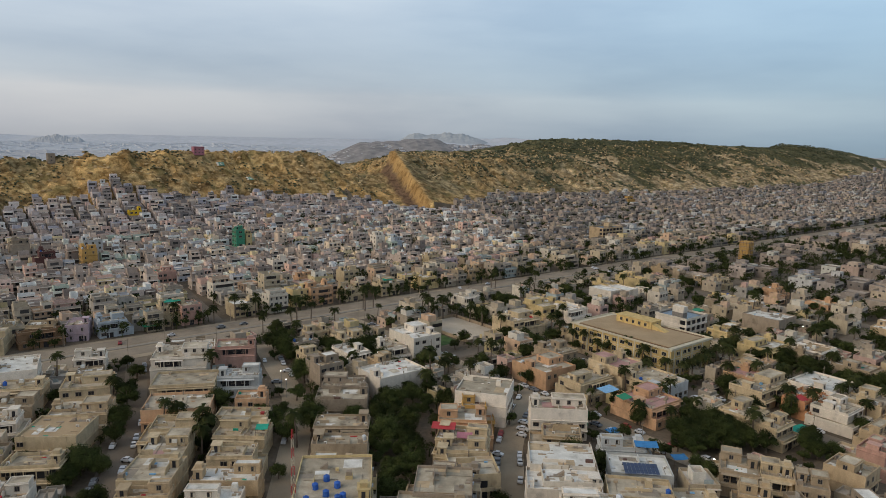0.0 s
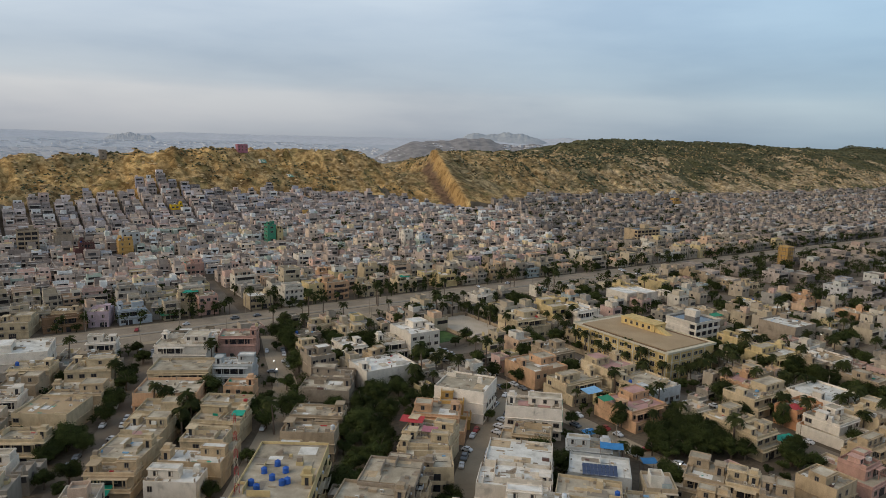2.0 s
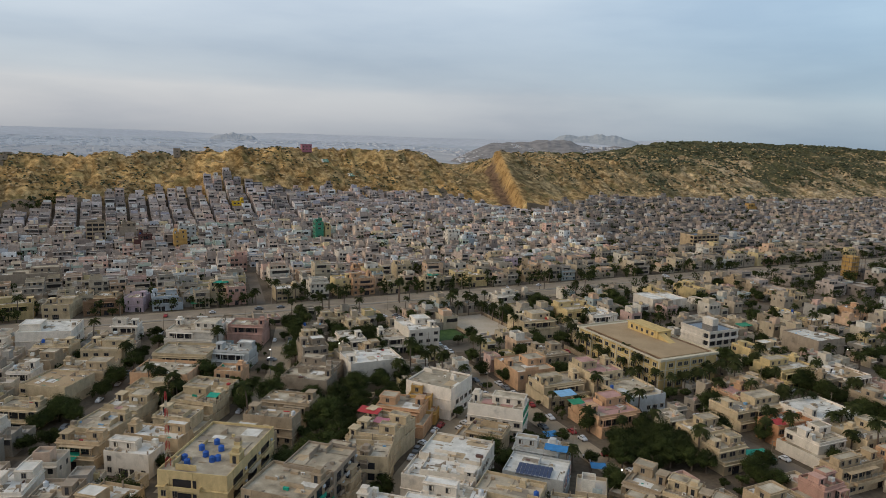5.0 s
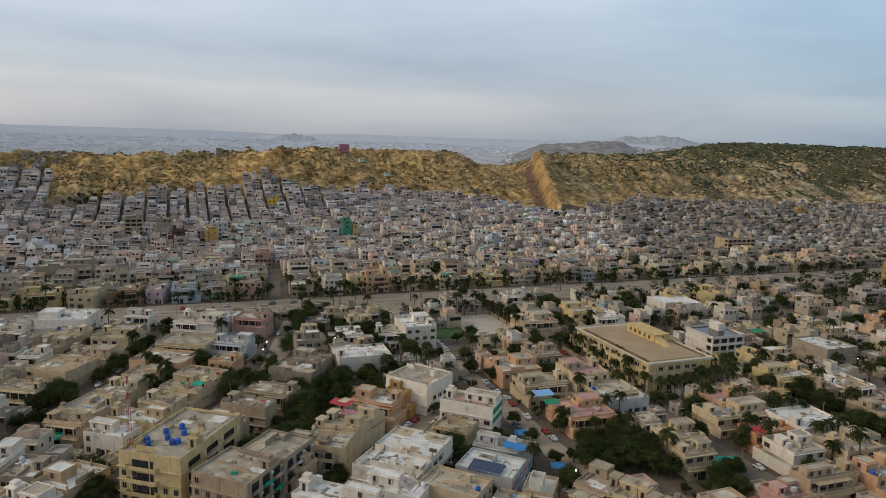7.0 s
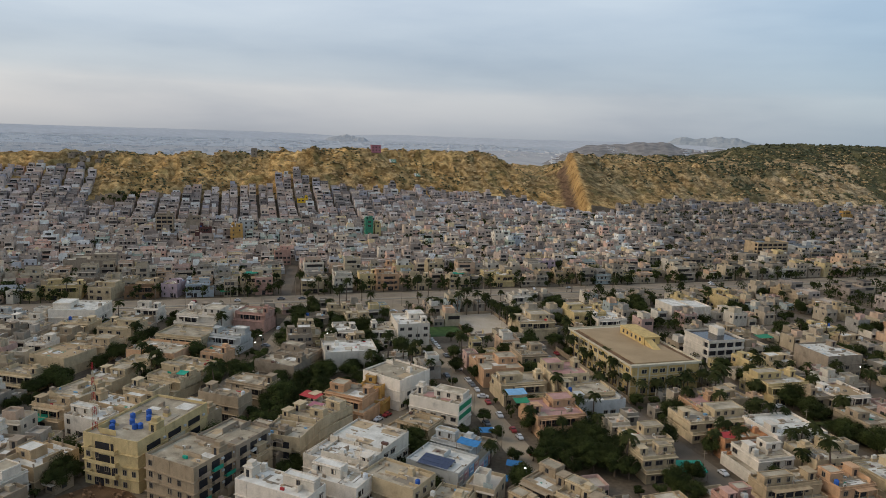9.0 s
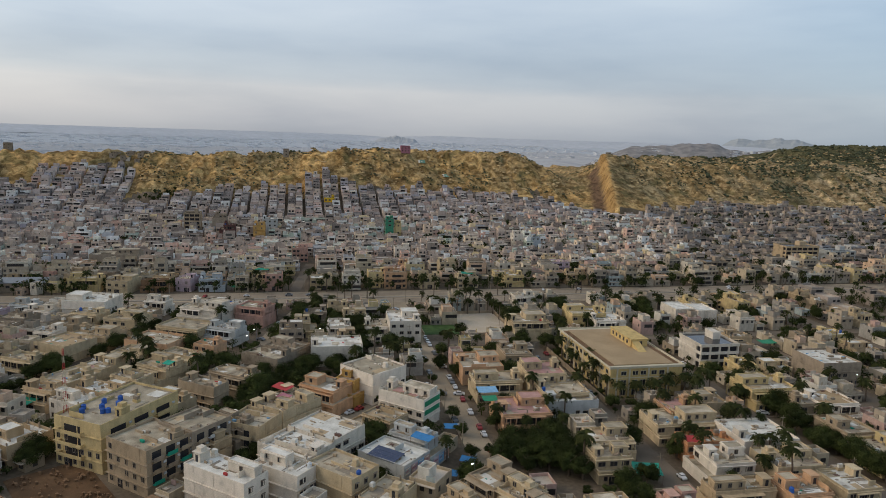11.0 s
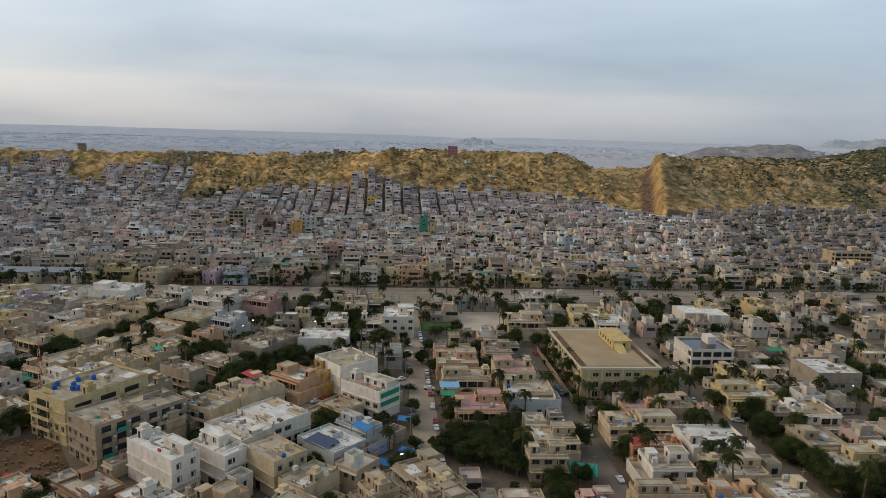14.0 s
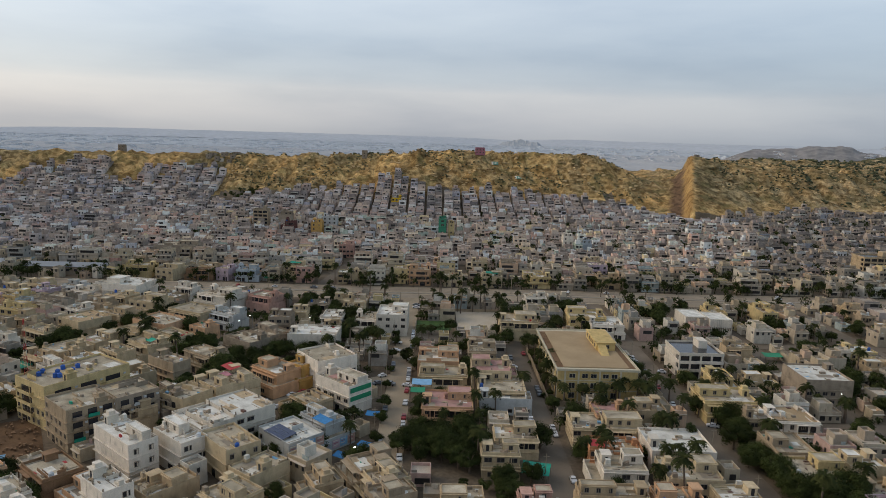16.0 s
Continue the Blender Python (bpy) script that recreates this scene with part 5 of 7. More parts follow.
house(32.3, 164.3, 18.5, 11.3, -5.1, 10.2, "white", "roof_white", opts="kp")
i0_house = house(55.7, 191.2, 15.7, 12.3, -3.9, 8.0, "paleblue", "roof", opts="us")
i1_house = house(55.6, 178.4, 16.3, 12.3, -6.6, 8.0, "paleblue", "roof_white", opts="kz")
house(50.6, 160.7, 15.9, 10.5, -8.2, 10.4, "cream", "roof", opts="kp")
house(27.4, 142.5, 20.9, 8.4, -2.0, 11.4, "white", "roof_white", opts="kp")
house(50.4, 125.9, 11.9, 7.5, -2.0, 11.2, "white", "roof_white", opts="kp")
house(22.9, 123.8, 17.3, 13.8, -2.0, 7.0, "brown", "roof", opts="s")
house(37.6, 153.2, 15.2, 8.1, -2.0, 10.4, "white", "roof_white", opts="kp")
house(34.5, 165.4, 14.8, 8.2, -2.0, 11.0, "white", "roof_white", opts="kp")
house(42.1, 266.2, 16.5, 19.0, 37.5, 7.4, "peach", "roof", opts="us")
house(56.5, 250.9, 17.9, 16.0, 37.5, 7.4, "cream", "roof", opts="us")
house(73.8, 231.1, 16.9, 19.0, 37.5, 7.0, "peach", "roof_pink", opts="us")
house(50.3, 285.2, 11.2, 19.0, 37.5, 8.0, "stone", "roof", opts="us")
house(71.6, 263.0, 17.6, 16.8, 37.5, 10.2, "cream", "roof_pink", opts="us")
house(80.2, 254.6, 16.8, 17.9, 37.5, 7.5, "cream", "roof", opts="s")
house(85.6, 249.2, 18.2, 7.5, 37.5, 6.2, "paleblue", "roof", opts="z")
house(105.1, 225.1, 13.1, 12.1, 37.5, 6.0, "cream", "roof", opts="u")
house(109.0, 210.6, 10.8, 10.1, 37.5, 7.2, "cream", "roof", opts="us")
house(120.4, 259.2, 10.8, 13.6, 37.5, 7.2, "peach", "roof_pink", opts="s")
house(123.0, 250.5, 22.8, 14.5, 37.5, 6.6, "cream", "roof", opts="us")
house(132.1, 236.7, 15.6, 10.1, 37.5, 7.0, "orange", "roof_tan", opts="r")
house(137.9, 225.8, 15.5, 15.5, 37.5, 6.8, "white", "roof", opts="us")
house(143.6, 210.6, 17.8, 11.0, 37.5, 6.8, "beige", "roof", opts="b")
house(145.4, 251.3, 18.8, 16.5, 37.5, 7.2, "white", "roof_white", opts="s")
house(154.6, 236.1, 15.3, 13.1, 37.5, 6.8, "cream", "roof", opts="us")
house(145.9, 299.0, 18.7, 19.0, 37.5, 7.6, "yellow", "roof", opts="us")
house(160.1, 291.6, 13.0, 14.9, 37.5, 6.8, "stone", "roof", opts="b")
house(167.8, 296.8, 14.7, 17.4, 37.5, 6.8, "white", "roof_tan", opts="s")
house(167.5, 341.9, 17.5, 19.0, 37.5, 10.2, "grey", "roof_white", opts="k")
house(182.2, 260.5, 15.5, 13.6, 37.5, 6.8, "yellow", "roof", opts="u")
house(172.1, 272.9, 11.5, 16.6, 37.5, 6.8, "stone", "roof", opts="u")
house(83.4, 182.0, 12.8, 14.0, -22.0, 6.6, "stone", "roof", opts="us")
house(93.7, 178.6, 8.4, 14.0, -22.0, 6.8, "cream", "roof", opts="s")
house(81.5, 166.4, 9.5, 9.7, -22.0, 7.0, "beige", "roof", opts="us")
house(100.4, 173.3, 8.0, 11.2, -22.0, 7.0, "stone", "roof", opts="u")
house(-10.6, 296.7, 14.6, 19.0, 37.5, 10.6, "white", "roof_white", opts="us")
house(-38.0, 281.1, 13.0, 18.5, 37.5, 6.8, "white", "roof_white", opts="s")
house(-21.6, 290.4, 11.5, 18.7, 37.5, 6.8, "white", "roof", opts="s")
house(-17.2, 252.3, 21.2, 15.4, 37.5, 8.6, "white", "roof_white", opts="s")
house(39.2, 331.7, 18.0, 19.0, 37.5, 9.0, "cream", "roof", opts="r")
house(57.3, 367.0, 18.3, 19.0, 37.5, 8.2, "yellow", "roof", opts="us")
house(69.6, 364.3, 15.8, 19.0, 37.5, 6.8, "white", "roof_white", opts="s")
house(104.9, 421.6, 8.9, 19.0, 37.5, 8.4, "yellow", "roof", opts="s")
house(124.0, 441.4, 8.0, 19.0, 37.5, 9.0, "yellow", "roof", opts="s")
house(134.6, 237.9, 8.0, 10.8, 37.5, 6.8, "orange", "roof", opts="r")

# ---- the town beyond the main road, and the hillside quarter ----
rng = random.Random(11)
slope_rows, mid_rows, east_rows = [], [], []


def bare(u, v):
    """Whether the hillside is left unbuilt here."""
    top = float(np.interp(u, [-30, 20, 60, 110, 160, 200, 245, 300, 350, 395, 436, 474, 560, 700, 1300, 1500, 1700, 2000, 2300], [600, 622, 642, 652, 658, 634, 638, 646, 622, 602, 578, 578, 604, 600, 590, 612, 640, 665, 690]))
    top += 3 * math.sin(u / 7.3) + 3 * math.sin(u / 3.1 + 1)
    if 432 < u < 470:
        top = 574
    if u <= -30:
        top = 680 + 4 * math.sin(u / 17.0) - 30 * (int(u / 31) % 4 == 0)
    return v > top


def add(rows, u, v, w, d, h, rot, extra=0.6):
    """A house of a main block, often an upper storey set back, and a stair head or tank."""
    x, y = xy(u, v)
    zc = float(ground_z(u, v))
    rows.append((x, y, zc - 5, zc + h, w, d, rot, 1))
    top = h
    if rng.random() < extra:
        k, kd = rng.uniform(0.45, 0.9), rng.uniform(0.45, 0.75)
        x2, y2 = xy(u + rng.uniform(-0.5, 0.5) * w * (1 - k), v + rng.uniform(0.0, 0.5) * d * (1 - kd))
        top = h + rng.choice((1.6, 2.4, 2.8))
        rows.append((x2, y2, zc + h - 1, zc + top, w * k, d * kd, rot, 1 if w > 7 else 0))
    if rng.random() < extra * 0.5:
        x2, y2 = xy(u + rng.uniform(-0.3, 0.3) * w, v + rng.uniform(-0.1, 0.3) * d)
        rows.append((x2, y2, zc + h - 1, zc + top + rng.uniform(0.3, 1.4), rng.uniform(1, 2.4), rng.uniform(1, 2.4), rot, 0))
    if -150 < u < 520 and v < 545:
        # cisterns, sheds and half-built walls on the roofs
        for _ in range(rng.randint(1, 3)):
            x2, y2 = xy(u + rng.uniform(-0.42, 0.42) * w, v + rng.uniform(-0.42, 0.42) * d)
            a, b = rng.choice(((0.9, 0.9), (1.3, 1.1), (0.25, rng.uniform(2, 4)), (rng.uniform(2, 4), 0.25), (2.2, 1.6)))
            rows.append((x2, y2, zc + h - 1, zc + h + rng.uniform(0.2, 1.7), a, b, rot, 0))


# streets of terraces along the valley floor: larger houses by the road, then a crowded town
front_rows = []
v = 338.5
while v < 545:
    near = v < 388
    d = rng.uniform(9, 12.5) if near else rng.uniform(6.4, 9.4)
    u = -420 + rng.uniform(0, 8)
    run = 0
    while u < 1950:
        far = u > 420 + 0.5 * (v - 388) and v > 388 or u > 560
        w = rng.uniform(8, 14) if near else rng.choice((rng.uniform(5, 8), rng.uniform(6, 11.5)))
        w = w * (1.15 if far else 1.0) + (4 if u > 1200 else 0)
        x, y = xy(u + w / 2, v + d / 2)
        if free(x, y, w * 0.9, d * 0.9, GRID, 0.05) and rng.random() > (0.10 if near else 0.05 if not far else 0.14):
            h = rng.choice((7.2, 7.4, 7.0, 10.2, 4.2)) if near else rng.choice((3.6, 4.0, 4.2, 6.4, 6.8, 7, 7.2))
            h += rng.uniform(-0.4, 0.5)
            if rng.random() < 0.06:
                h += rng.uniform(3, 6)
            if far:
                h = min(h, 8)
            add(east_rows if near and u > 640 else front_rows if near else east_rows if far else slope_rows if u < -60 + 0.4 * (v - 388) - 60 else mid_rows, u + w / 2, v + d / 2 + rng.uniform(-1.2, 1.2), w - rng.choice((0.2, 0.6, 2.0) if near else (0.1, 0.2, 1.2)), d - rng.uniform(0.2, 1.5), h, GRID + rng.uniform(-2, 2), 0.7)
        u += w
        run += w
        if run > 70:
            u, run = u + rng.uniform(3.5, 6), 0
    v += d + (rng.choice((1.5, 5.0)) if near else rng.choice((0.3, 0.3, 4.0)))

# steep rows up the slope, with lanes between
u = -420.0
col = 0
while u < 2300:
    wcol = rng.uniform(6.6, 8.4) + (4 if u > 1000 else 0)
    v = 545.0 + rng.uniform(0, 3)
    while v < 800:
        d = rng.uniform(4.2, 6.2)
        if bare(u + wcol / 2, v + d):
            break
        if rng.random() < (0.97 if u < 470 else 0.8):
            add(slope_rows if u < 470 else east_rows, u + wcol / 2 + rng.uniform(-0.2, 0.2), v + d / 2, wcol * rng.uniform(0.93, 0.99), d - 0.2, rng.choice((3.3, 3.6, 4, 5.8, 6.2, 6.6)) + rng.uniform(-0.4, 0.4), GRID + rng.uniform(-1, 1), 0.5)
        v += d
    u += wcol + (rng.uniform(2.2, 3.0) if col % 2 == 0 else 0.1)
    col += 1

for rows, nm, lab in ((slope_rows, "hillside_houses", "grey concrete houses stacked up the hillside in steep rows"),
                      (front_rows, "roadside_houses", "cream and grey verandaed houses along the far side of the main road"),
                      (mid_rows, "town_houses", "crowded beige and grey flat-roofed houses beyond the main road"),
                      (east_rows, "eastern_town_houses", "low flat-roofed houses spreading east below the hill")):
    tagged(new(nm, block_mesh(nm, rows, M[{"roadside_houses": "mid_wall", "hillside_houses": "far_wall"}.get(nm, "east_wall" if rows is east_rows else "town_wall")], M[{"roadside_houses": "villa_roof", "eastern_town_houses": "east_roof"}.get(nm, "far_roof")], M["far_dark_openings"])), lab, "houses", kind="stuff")

# the far town on the plain behind the ridge, with haze in its wall colours
far_town = []
while len(far_town) < 4500:
    u, v = rng.uniform(-3600, 1500), 1260 + 2600 * rng.random() ** 1.5
    if u > 560 and v < 1700:
        continue
    x, y = xy(u, v)
    zc = float(ground_z(u, v))
    w = rng.uniform(7, 17) * (0.6 + v / 2500)
    far_town.append((x, y, zc - 8, zc + rng.uniform(0.3, 1.7), w, rng.uniform(9, 30), GRID + rng.uniform(-8, 8), 0))
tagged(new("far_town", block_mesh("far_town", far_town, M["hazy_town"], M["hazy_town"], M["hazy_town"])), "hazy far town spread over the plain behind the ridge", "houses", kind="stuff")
# houses dotted over the scrubby hill behind the ridge, in the same haze-tinted colours
hill_town = []
tilt = radians(10)
while len(hill_town) < 260:
    p, q = rng.uniform(-0.8, 0.6), rng.uniform(-0.8, -0.15)
    e = min(1.0, (1 - abs(p)) / 0.55)
    zc = 30 + 67 * e * e * (3 - 2 * e) * (1 - abs(q) ** 1.6) * 0.74
    x, y = -5 + p * 330 * math.cos(tilt) - q * 200 * math.sin(tilt), 1655 + p * 330 * math.sin(tilt) + q * 200 * math.cos(tilt)
    hill_town.append((x, y, zc - 16, zc + rng.uniform(1, 4), rng.uniform(6, 13), rng.uniform(6, 12), rng.uniform(0, 40), 0))
tagged(new("hill_town", block_mesh("hill_town", hill_town, M["hazy_town"], M["hazy_town"], M["hazy_town"])), "small houses dotted over the far scrubby hill, paled by haze", "houses", kind="stuff")

# ---- the rest of the near blocks ----
def fill(ox, oy, rot, p0, p1, q0, q1, wr, dr, hs, walls, seed, gap=0.25, density=0.95, lane=(2, 7.0), optchoice=("us", "s", "us", "usb", "ur", "sk", "b", "r"), limit=400, court=""):
    """Rows of houses over a patch of the plan with its own axes: p across the rows, q along them."""
    rng = random.Random(seed)
    c, s = math.cos(radians(rot)), math.sin(radians(rot))
    p, n, rows = p0, 0, 0
    while p < p1:
        w = rng.uniform(*wr)
        q = q0 + rng.uniform(0, 3)
        while q < q1:
            d = rng.uniform(*dr)
            x, y = ox + (p + w / 2) * c - (q + d / 2) * s, oy + (p + w / 2) * s + (q + d / 2) * c
            if free(x, y, w, d, rot) and rng.random() < density and n < limit:
                house(x, y, w - gap, d - gap, rot + rng.uniform(-0.8, 0.8), rng.choice(hs) + rng.uniform(-0.4, 0.4), rng.choice(walls), rng.choice(("roof", "roof", "roof", "roof_white") if court else ("roof", "roof", "roof_white")), seed * 1000 + n, rng.choice(optchoice) + court)
                n += 1
                q += d
            else:
                q += 1.0
        p += w
        rows += 1
        if rows % lane[0] == 0:
            p += lane[1]
    return n


WALLS = ("cream", "cream", "beige", "white", "stone", "stone", "grey", "cream", "peach", "beige", "paleblue", "white", "yellow", "pink", "cream", "grey", "lilac", "beige")
WARM = ("cream", "peach", "cream", "beige", "cream", "white", "pink", "peach", "stone", "cream", "stone", "yellow", "white", "cream", "paleblue", "cream", "beige", "beige")
TALL = (7.3, 7.5, 10.3, 7.2)
LOW = (7.3, 7.5, 7.6, 4.6, 4.4)
FILLED = [
    fill(0, 0, GRID, 190, 229.5, 80, 225, (9, 12), (12, 17), TALL, WARM, 1, lane=(9, 0)),
    fill(0, 0, GRID, 190, 288, 228, 302, (13, 17), (14, 19), LOW, WARM, 2, gap=3.2, court="c", lane=(2, 3)),
    fill(0, 0, GRID, 120, 178, 175, 302, (10, 14), (12, 16), TALL, WALLS, 4, gap=0.8, density=0.7),
    fill(0, 0, GRID, 242, 288, 62, 148, (14, 18), (15, 20), LOW, WARM, 5, gap=3.4, court="c"),
    fill(0, 0, GRID, 295, 420, 70, 302, (15, 19), (17, 22), LOW, WARM, 3, gap=4.0, court="c", lane=(3, 8), density=0.85),
    fill(-20, 150, 0, -30, 130, -40, 100, (9, 13), (11, 15), TALL, WALLS, 6, gap=0.5, density=0.8),
    fill(-100, 170, 20, -120, 30, -70, 160, (10, 14), (12, 17), (7.3, 7.5, 4.6, 7.2), WALLS, 7, gap=0.8, density=0.85, lane=(2, 8)),
]
# small houses and extensions wedged into what is left
rng = random.Random(91)
infill = []
for ox, oy, rot, p0, p1, q0, q1 in ((0, 0, GRID, 188, 425, 62, 302), (0, 0, GRID, 110, 180, 170, 302), (-20, 150, 0, -30, 130, -60, 100), (-100, 170, 18, -130, 40, -70, 160)):
    c, s = math.cos(radians(rot)), math.sin(radians(rot))
    for w0, d0 in ((11, 12), (8, 9), (6, 7), (4.5, 5.5)):
        p = p0 + 0.0
        while p < p1:
            q = q0 + 0.0
            while q < q1:
                w, d = w0 * rng.uniform(0.9, 1.2), d0 * rng.uniform(0.9, 1.2)
                x, y = ox + (p + w / 2) * c - (q + d / 2) * s, oy + (p + w / 2) * s + (q + d / 2) * c
                if free(x, y, w, d, rot) and rng.random() < 0.66:
                    h = rng.choice((7.2, 7.4, 4.0, 6.8)) if w0 > 7 else rng.choice((3.6, 4.0, 4.0, 6.8))
                    r = rot + rng.uniform(-1, 1)
                    if w0 > 9 and len(FOOTPRINTS) < 294:
                        house(x, y, w - 0.6, d - 0.6, r, h, rng.choice(WALLS), rng.choice(("roof", "roof", "roof_white")), opts=rng.choice(("s", "u", "r")), wins=4)
                        q += d
                        continue
                    mark(x, y, w, d, rot)
                    infill.append((x, y, -1, h, w - 0.5, d - 0.5, r, 1))
                    for _ in range(rng.randint(1, 4) if w0 > 5 else 1):
                        a, b = rng.choice(((0.9, 0.9), (1.3, 1.1), (0.2, rng.uniform(1.5, 3)), (rng.uniform(1.5, 3), 0.2), (1.8, 1.5)))
                        infill.append((x + rng.uniform(-0.3, 0.3) * w, y + rng.uniform(-0.3, 0.3) * d, h - 1, h + rng.uniform(-0.5, 1.2), a, b, r, 0))
                    if w0 > 7:
                        k = rng.uniform(0.35, 0.6)
                        infill.append((x + rng.uniform(-1, 1), y + rng.uniform(-1, 1.5), h - 1, h + 2.3, w * k, d * k, r, 0))
                        infill.append((x + rng.uniform(-2, 2), y + rng.uniform(-2, 2), h - 1, h + rng.uniform(0, 0.8), 1.3, 1.3, r, 0))
                    q += d
                else:
                    q += 1.5
            p += w0 * 0.5
tagged(new("infill_houses", block_mesh("infill_houses", infill, M["mid_wall"], M["villa_roof"], M["far_dark_openings"])), "small plastered houses and sheds wedged between larger ones", "houses", kind="stuff")
# farther villas along the grid, past the third street, joined
rng = random.Random(31)
villa_rows = []
for a, b, lo, hi in ((425, 1250, 60, 302), (-420, 8, 120, 302)):
    u = float(a)
    col = 0
    while u < b:
        w = rng.uniform(12, 16)
        v = lo + rng.uniform(0, 4)
        while v < hi - 14:
            d = rng.uniform(13, 19)
            x, y = xy(u + w / 2, v + d / 2)
            if free(x, y, w, d, GRID) and rng.random() < 0.78:
                h = rng.choice((4.2, 7.2, 7.4, 7.6, 10)) + rng.uniform(-0.3, 0.3)
                r = GRID + rng.uniform(-1.5, 1.5)
                mark(x, y, w - 3, d - 3, GRID)
                villa_rows.append((x, y, -1, h, w - 3.2, d - 3.2, r, 1))
                if rng.random() < 0.7:
                    villa_rows.append((x + rng.uniform(-2, 2), y + rng.uniform(-2, 2), h - 1, h + 2.4, rng.uniform(5, 9), rng.uniform(4, 8), r, 1))
            v += d
        u += w
        col += 1
        if col % 3 == 0:
            u += 9
tagged(new("villas", block_mesh("villas", villa_rows, M["east_wall"], M["east_roof"], M["far_dark_openings"])), "pale flat-roofed villas among trees along the streets", "houses", kind="stuff")

# ---- trees ----
def leaf_quad(bm, c, n, s, rng, mat=0):
    a = n.orthogonal().normalized()
    a.rotate(Matrix.Rotation(rng.uniform(0, math.tau), 3, n))
    b = n.cross(a)
    k = rng.uniform(0.5, 0.9)
    bm.faces.new([bm.verts.new(c + a * s * i + b * s * k * j) for i, j in ((-1, -0.6), (0.3, -1), (1, 0.2), (-0.2, 1))]).material_index = mat


def crown_mesh(seed, r, h, clumps, leaves, size):
    """A crown of leaf sprays in uneven clumps with gaps between them."""
    rng = random.Random(seed)
    bm = bmesh.new()
    for i in range(clumps):
        a, k = rng.uniform(0, math.tau), math.sqrt(rng.random())
        c = Vector((math.cos(a) * r * 0.72 * k, math.sin(a) * r * 0.72 * k, h * (0.36 + 0.56 * rng.random() * (1.15 - 0.6 * k))))
        cr = r * rng.uniform(0.24, 0.50)
        fx, fy, fz = rng.uniform(0.75, 1.3), rng.uniform(0.75, 1.3), rng.uniform(0.55, 0.95)
        for j in range(leaves):
            d = Vector((rng.gauss(0, 1), rng.gauss(0, 1), rng.gauss(0.25, 0.8))).normalized()
            n = (d + Vector((rng.uniform(-0.7, 0.7), rng.uniform(-0.7, 0.7), rng.uniform(-0.2, 0.9)))).normalized()
            leaf_quad(bm, c + Vector((d.x * cr * fx, d.y * cr * fy, d.z * cr * fz)) * min(1.4, max(0.2, rng.gauss(0.85, 0.28))), n, size * rng.uniform(0.6, 1.3), rng)
    return finish(bm, "crown", M["leaf"])


def limb(bm, a, b, r0, r1, n=6):
    a, b = Vector(a), Vector(b)
    d = (b - a).normalized()
    e = d.orthogonal().normalized()
    f = d.cross(e)
    lo = [bm.verts.new(a + (e * math.cos(i * math.tau / n) + f * math.sin(i * math.tau / n)) * r0) for i in range(n)]
    hi = [bm.verts.new(b + (e * math.cos(i * math.tau / n) + f * math.sin(i * math.tau / n)) * r1) for i in range(n)]
    for i in range(n):
        bm.faces.new((lo[i], lo[(i + 1) % n], hi[(i + 1) % n], hi[i]))


def trunk_mesh(seed, r, h):
    rng = random.Random(seed + 50)
    bm = bmesh.new()
    fork = Vector((rng.uniform(-0.3, 0.3), rng.uniform(-0.3, 0.3), h * 0.38))
    limb(bm, (0, 0, -0.4), fork, 0.32, 0.22, 8)
    for i in range(5):
        a = i * math.tau / 5 + rng.uniform(-0.4, 0.4)
        e = Vector((math.cos(a) * r * 0.6, math.sin(a) * r * 0.6, h * rng.uniform(0.62, 0.82)))
        mid = fork.lerp(e, 0.5) + Vector((0, 0, 0.4))
        limb(bm, fork, mid, 0.16, 0.10)
        limb(bm, mid, e, 0.10, 0.04)
    return finish(bm, "trunk", M["bark"])


def palm_meshes(seed, h):
    rng = random.Random(seed)
    bm = bmesh.new()
    lean = Vector((rng.uniform(-0.8, 0.8), rng.uniform(-0.8, 0.8), 0))
    last = Vector((0, 0, -0.3))
    for i in range(1, 6):
        k = i / 5
        p = lean * k * k + Vector((0, 0, h * k))
        limb(bm, last, p, 0.26 - 0.1 * (i - 1) / 5, 0.26 - 0.1 * k, 7)
        last = p
    trunk = finish(bm, "trunk", M["bark"])
    bm = bmesh.new()
    for i in range(30):
        a = i * 2.4 + rng.uniform(-0.2, 0.2)
        rise = rng.uniform(-0.35, 1.05)
        ln = rng.uniform(2.3, 3.1)
        out, side = Vector((math.cos(a), math.sin(a), 0)), Vector((-math.sin(a), math.cos(a), 0))
        spine = [last + out * ln * t * (1 - 0.15 * t) * math.cos(rise * 0.6) + Vector((0, 0, ln * (rise * t - (0.55 + 0.35 * rise) * t * t))) for t in (0, 0.2, 0.4, 0.6, 0.8, 1.0)]
        for j in range(5):
            for sgn in (-1, 1):
                w = (0.36, 0.68, 0.78, 0.66, 0.36)[j]
                p, q = spine[j], spine[j + 1]
                for m0, m1 in ((0.0, 0.62), (0.36, 1.0)):
                    s0, s1 = p.lerp(q, m0), p.lerp(q, m1)
                    tip = s1 + side * sgn * w + (q - p) * 0.35 - Vector((0, 0, 0.22 * w + 0.05))
                    bm.faces.new([bm.verts.new(c) for c in (s0, s1, tip)])
            bm.faces.new([bm.verts.new(c) for c in (spine[j] + side * 0.04, spine[j + 1] + side * 0.03, spine[j + 1] - side * 0.03, spine[j] - side * 0.04)])
    return trunk, finish(bm, "crown", M["palm"])


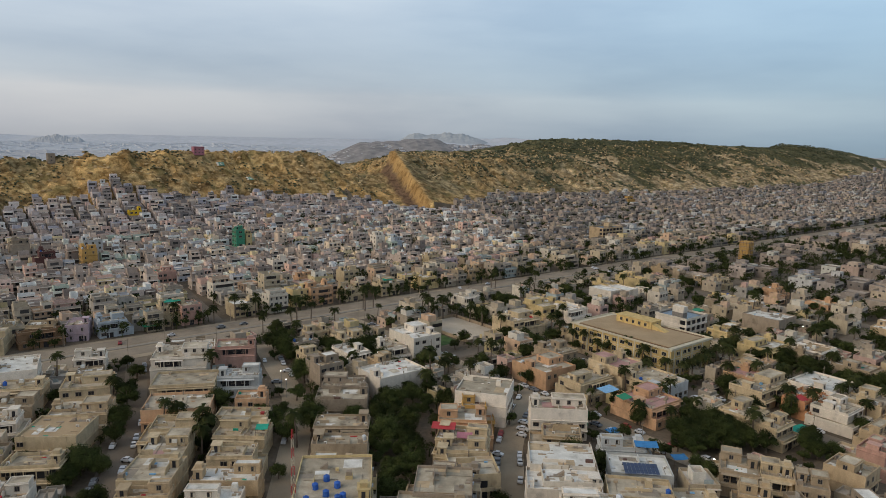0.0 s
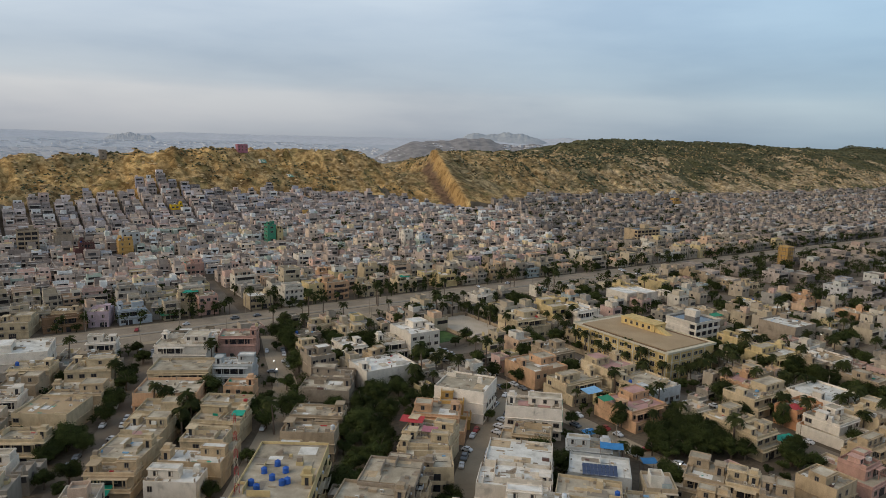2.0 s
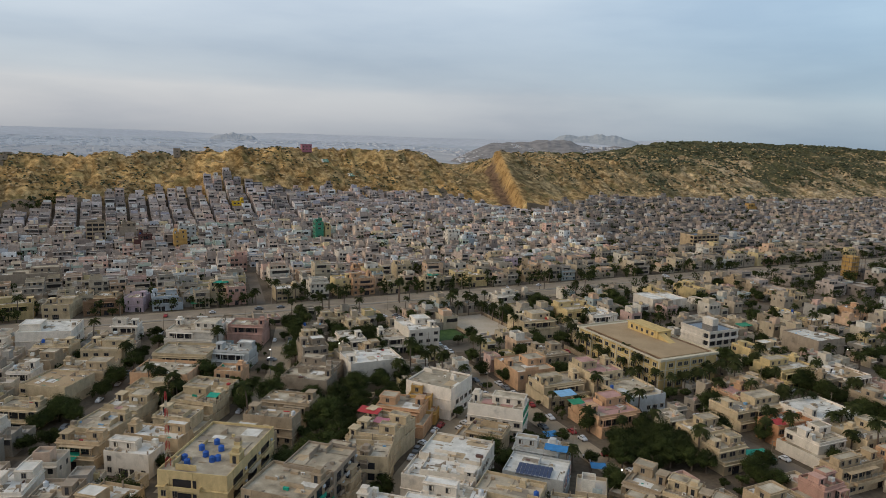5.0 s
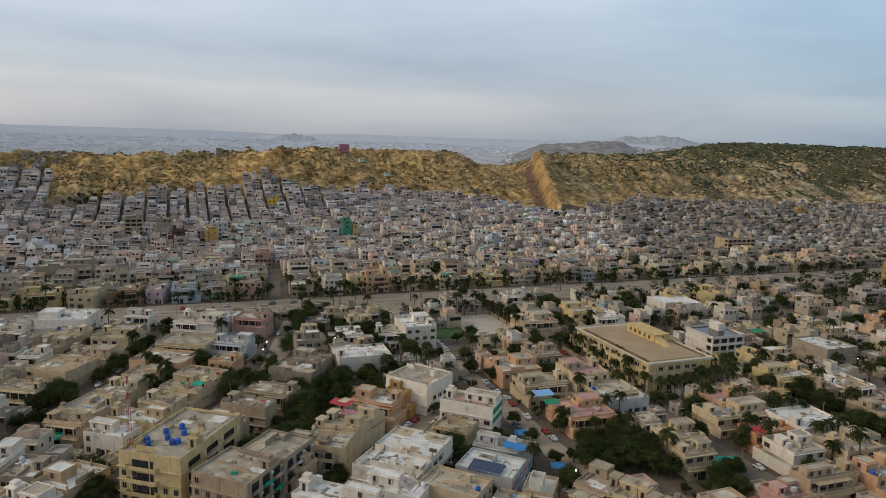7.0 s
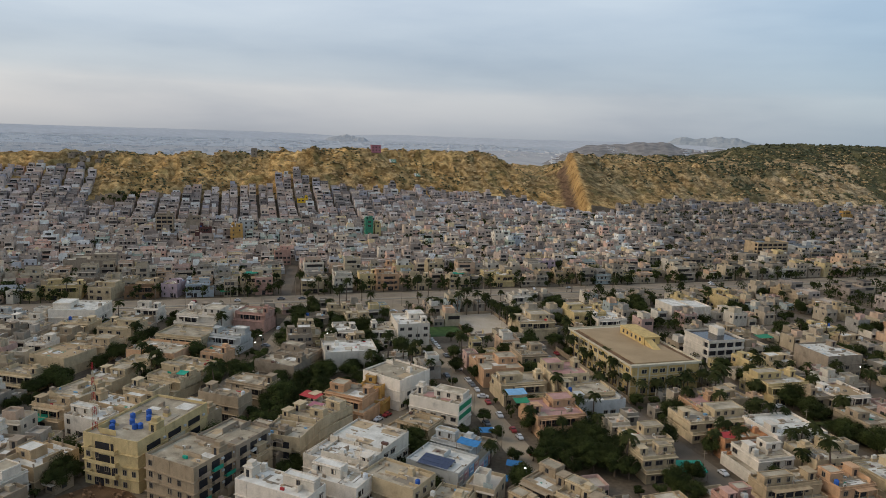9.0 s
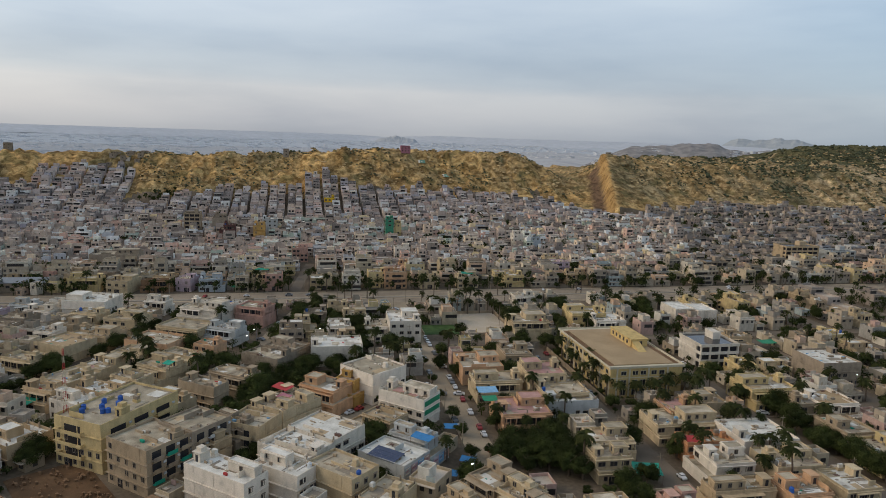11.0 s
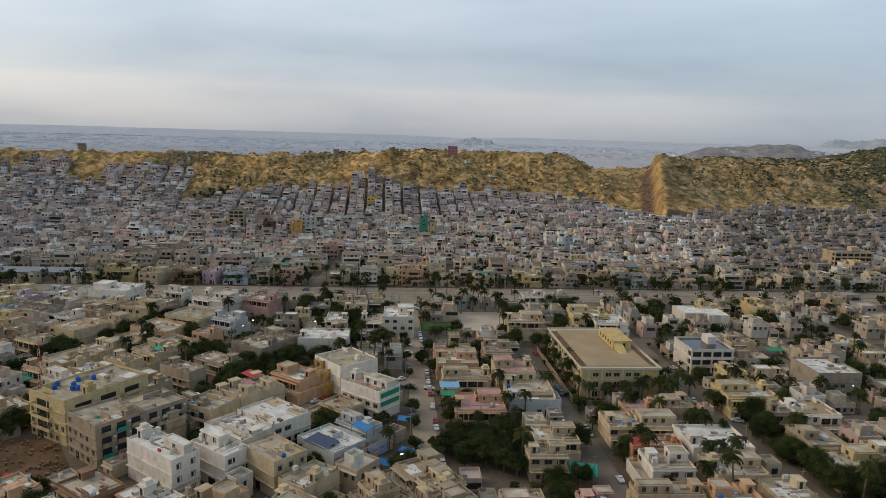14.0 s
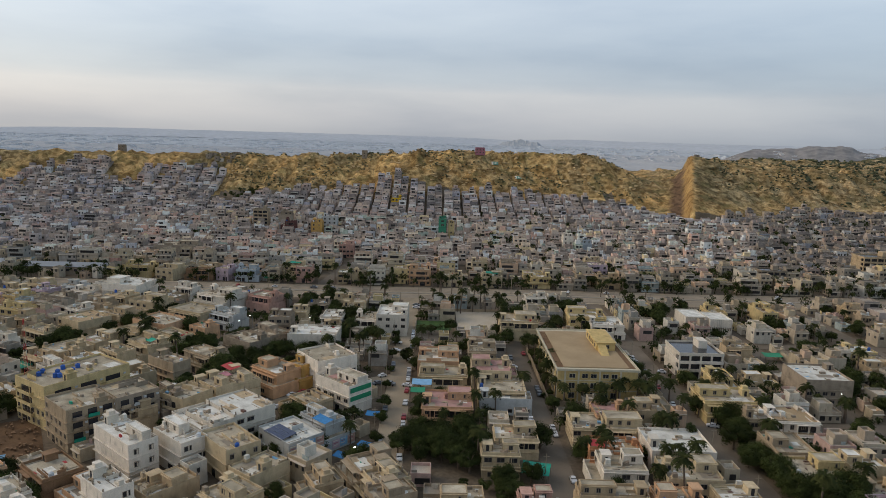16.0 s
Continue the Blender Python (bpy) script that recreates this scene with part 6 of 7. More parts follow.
TREES = [(trunk_mesh(i, r, h), crown_mesh(i, r, h, cl, 560, 0.17), r, h) for i, (r, h, cl) in enumerate(((3.4, 7.0, 15), (4.2, 8.5, 20), (2.6, 6.0, 10), (5.0, 9.0, 26), (3.2, 8.2, 14)))]
PALMS = [palm_meshes(60 + i, h) for i, h in enumerate((6.5, 8.0, 9.5, 7.2))]
TREE_SPOTS = []


def tree(x, y, kind=None, scale=1.0, rng=random):
    k = rng.randrange(5) if kind is None else kind
    x, y = clear_of_houses(x, y)
    z = float(ground_z(*uv(x, y)))
    m = pose(x, y, z, 0, 0, rng.uniform(0, 360)) @ Matrix.Scale(scale * 1.12, 4)
    ob = thing("tree", m, ("broad dark green street tree with a dense crown", "large spreading dark green tree between the houses", "small bushy green tree", "very large dense dark tree", "tall narrow leafy tree")[k], "tree")
    part("trunk", TREES[k][0], None, ob)
    part("crown", TREES[k][1], None, ob)
    TREE_SPOTS.append((x, y))
    return ob


def palm(x, y, kind=None, scale=1.0, rng=random):
    k = rng.randrange(4) if kind is None else kind
    x, y = clear_of_houses(x, y)
    z = float(ground_z(*uv(x, y)))
    ob = thing("palm_tree", pose(x, y, z, 0, 0, rng.uniform(0, 360)) @ Matrix.Scale(scale * 1.35, 4), "palm tree with a slim trunk and drooping fronds", "palm tree")
    part("trunk", PALMS[k][0], None, ob)
    part("crown", PALMS[k][1], None, ob)
    TREE_SPOTS.append((x, y))
    return ob


trng = random.Random(77)
# shade trees along the western streets and in the park strip
for spot in ((-118, 260), (-126, 270), (-108, 229), (-112, 240), (-103, 213), (-99, 201), (-105, 189), (-103, 179), (-98, 184), (-73, 208), (-71, 196), (-78, 226), (-53, 214), (-47, 205), (-53, 223), (-51, 239), (-41, 213), (-43, 226),
             (-74, 299), (-64, 293), (-58, 299), (-52, 304), (-41, 306), (-29, 292), (-24, 286), (-40, 272), (-52, 258), (-66, 288), (-56, 286), (-49, 297), (-45, 290), (-99, 181), (-86, 162), (-60, 223), (-45, 138)):
    tree(*spot, scale=trng.uniform(0.7, 1.05), rng=trng)
for spot in ((-19, 238), (-14, 228), (-9, 239), (-3, 245), (-17, 213), (-10, 209), (-5, 228), (-16, 196), (-11, 196), (-7, 190), (-12, 178), (-7, 182), (-19, 222), (-14, 218), (-9, 218), (-16, 204), (-13, 186), (-7, 202), (-12, 247), (-4, 252), (-15, 230), (-20, 230), (-20, 208), (-19, 200), (-4, 236), (-8, 195), (-10, 171), (-6, 171), (-12, 165), (-11, 203), (-18, 190)):
    tree(*spot, kind=trng.choice((0, 1, 3, 4)), scale=trng.uniform(0.65, 1.0), rng=trng)
for spot in ((80, 204), (84, 210), (90, 207), (94, 217), (84, 214), (91, 217), (78, 212), (88, 209), (96, 208)):
    tree(*spot, kind=trng.choice((0, 1, 3)), scale=trng.uniform(0.7, 0.95), rng=trng)
# the grove at the street corner, and the dark trees along the eastern street
for spot in ((77, 209), (83, 207), (87, 213), (92, 211), (97, 213), (97, 220), (88, 200), (79, 200), (81, 217), (88, 221), (85, 204), (93, 204), (75, 203), (99, 204)):
    tree(*spot, kind=trng.choice((0, 1, 4, 2)), scale=trng.uniform(0.65, 0.95), rng=trng)
for spot in ((146, 293), (150, 298), (143, 296), (151, 285), (156, 281), (160, 279), (157, 272), (165, 267), (169, 262), (173, 258), (177, 254), (181, 252), (185, 250), (189, 256), (193, 257), (164, 262)):
    tree(*spot, kind=trng.choice((0, 1, 3)), scale=trng.uniform(0.6, 0.95), rng=trng)
for spot in ((18, 281), (25, 266), (116, 203), (77, 184), (67, 155), (74, 157), (-37, 134), (-35, 130), (-45, 142), (-22, 201), (-23, 209), (117, 200), (135, 309), (15, 161), (40, 320), (36, 326), (44, 315), (-15, 268)):
    tree(*spot, scale=trng.uniform(0.6, 0.9), rng=trng)
for spot in ((38, 384), (36, 379), (41, 380)):
    tree(*spot, kind=3, scale=0.9, rng=trng)
# palms round the court, along the school and in the villa gardens
for spot in ((9, 360), (16, 352), (22, 345), (28, 337), (34, 331), (3, 367), (56, 334), (60, 326), (64, 318), (68, 310), (72, 303), (77, 296), (81, 290), (86, 283), (90, 278), (99, 268), (104, 272), (109, 277), (114, 281), (119, 286), (124, 291), (118, 296), (127, 297),
             (129, 237), (138, 279), (146, 253), (154, 244), (155, 230), (158, 301), (166, 281), (-9, 347), (-3, 353), (2, 358), (-15, 340), (-20, 342), (-75, 341), (-73, 345), (-85, 324), (74, 228), (75, 234), (-83, 211), (-87, 206), (-78, 286), (-76, 314), (-67, 352), (-41, 372), (-6, 346), (-144, 251), (-116, 233), (22, 280), (137, 262)):
    palm(*spot, scale=trng.uniform(0.8, 1.05), rng=trng)
# trees and palms along the eastern streets and gardens
for spot in ((116, 202), (121, 199), (148, 298), (156, 283), (188, 384), (169, 265), (107, 218), (103, 204), (110, 232), (150, 300), (98, 262), (76, 188), (140, 222), (172, 258), (120, 210), (189, 290), (187, 315)):
    tree(*spot, kind=trng.choice((0, 1, 4)), scale=trng.uniform(0.6, 0.95), rng=trng)
for spot in ((144, 244), (153, 232), (137, 261), (127, 234), (166, 277), (168, 320), (102, 211), (154, 236), (130, 234), (180, 325), (139, 316), (199, 321)):
    palm(*spot, scale=trng.uniform(0.8, 1.05), rng=trng)
# small trees under the school's walls
for k in range(9):
    if k % 2:
        palm(*xy(240.8, 156 + k * 5.6), scale=trng.uniform(0.7, 0.9), rng=trng)
    else:
        tree(*xy(240.8, 156 + k * 5.6), kind=trng.choice((2, 4)), scale=trng.uniform(0.45, 0.65), rng=trng)
for k in range(5):
    if k in (1, 3):
        palm(*xy(246 + k * 6, 149.2), scale=trng.uniform(0.7, 0.95), rng=trng)
    else:
        tree(*xy(246 + k * 6, 149.2), kind=2, scale=trng.uniform(0.4, 0.6), rng=trng)
# big street and garden trees of the western and eastern blocks
for spot in ((168, 273), (162, 268), (178, 253), (184, 254), (143, 301), (184, 282), (189, 289), (162, 345), (169, 337), (171, 354), (166, 272), (165, 282), (174, 262), (86, 224), (166, 396), (155, 403), (194, 418), (179, 361),
             (-117, 258), (-116, 242), (-110, 229), (-146, 245), (-134, 232), (-102, 175), (-94, 181), (-96, 160), (-84, 156), (-91, 159), (-40, 217), (-46, 160), (-55, 218), (-44, 181), (-22, 229), (-6, 191), (-70, 285), (-62, 282), (-55, 288), (-49, 257), (-38, 272), (-27, 279),
             (-101, 172), (-43, 135), (-35, 132), (-49, 136), (-37, 138), (-40, 134), (-58, 243), (-58, 219), (-49, 207), (16, 164), (22, 222), (-46, 131), (196, 268), (200, 276), (192, 246), (200, 300), (206, 322), (188, 240)):
    tree(*spot, kind=trng.choice((0, 1, 2, 4)), scale=trng.uniform(0.5, 0.85), rng=trng)
for v in (112, 128, 141, 160, 176, 196, 214, 233):
    tree(*xy(179.6 + trng.uniform(-0.4, 0.4), v), kind=trng.choice((2, 4)), scale=trng.uniform(0.5, 0.75), rng=trng)
for spot in ((178, 253), (184, 254), (173, 257), (181, 248), (150, 292), (156, 281), (190, 258), (187, 249), (195, 252)):
    tree(*spot, kind=trng.choice((1, 3)), scale=trng.uniform(0.85, 1.05), rng=trng)
for spot in ((107, 196), (112, 199), (119, 196), (110, 192)):
    tree(*spot, kind=2, scale=trng.uniform(0.5, 0.7), rng=trng)
for spot in ((20, 110), (24, 111), (15, 113), (29, 112), (11, 111)):
    tree(*spot, kind=trng.choice((0, 1)), scale=trng.uniform(0.7, 0.9), rng=trng)
for spot in ((112, 287), (108, 277), (124, 284), (175, 346), (181, 321), (71, 299), (85, 279), (93, 272), (62, 310), (-43, 201), (-76, 203), (-71, 203), (-69, 192), (-3, 260), (-4, 248), (-88, 258), (195, 262), (186, 245)):
    palm(*spot, scale=trng.uniform(0.8, 1.05), rng=trng)
# garden trees among the villas
for x, y in YARDS:
    (palm if trng.random() < 0.4 else tree)(x + trng.uniform(-0.5, 0.5), y + trng.uniform(-0.5, 0.5), scale=trng.uniform(0.6, 0.95), rng=trng)


def grove(name, spots, leaves, size, label, seed):
    """Trees too far to tell apart, in one mesh of leaf sprays on short trunks."""
    rng = np.random.RandomState(seed)
    sp = np.array(spots)
    n = len(sp)
    z = ground_z(*uv(sp[:, 0], sp[:, 1]))
    r, h = sp[:, 2], sp[:, 3]
    k = 7
    cx, cy = rng.uniform(-0.65, 0.65, (2, n, k)) * r[None, :, None]
    cz, cr = rng.uniform(0.42, 0.82, (n, k)) * h[:, None], rng.uniform(0.32, 0.62, (n, k)) * r[:, None]
    pick = rng.randint(0, k, (n, leaves))
    take = lambda a: np.take_along_axis(a, pick, 1)
    d = rng.normal(0, 1, (n, leaves, 3)) * np.array([1, 1, 0.8]) + np.array([0, 0, 0.3])
    d /= np.linalg.norm(d, axis=2, keepdims=True)
    nn = d + rng.uniform(-0.6, 0.6, d.shape) + np.array([0, 0, 0.4])
    nn /= np.linalg.norm(nn, axis=2, keepdims=True)
    c = np.stack([sp[:, :1] + take(cx), sp[:, 1:2] + take(cy), z[:, None] + take(cz)], -1) + d * (take(cr) * rng.uniform(0.55, 1.1, (n, leaves)))[..., None]
    a = np.cross(nn, rng.normal(0, 1, d.shape))
    a /= np.linalg.norm(a, axis=2, keepdims=True) + 1e-9
    b = np.cross(nn, a)
    s_ = (size * rng.uniform(0.6, 1.35, (n, leaves)))[..., None]
    quad = np.stack([c + s_ * (a * i + b * 0.7 * j) for i, j in ((-1, -0.6), (0.3, -1), (1, 0.2), (-0.2, 1))], 2).reshape(-1, 3)
    faces = np.arange(len(quad)).reshape(-1, 4).tolist()
    verts = quad.tolist()
    for (x, y, _, hh), zz in zip(spots, z):
        o = len(verts)
        for q, w in ((-0.5, 0.25), (hh * 0.5, 0.15)):
            verts += [(x + w * math.cos(t * math.tau / 5), y + w * math.sin(t * math.tau / 5), zz + q) for t in range(5)]
        faces += [(o + t, o + (t + 1) % 5, o + 5 + (t + 1) % 5, o + 5 + t) for t in range(5)]
    me = bpy.data.meshes.new(name)
    me.from_pydata(verts, [], faces)
    me.materials.append(M["leaf"])
    return tagged(new(name, me), label, "trees", kind="stuff")


# smaller trees and shrubs in every gap of the near blocks
spots = []
for _ in range(5200):
    u, v = trng.uniform(20, 430), trng.uniform(110, 303)
    x, y = xy(u, v)
    r = trng.choice((0.9, 1.2, 1.6, 2.2, 2.6))
    if free(x, y, r, r, GRID, 0.0) and all((x - a) ** 2 + (y - b) ** 2 > 6 for a, b, *_ in spots[-400:]):
        spots.append((x, y, r, r * trng.uniform(1.6, 2.4)))
spots = spots[:620]
# the hedge between the court and the cream hall, and along the lawn
for k in range(34):
    spots.append((*xy(235.8 + trng.uniform(-0.5, 0.5), 237 + k * 1.9), trng.uniform(1.9, 2.5), trng.uniform(4.6, 6.4)))
for k in range(12):
    spots.append((*xy(189 + k * 1.5, 259.5 + trng.uniform(-0.4, 0.4)), trng.uniform(1.2, 1.9), trng.uniform(2.6, 4.2)))
grove("garden_shrubs", spots, 150, 0.26, "dark garden shrubs and small trees between the houses", 6)
for k in range(70):
    u, v = trng.uniform(-60, 700), trng.choice((303.5, 319.5, 335.5, 336.5)) + trng.uniform(-0.8, 0.8)
    if k < 34:
        palm(*xy(u, v), scale=trng.uniform(0.7, 1.0), rng=trng)
spots = []
for _ in range(60):
    u, v = trng.uniform(-200, 800), trng.choice((303, 304, 335, 336.5)) + trng.uniform(-0.8, 0.8)
    spots.append((*xy(u, v), trng.uniform(1.5, 3.2), trng.uniform(4, 7.5)))
for _ in range(340):
    u, v = trng.uniform(-380, 1100), trng.choice((trng.uniform(336, 350), trng.uniform(336, 420), trng.uniform(340, 560)))
    x, y = xy(u, v)
    spots.append((x, y, trng.uniform(2, 4.2), trng.uniform(6, 10.5)))
for _ in range(4200):
    u, v = trng.uniform(292, 1300), trng.uniform(70, 303)
    x, y = xy(u, v)
    if free(x, y, 2, 2, GRID, 0.0):
        spots.append((x, y, trng.uniform(2.2, 4.8), trng.uniform(5, 9)))
for _ in range(330):
    u, v = trng.uniform(-100, 720), 337 + 63 * trng.random() ** 1.5
    spots.append((*xy(u, v), trng.uniform(1.8, 3.6), trng.uniform(5, 9.5)))
for _ in range(150):
    u, v = trng.uniform(300, 1500), trng.choice((298, 301, 303, 336, 338)) + trng.uniform(-2, 2)
    spots.append((*xy(u, v), trng.uniform(2.5, 4.6), trng.uniform(5, 9)))
for _ in range(300):
    u, v = trng.uniform(230, 800), trng.uniform(338, 570)
    spots.append((*xy(u, v), trng.uniform(2.2, 4.6), trng.uniform(6, 11)))
for _ in range(460):
    u, v = trng.uniform(480, 1700), trng.uniform(336, 580)
    spots.append((*xy(u, v), trng.uniform(2.5, 5.0), trng.uniform(6, 10)))
for _ in range(160):
    u, v = trng.uniform(-400, 60), trng.uniform(150, 303)
    x, y = xy(u, v)
    if free(x, y, 2, 2, GRID, 0.0):
        spots.append((x, y, trng.uniform(2, 4.0), trng.uniform(5, 9)))
# the hollow where the bare slope runs down to the houses
for _ in range(16):
    spots.append((*xy(trng.uniform(-18, 14), trng.uniform(612, 634)), trng.uniform(1.8, 3.6), trng.uniform(3.5, 6)))
spots = [p for p in spots if abs(uv(*p[:2])[0] - 131) > 6.5 or not 330 < uv(*p[:2])[1] < 424]
grove("town_trees", spots, 150, 0.46, "dark leafy trees scattered among the town's houses", 5)

# scrub on the hills
rngb = np.random.RandomState(8)
N = 52000
bu, bv = rngb.uniform(-60, 2000, N), rngb.uniform(585, 900, N)
patch = wave(bu, bv * 1.6, 75, 31) + 0.7 * wave(bu, bv, 24, 33)
need = np.where(bu > 520, 0.45 - 0.020 * (ground_z(bu, bv) - 40), 0.1)
need = np.where((bu > 432) & (bu < 500), 2.0, need)
keep = (patch > need) & (bv > 632 - 30 * smooth(520, 620, bu))
bu, bv = bu[keep], bv[keep]
ico = bmesh.new()
bmesh.ops.create_icosphere(ico, subdivisions=1, radius=1.0)
iv = np.array([v.co[:] for v in ico.verts])
it = np.array([[v.index for v in f.verts] for f in ico.faces])
ico.free()
bx, by = xy(bu, bv)
bz = ground_z(bu, bv)
size = rngb.uniform(0.5, 1.0, len(bu)) ** 1.5 * np.where(bu > 600, 2.0, 1.2)
shape = iv[None] * rngb.uniform(0.55, 1.3, (len(bu), len(iv), 1)) * size[:, None, None] * np.array([1.25, 1.25, 0.8])
verts = shape + np.stack([bx, by, bz + size * 0.3], -1)[:, None]
tris = (it[None] + (np.arange(len(bu)) * len(iv))[:, None, None]).reshape(-1, 3)
me = bpy.data.meshes.new("hill_scrub")
me.from_pydata(verts.reshape(-1, 3).tolist(), [], tris.tolist())
me.materials.append(M["bush"])
tagged(new("hill_scrub", me), "olive green scrub bushes scattered over the rocky hillside", "bushes", kind="stuff")

# loose boulders and ledge ends on the slopes
K = 16000
ru, rv = rngb.uniform(-40, 1500, K), rngb.uniform(600, 800, K)
keep = (wave(ru, rv * 2.5, 45, 61) + 0.5 * wave(ru, rv, 15, 63) > 0.0) & ~((ru > 425) & (ru < 495)) & (rv > 640 - 30 * smooth(520, 620, ru))
ru, rv = ru[keep], rv[keep]
rx, ry = xy(ru, rv)
rz = ground_z(ru, rv)
size = rngb.uniform(0.5, 1.7, len(ru))
shape = iv[None] * rngb.uniform(0.5, 1.3, (len(ru), len(iv), 1)) * size[:, None, None] * np.array([1.5, 1.0, 0.7])
c_, s_ = CG, SG
shape = np.stack([shape[..., 0] * c_ - shape[..., 1] * s_, shape[..., 0] * s_ + shape[..., 1] * c_, shape[..., 2]], -1)
verts = shape + np.stack([rx, ry, rz + size * 0.15], -1)[:, None]
tris = (it[None] + (np.arange(len(ru)) * len(iv))[:, None, None]).reshape(-1, 3)
me = bpy.data.meshes.new("hill_rocks")
me.from_pydata(verts.reshape(-1, 3).tolist(), [], tris.tolist())
me.materials.append(M["boulder"])
tagged(new("hill_rocks", me), "ochre boulders and broken ledges on the hillside", "rocks", kind="stuff")

# ---- cars, lamps and small street things ----
def car_meshes(length, width, height, paint_mat):
    bm = bmesh.new()
    prof = [(-0.5, 0.25), (-0.5, 0.52), (-0.44, 0.62), (-0.30, 0.66), (-0.20, 1.0), (0.16, 1.0), (0.30, 0.68), (0.46, 0.60), (0.5, 0.48), (0.5, 0.25)]
    sides = []
    for s in (-1, 1):
        sides.append([bm.verts.new((px * length, s * width / 2 * (0.82 if pz > 0.9 else 1.0), pz * height)) for px, pz in prof])
    n = len(prof)
    for i in range(n):
        f = bm.faces.new((sides[0][i], sides[0][(i + 1) % n], sides[1][(i + 1) % n], sides[1][i]))
    bm.faces.new(sides[0][::-1])
    bm.faces.new(sides[1])
    bmesh.ops.recalc_face_normals(bm, faces=bm.faces)
    body = finish(bm, "body", paint_mat)
    bm = bmesh.new()
    lo, hi = [], []
    for px, py, pz in ((-0.285, 0.47, 0.70), (0.275, 0.47, 0.70), (0.275, -0.47, 0.70), (-0.285, -0.47, 0.70)):
        lo.append(bm.verts.new((px * length * 1.01, py * width * 1.02, pz * height)))
    for px, py, pz in ((-0.215, 0.43, 0.95), (0.185, 0.43, 0.95), (0.185, -0.43, 0.95), (-0.215, -0.43, 0.95)):
        hi.append(bm.verts.new((px * length * 1.03, py * width * 1.03, pz * height)))
    for i in range(4):
        bm.faces.new((lo[i], lo[(i + 1) % 4], hi[(i + 1) % 4], hi[i]))
    bm.faces.new(lo[::-1])
    bm.faces.new(hi)
    bmesh.ops.recalc_face_normals(bm, faces=bm.faces)
    glass = finish(bm, "cabin_glass", M["glass"])
    bm = bmesh.new()
    cyl(bm, 0, 0, -0.11, 0.11, 0.32, 0.32, 12)
    wheel = finish(bm, "wheel", M["tyre"])
    return body, glass, wheel, length, width


CARS = [(car_meshes(4.3, 1.7, 1.42, M["carwhite"]), "white parked saloon car"), (car_meshes(3.5, 1.5, 1.45, M["carwhite"]), "small white parked hatchback"),
        (car_meshes(4.3, 1.7, 1.42, M["cargrey"]), "dark grey parked saloon car"), (car_meshes(3.6, 1.55, 1.5, M["carred"]), "small dark red parked hatchback"), (car_meshes(4.6, 1.8, 1.75, M["cargrey"]), "dark parked four-wheel-drive car")]


def car(x, y, rot, k):
    if clear_of_houses(x, y, 0.9) != (x, y):
        return
    (body, glass, wheel, ln, wd), label = CARS[k]
    th = thing("car", pose(x, y, 0.07 + float(ground_z(*uv(x, y))), 0, 0, rot), label + " at the side of the street", "car", "parked cars")
    part("body", body, None, th)
    part("cabin_glass", glass, None, th)
    for sx in (-0.31, 0.31):
        for sy in (-1, 1):
            part("wheel", wheel, None, th, at=pose(sx * ln, sy * (wd / 2 - 0.08), 0.32, 90))


crng = random.Random(5)


def park(points, off, chance, step=6.0):
    pts = [Vector((*p, 0)) for p in points]
    for a, b in zip(pts, pts[1:]):
        d = (b - a).normalized()
        nrm = Vector((-d.y, d.x, 0))
        n = int((b - a).length / step)
        for i in range(n):
            for s in (-1, 1):
                if crng.random() < chance:
                    p = a + d * (i + 0.5 + crng.uniform(-0.1, 0.1)) * step + nrm * s * off
                    ang = math.degrees(math.atan2(d.y, d.x)) + crng.choice((0, 180)) + crng.uniform(-4, 4)
                    if crng.random() < 0.25:
                        ang += 70
                    car(p.x, p.y, ang, crng.choice((0, 0, 0, 1, 1, 1, 2, 2, 3, 4)))


park(S1, 3.3, 0.62, 5.2)
park(S3, 3.4, 0.28)
park(S4, 3.0, 0.45)
park([xy(184, 100), xy(184, 300)], 3.4, 0.42)
park([xy(234, 70), xy(234, 225)], 3.2, 0.34)
park([xy(289, 110), xy(289, 215)], 3.8, 0.4)
park([xy(10, 311), xy(420, 311)], 2.2, 0.06, 12)
park([xy(10, 328), xy(420, 328)], 2.2, 0.06, 12)


def lamp_post(x, y, h=7.5, lit=True):
    th = thing("street_lamp", pose(x, y, float(ground_z(*uv(x, y)))), "slim steel street lamp with a lit white head" if lit else "slim steel street lamp", "street lamp", "street lamps")
    bm = bmesh.new()
    cyl(bm, 0, 0, -0.3, h, 0.09, 0.05, 7)
    part("pole", bm, M["cargrey"], th)
    bm = bmesh.new()
    limb(bm, (0, 0, h - 0.05), (0, -1.1, h + 0.25), 0.04, 0.035, 6)
    part("arm", bm, M["cargrey"], th)
    bm = bmesh.new()
    box(bm, -0.16, -1.7, h + 0.16, 0.16, -1.05, h + 0.32)
    part("head", bm, M["lamp_glow"] if lit else M["cargrey"], th)


for x, y in ((-59, 250), (-68, 252), (-36, 267), (-55, 241), (78, 184), (-25, 275), (150, 310), (178, 330)):
    lamp_post(x, y)


def utility_pole(x, y, h=9.0):
    bm = bmesh.new()
    cyl(bm, 0, 0, -0.3, h, 0.14, 0.09, 7)
    box(bm, -0.9, -0.05, h - 0.9, 0.9, 0.05, h - 0.78)
    ob = new("utility_pole", finish(bm, "utility_pole", M["grey"]))
    ob.matrix_basis = pose(x, y, float(ground_z(*uv(x, y))), 0, 0, GRID)
    tagged(ob, "grey concrete utility pole with a short cross arm", "utility pole", "utility poles")


for x, y in ((-128, 313), (-12, 406), (61, 445)):
    utility_pole(x, y, 26)
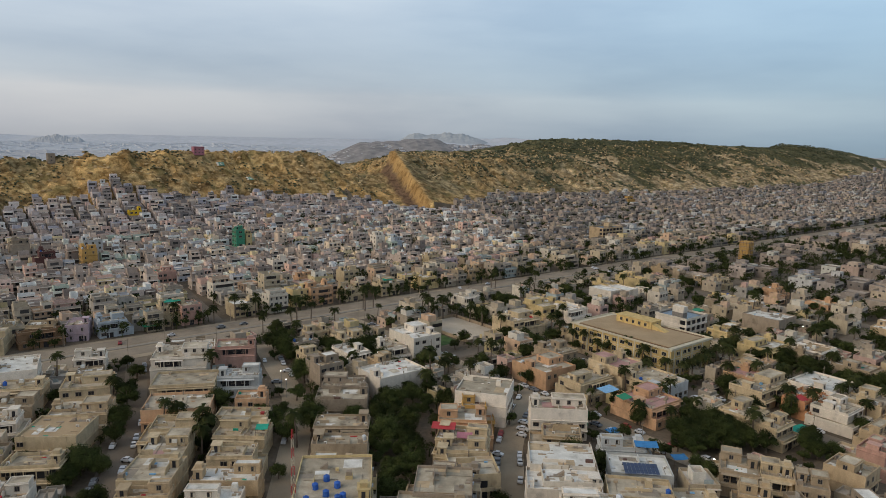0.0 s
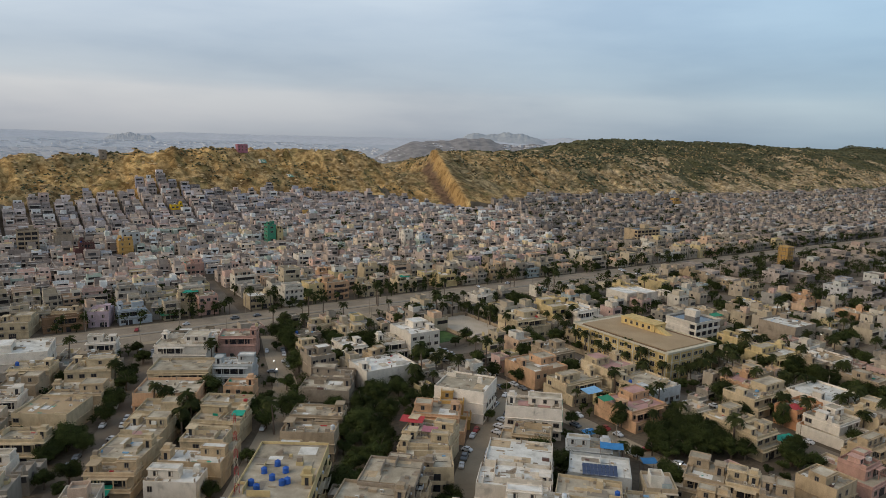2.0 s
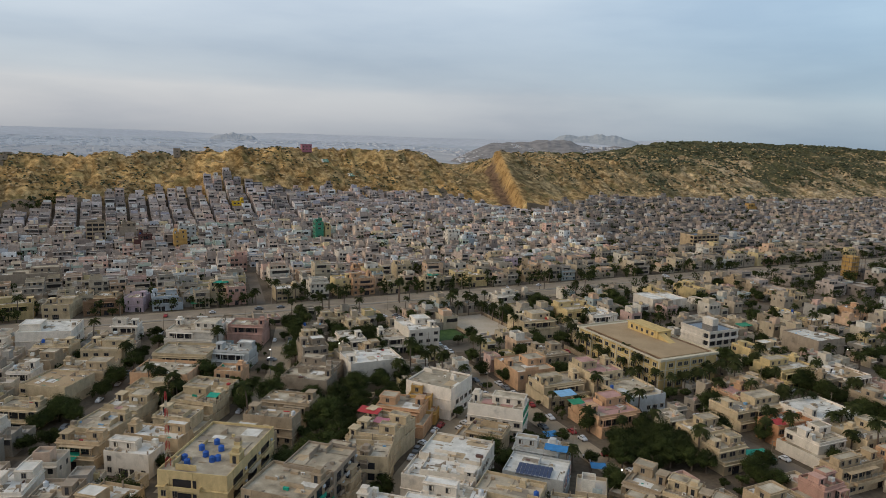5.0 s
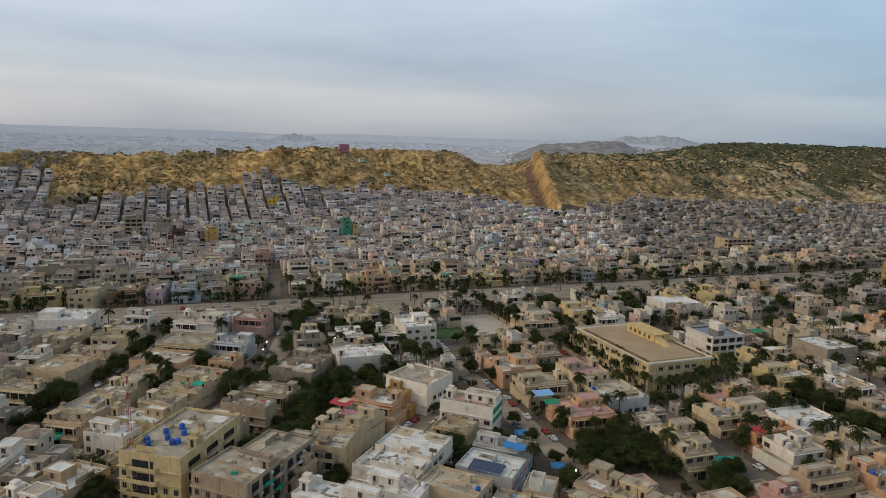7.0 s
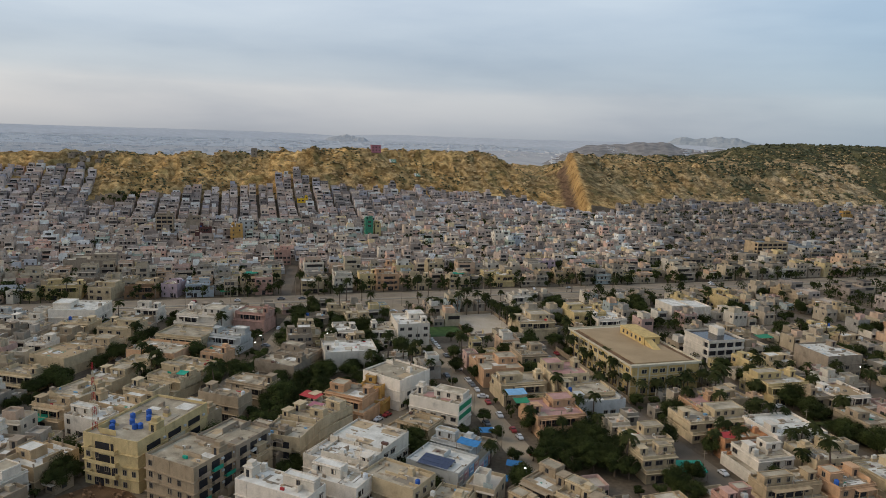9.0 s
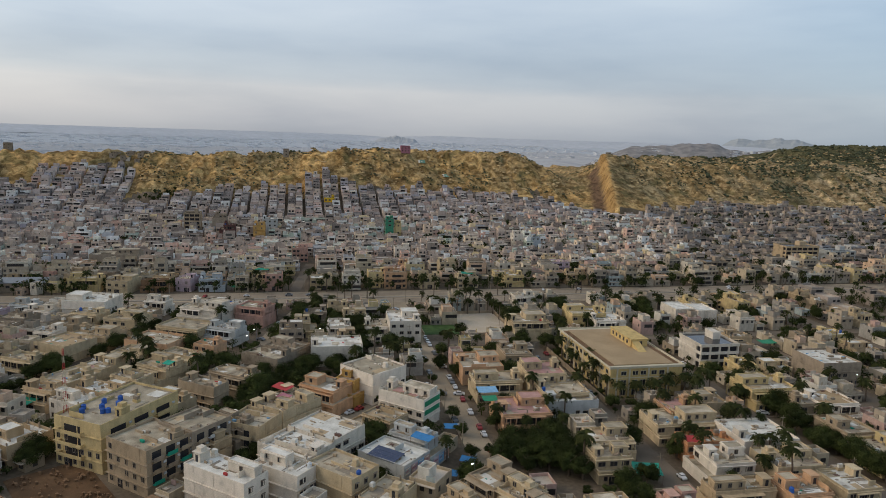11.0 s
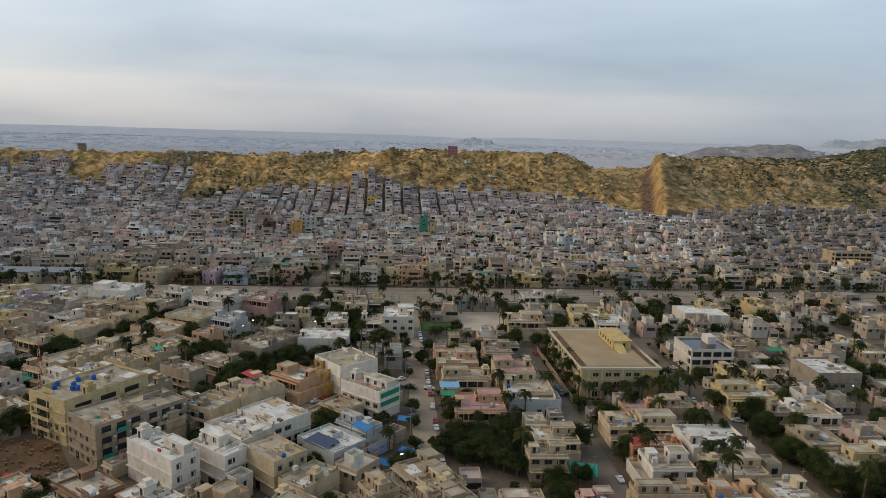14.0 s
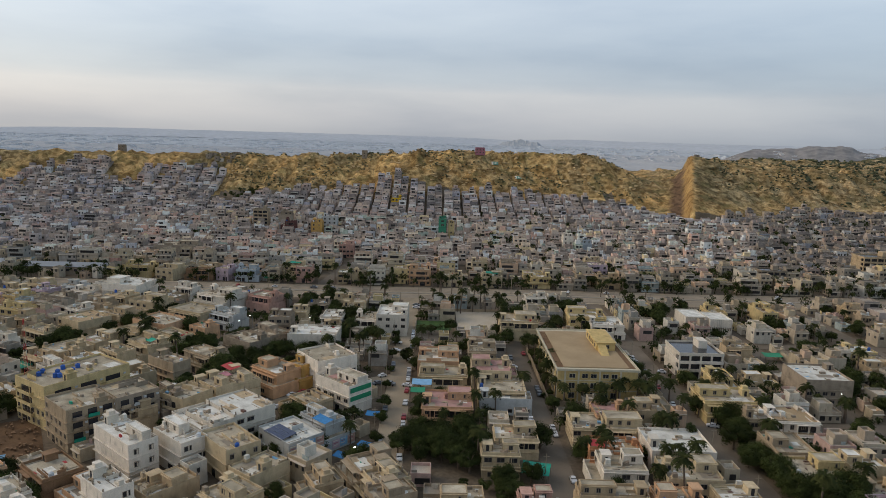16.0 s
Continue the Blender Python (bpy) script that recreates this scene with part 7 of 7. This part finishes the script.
for k in range(14):
    utility_pole(*xy(-40 + k * 38, 302.2))
    utility_pole(*xy(-20 + k * 38, 335.6))
for k in range(7):
    utility_pole(*xy(178.6, 120 + k * 27))
    utility_pole(*xy(229.0, 90 + k * 27))
    utility_pole(*xy(284.0, 80 + k * 30))


# the lattice mast on the yellow block
def mast(x, y, z, h=19.0):
    th = thing("radio_mast", pose(x, y, z), "red and white lattice radio mast on a yellow apartment roof", "radio mast")
    n = 9
    for k in range(n):
        bm = bmesh.new()
        r0, r1 = 0.75 - 0.06 * k, 0.75 - 0.06 * (k + 1)
        z0, z1 = k * h / n, (k + 1) * h / n
        c = [(math.cos(a), math.sin(a)) for a in (0.3, 0.3 + math.tau / 3, 0.3 + 2 * math.tau / 3)]
        for i in range(3):
            (a, b), (p, q) = c[i], c[(i + 1) % 3]
            limb(bm, (a * r0, b * r0, z0), (a * r1, b * r1, z1), 0.06, 0.06, 5)
            limb(bm, (a * r0, b * r0, z0), (p * r1, q * r1, z1), 0.035, 0.035, 4)
            limb(bm, (a * r1, b * r1, z1), (p * r1, q * r1, z1), 0.035, 0.035, 4)
        part("section", bm, M["red"] if k % 2 == 0 else M["trim"], th)


mast(-31, 140, 13.9)
for dx, dy in ((2, 3), (4, 1), (6, 6), (9, 4), (10, 5), (3, 9), (8, 10), (5, 13)):
    water_tank(-32 + dx + 1, 141 + dy, 13.95, "tank", 0.75)


# awnings, sheets and canopies that colour the roofs
def awning(x, y, z, w, d, rot, colour, label, rise=0.5, legs=2.2):
    th = thing("awning", pose(x, y, z, 0, 0, rot), label, "awning")
    bm = bmesh.new()
    n = 5
    rows = []
    for i in range(n + 1):
        sag = -0.12 * math.sin(math.pi * i / n)
        rows.append([bm.verts.new((-w / 2 + w * i / n, -d / 2, legs + sag)), bm.verts.new((-w / 2 + w * i / n, d / 2, legs + rise + sag))])
    for a, b in zip(rows, rows[1:]):
        bm.faces.new((a[0], b[0], b[1], a[1]))
    ext = bmesh.ops.extrude_face_region(bm, geom=bm.faces[:])
    bmesh.ops.translate(bm, verts=[v for v in ext["geom"] if isinstance(v, bmesh.types.BMVert)], vec=(0, 0, -0.05))
    bmesh.ops.recalc_face_normals(bm, faces=bm.faces)
    part("canopy", bm, M[colour], th)
    for sx in (-1, 1):
        for sy in (-1, 1):
            bm = bmesh.new()
            cyl(bm, sx * (w / 2 - 0.1), sy * (d / 2 - 0.1), -0.15, legs + (rise if sy > 0 else 0) - 0.05, 0.05, 0.05, 6)
            part("post", bm, M["iron"], th)


def solar_array(x, y, z, rot, nx, ny):
    th = thing("solar_array", pose(x, y, z, 0, 0, rot), "rows of dark blue solar panels on a roof", "solar panels")
    bm = bmesh.new()
    box(bm, -nx * 0.52, -0.95, 0.3, nx * 0.52, -0.85, 0.5)
    box(bm, -nx * 0.52, ny * 1.8 - 1.1, 0.3, nx * 0.52, ny * 1.8 - 1.0, 0.8)
    part("rail", bm, M["cargrey"], th)
    for i in range(nx):
        for j in range(ny):
            bm = bmesh.new()
            box(bm, -0.48, -0.85, 0, 0.48, 0.85, 0.05)
            part("panel", bm, M["solar"], th, at=pose((i - nx / 2 + 0.5) * 1.02, j * 1.78, 0.62 + j * 0.2, 7))

# ---- coloured canopies and roof gear ----
awning(2, 195, 8.3, 7, 4, -6, "red", "faded red canopy on a cream roof")
awning(8, 188.5, 8.3, 4.5, 3, -6, "magenta", "crimson canopy on a roof terrace")
awning(-52, 195, 6.8, 3.6, 3, 5, "teal", "teal canvas awning on a roof terrace")
awning(60, 187, 7.3, 6.5, 3.2, -5, "sheetblue", "bright blue tarpaulin stretched over a roof")
solar_array(55, 173, 7.4, -5, 9, 3)
awning(60, 234, 6.3, 7, 4.5, 37, "skyblue", "pale blue canopy over a roof terrace")
awning(64, 227, 6.3, 5, 3.5, 37, "sheetgreen", "green shade net on a roof")
awning(57, 212, 0.05, 4.5, 3.2, 30, "sheetblue", "blue tarpaulin over a street stall", 0.4, 2.6)
awning(71, 184, 0.05, 4.2, 3, 10, "sheetblue", "blue tarpaulin over a street stall", 0.4, 2.6)
awning(72, 193, 0.05, 4.5, 3, 10, "sheetblue", "blue tarpaulin with a pale edge over a stall", 0.4, 3.0)
awning(119, 214, 0.0, 8, 6.5, 24, "teal", "bright green canopy over a parking court", 0.6, 3.0)
awning(-74, 154, 0.0, 8, 5, 10, "teal", "green shade sheet beside the houses", 0.4, 3.6)
awning(144, 377, 0.0, 8, 5, 37, "sheetgreen", "green canopy over a car port", 0.4, 3.0)
awning(129, 233, 4.2, 4.5, 4.5, 34, "red", "red sheet roof on a villa terrace", 1.2, 2.0)
for u, v, z in ((107, 349, 9.3), (234, 345, 6.6)):
    awning(*xy(u, v), z, 8, 4, GRID, "teal", "green canvas awning on a roof by the main road")
for u, v, c in ((93, 339, "sheetgreen"), (300, 360, "teal"), (420, 372, "teal"), (150, 372, "teal"), (45, 352, "sheetgreen"), (520, 345, "sheetblue")):
    awning(*xy(u, v), float(ground_z(u, v)) + 0.02, 6, 4, GRID, c, "faded canopy at the edge of the street", 0.4, 3.2)


# red earth lot with rubble
bm = bmesh.new()
lot_rng = random.Random(4)
n = 24
grid = [[bm.verts.new((-17 + 34 * i / n, -10 + 20 * j / n, 0.12 + (0.9 * max(0, noise.noise((i * 0.23, j * 0.23, 1.7))) + 0.25 * abs(noise.noise((i * 0.8, j * 0.8, 4)))) * math.sin(math.pi * i / n) * math.sin(math.pi * j / n))) for i in range(n + 1)] for j in range(n + 1)]
for j in range(n):
    for i in range(n):
        bm.faces.new((grid[j][i], grid[j][i + 1], grid[j + 1][i + 1], grid[j + 1][i]))
lot = new("ground", finish(bm, "ground", M["soil"]))
lot.matrix_basis = pose(-14, 126, 0, 0, 0, -20)
tagged(lot, "bare reddish-brown earth of an empty building plot", "ground", kind="structure")
bm = bmesh.new()
for _ in range(160):
    px, py, s = lot_rng.uniform(-16, 16), lot_rng.uniform(-9, 9), lot_rng.uniform(0.1, 0.5)
    box(bm, px - s, py - s * 0.7, 0.1, px + s, py + s * 0.7, 0.35 + s)
rub = new("rubble", finish(bm, "rubble", M["brown"]))
rub.matrix_basis = pose(-14, 126, 0.1, 0, 0, -20)
tagged(rub, "scattered bricks and rubble on the empty plot", "rubble", kind="stuff")

# slatted pergola in the park strip
th = thing("pergola", pose(-11, 226, 0, 0, 0, 4), "long low timber-slatted shelter in the park strip", "shelter")
for k in range(5):
    bm = bmesh.new()
    box(bm, -4, -2 + k * 0.9, 2.4 + k * 0.12, 4, -1.5 + k * 0.9, 2.5 + k * 0.12)
    part("slat", bm, M["beige"], th)
for sx in (-3.8, 3.8):
    for sy in (-1.8, 2.0):
        bm = bmesh.new()
        cyl(bm, sx, sy, -0.2, 2.6, 0.08, 0.08, 6)
        part("post", bm, M["bark"], th)

# walls of the court and the lawn
for u0, v0, u1, v1 in ((208, 237, 234, 237.3), (208, 278.4, 234, 278.7), (233.4, 237, 233.7, 278.7), (207.6, 237, 207.9, 278.7), (187.8, 240, 188.1, 258)):
    bm = bmesh.new()
    box(bm, u0, v0, -0.2, u1, v1, 1.5)
    ob = new("wall_court", finish(bm, "wall_court", M["stone"]))
    ob.matrix_basis = pose(0, 0, 0, 0, 0, GRID)
    tagged(ob, "low weathered wall round the sand court", "wall", kind="structure")
# school compound wall
for u0, v0, u1, v1 in ((239.2, 146, 239.5, 210), (239.5, 146, 276, 146.3), (276, 146, 276.3, 210)):
    bm = bmesh.new()
    box(bm, u0, v0, -0.2, u1, v1, 2.2)
    ob = new("wall_school", finish(bm, "wall_school", M["stone"]))
    ob.matrix_basis = pose(0, 0, 0, 0, 0, GRID)
    tagged(ob, "stone-coloured compound wall of the school", "wall", kind="structure")


def painted_flag(u, v, w, h, tilt):
    """A flag painted on a whitewashed patch of the slope."""
    x, y = xy(u, v)
    z = float(ground_z(u, v))
    th = thing("painted_flag", pose(x, y, z + 1.0, 0, 0, GRID) @ pose(0, 0, 0, tilt, 0, 0), "green and white flag painted on the rocky slope", "painted flag")
    bm = bmesh.new()
    box(bm, -w / 2, -h / 2, -0.6, -w / 4, h / 2, 0.05)
    part("white_band", bm, M["white"], th)
    bm = bmesh.new()
    box(bm, -w / 4, -h / 2, -0.6, w / 2, h / 2, 0.05)
    part("green_field", bm, M["flaggreen"], th)
    bm = bmesh.new()
    n, r = 14, h * 0.26
    a0 = [bm.verts.new((w / 8 + r * math.cos(0.7 + 4.9 * i / n), r * math.sin(0.7 + 4.9 * i / n), 0.1)) for i in range(n + 1)]
    a1 = [bm.verts.new((w / 8 + r * 0.25 + r * 0.8 * math.cos(0.7 + 4.9 * i / n), r * 0.18 + r * 0.8 * math.sin(0.7 + 4.9 * i / n), 0.1)) for i in range(n + 1)]
    for i in range(n):
        bm.faces.new((a0[i], a0[i + 1], a1[i + 1], a1[i]))
    part("crescent", bm, M["white"], th)


painted_flag(287, 668, 7, 4.5, 36)
painted_flag(262, 681, 7.5, 5, 38)


# green glazing and pink roof patches of the white corner house
def dims(ob):
    """Half width, half depth and height of a house's lowest wall."""
    wall = next(c for c in ob.children if c.name.startswith("wall"))
    xs = [v.co.x for v in wall.data.vertices]
    ys = [v.co.y for v in wall.data.vertices]
    return max(xs), max(ys), max(v.co.z for v in wall.data.vertices)


hw, hd, hh = dims(g0_house)
for z0, z1 in ((hh - 5.6, hh - 3.9), (hh - 2.6, hh - 0.9)):
    bm = bmesh.new()
    box(bm, hw - 0.02, -hd * 0.9, z0, hw + 0.12, hd * 0.9, z1)
    part("glazed_band", bm, M["sheetgreen"], g0_house, "green-tinted glazed band")
for px in (-0.35, 0.35):
    bm = bmesh.new()
    box(bm, px * hw - 2, -hd * 0.5, hh - 0.95, px * hw + 2, hd * 0.3, hh - 0.55)
    part("roof_patch", bm, M["roof_pink"], g0_house, "pink-painted roof patch")
# painted shop fronts on the blue houses
prng = random.Random(12)
for ob in (i0_house, i1_house):
    hw, hd, hh = dims(ob)
    n = 4
    for k in range(n):
        bm = bmesh.new()
        y0 = -hd + 2 * hd * k / n
        box(bm, hw - 0.02, y0 + 0.2, hh - 3.6, hw + 0.1, y0 + 2 * hd / n - 0.2, hh - 0.9)
        part("painted_panel", bm, M[("blue", "lilac", "skyblue", "pink")[k % 4]], ob)
        for j in range(3):
            bm = bmesh.new()
            box(bm, hw + 0.1, y0 + 0.5, hh - 1.4 - j * 0.7, hw + 0.14, y0 + 2 * hd / n - 0.6 - prng.uniform(0, 0.8), hh - 1.15 - j * 0.7)
            part("sign_bar", bm, M["magenta" if j % 2 else "white"], ob)
# balconies with drying cloth on the tall blocks' street sides
for ob, cols in ((e0_house, ("yellow", "trim", "yellow")), (e1_house, ("grey", "teal", "stone")), (e2_house, ("stone", "paleblue", "grey"))):
    hw, hd, hh = dims(ob)
    for f in range(1, 4):
        for k in range(3):
            y0 = -hd * 0.8 + k * hd * 0.58
            z0 = f * 3.3
            bm = bmesh.new()
            box(bm, hw, y0, z0 - 0.12, hw + 1.1, y0 + hd * 0.42, z0)
            box(bm, hw + 1.0, y0, z0, hw + 1.1, y0 + hd * 0.42, z0 + 0.95)
            part("balcony", bm, M[cols[(f + k) % 3]], ob)
            # dark sheet in place of the shaded balcony doorway
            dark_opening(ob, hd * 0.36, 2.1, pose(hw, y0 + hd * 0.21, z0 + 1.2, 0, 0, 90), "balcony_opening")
            if prng.random() < 0.7:
                bm = bmesh.new()
                box(bm, hw - 0.02, y0 + hd * 0.47, z0 + 1.5, hw + 0.36, y0 + hd * 0.47 + 0.8, z0 + 2.05)
                part("air_conditioner", bm, M["tankwhite"], ob, "pale air-conditioner box on the wall")

# sheets and scrap at the edge of the bare lot
for x, y, w, d, turn, c, lab in ((0.5, 118, 4.0, 2.6, 20, "red", "faded red tarpaulin over scrap on the lot"), (-3, 121, 2.6, 2.2, 60, "skyblue", "pale blue sheet over scrap on the lot"), (3, 115, 3.0, 2.0, 10, "teal", "green sheet over scrap on the lot"), (-7, 119, 3.4, 2.0, 35, "red", "torn red sheet over scrap on the lot")):
    awning(x, y, float(ground_z(*uv(x, y))), w, d, turn, c, lab, 0.3, 1.0)
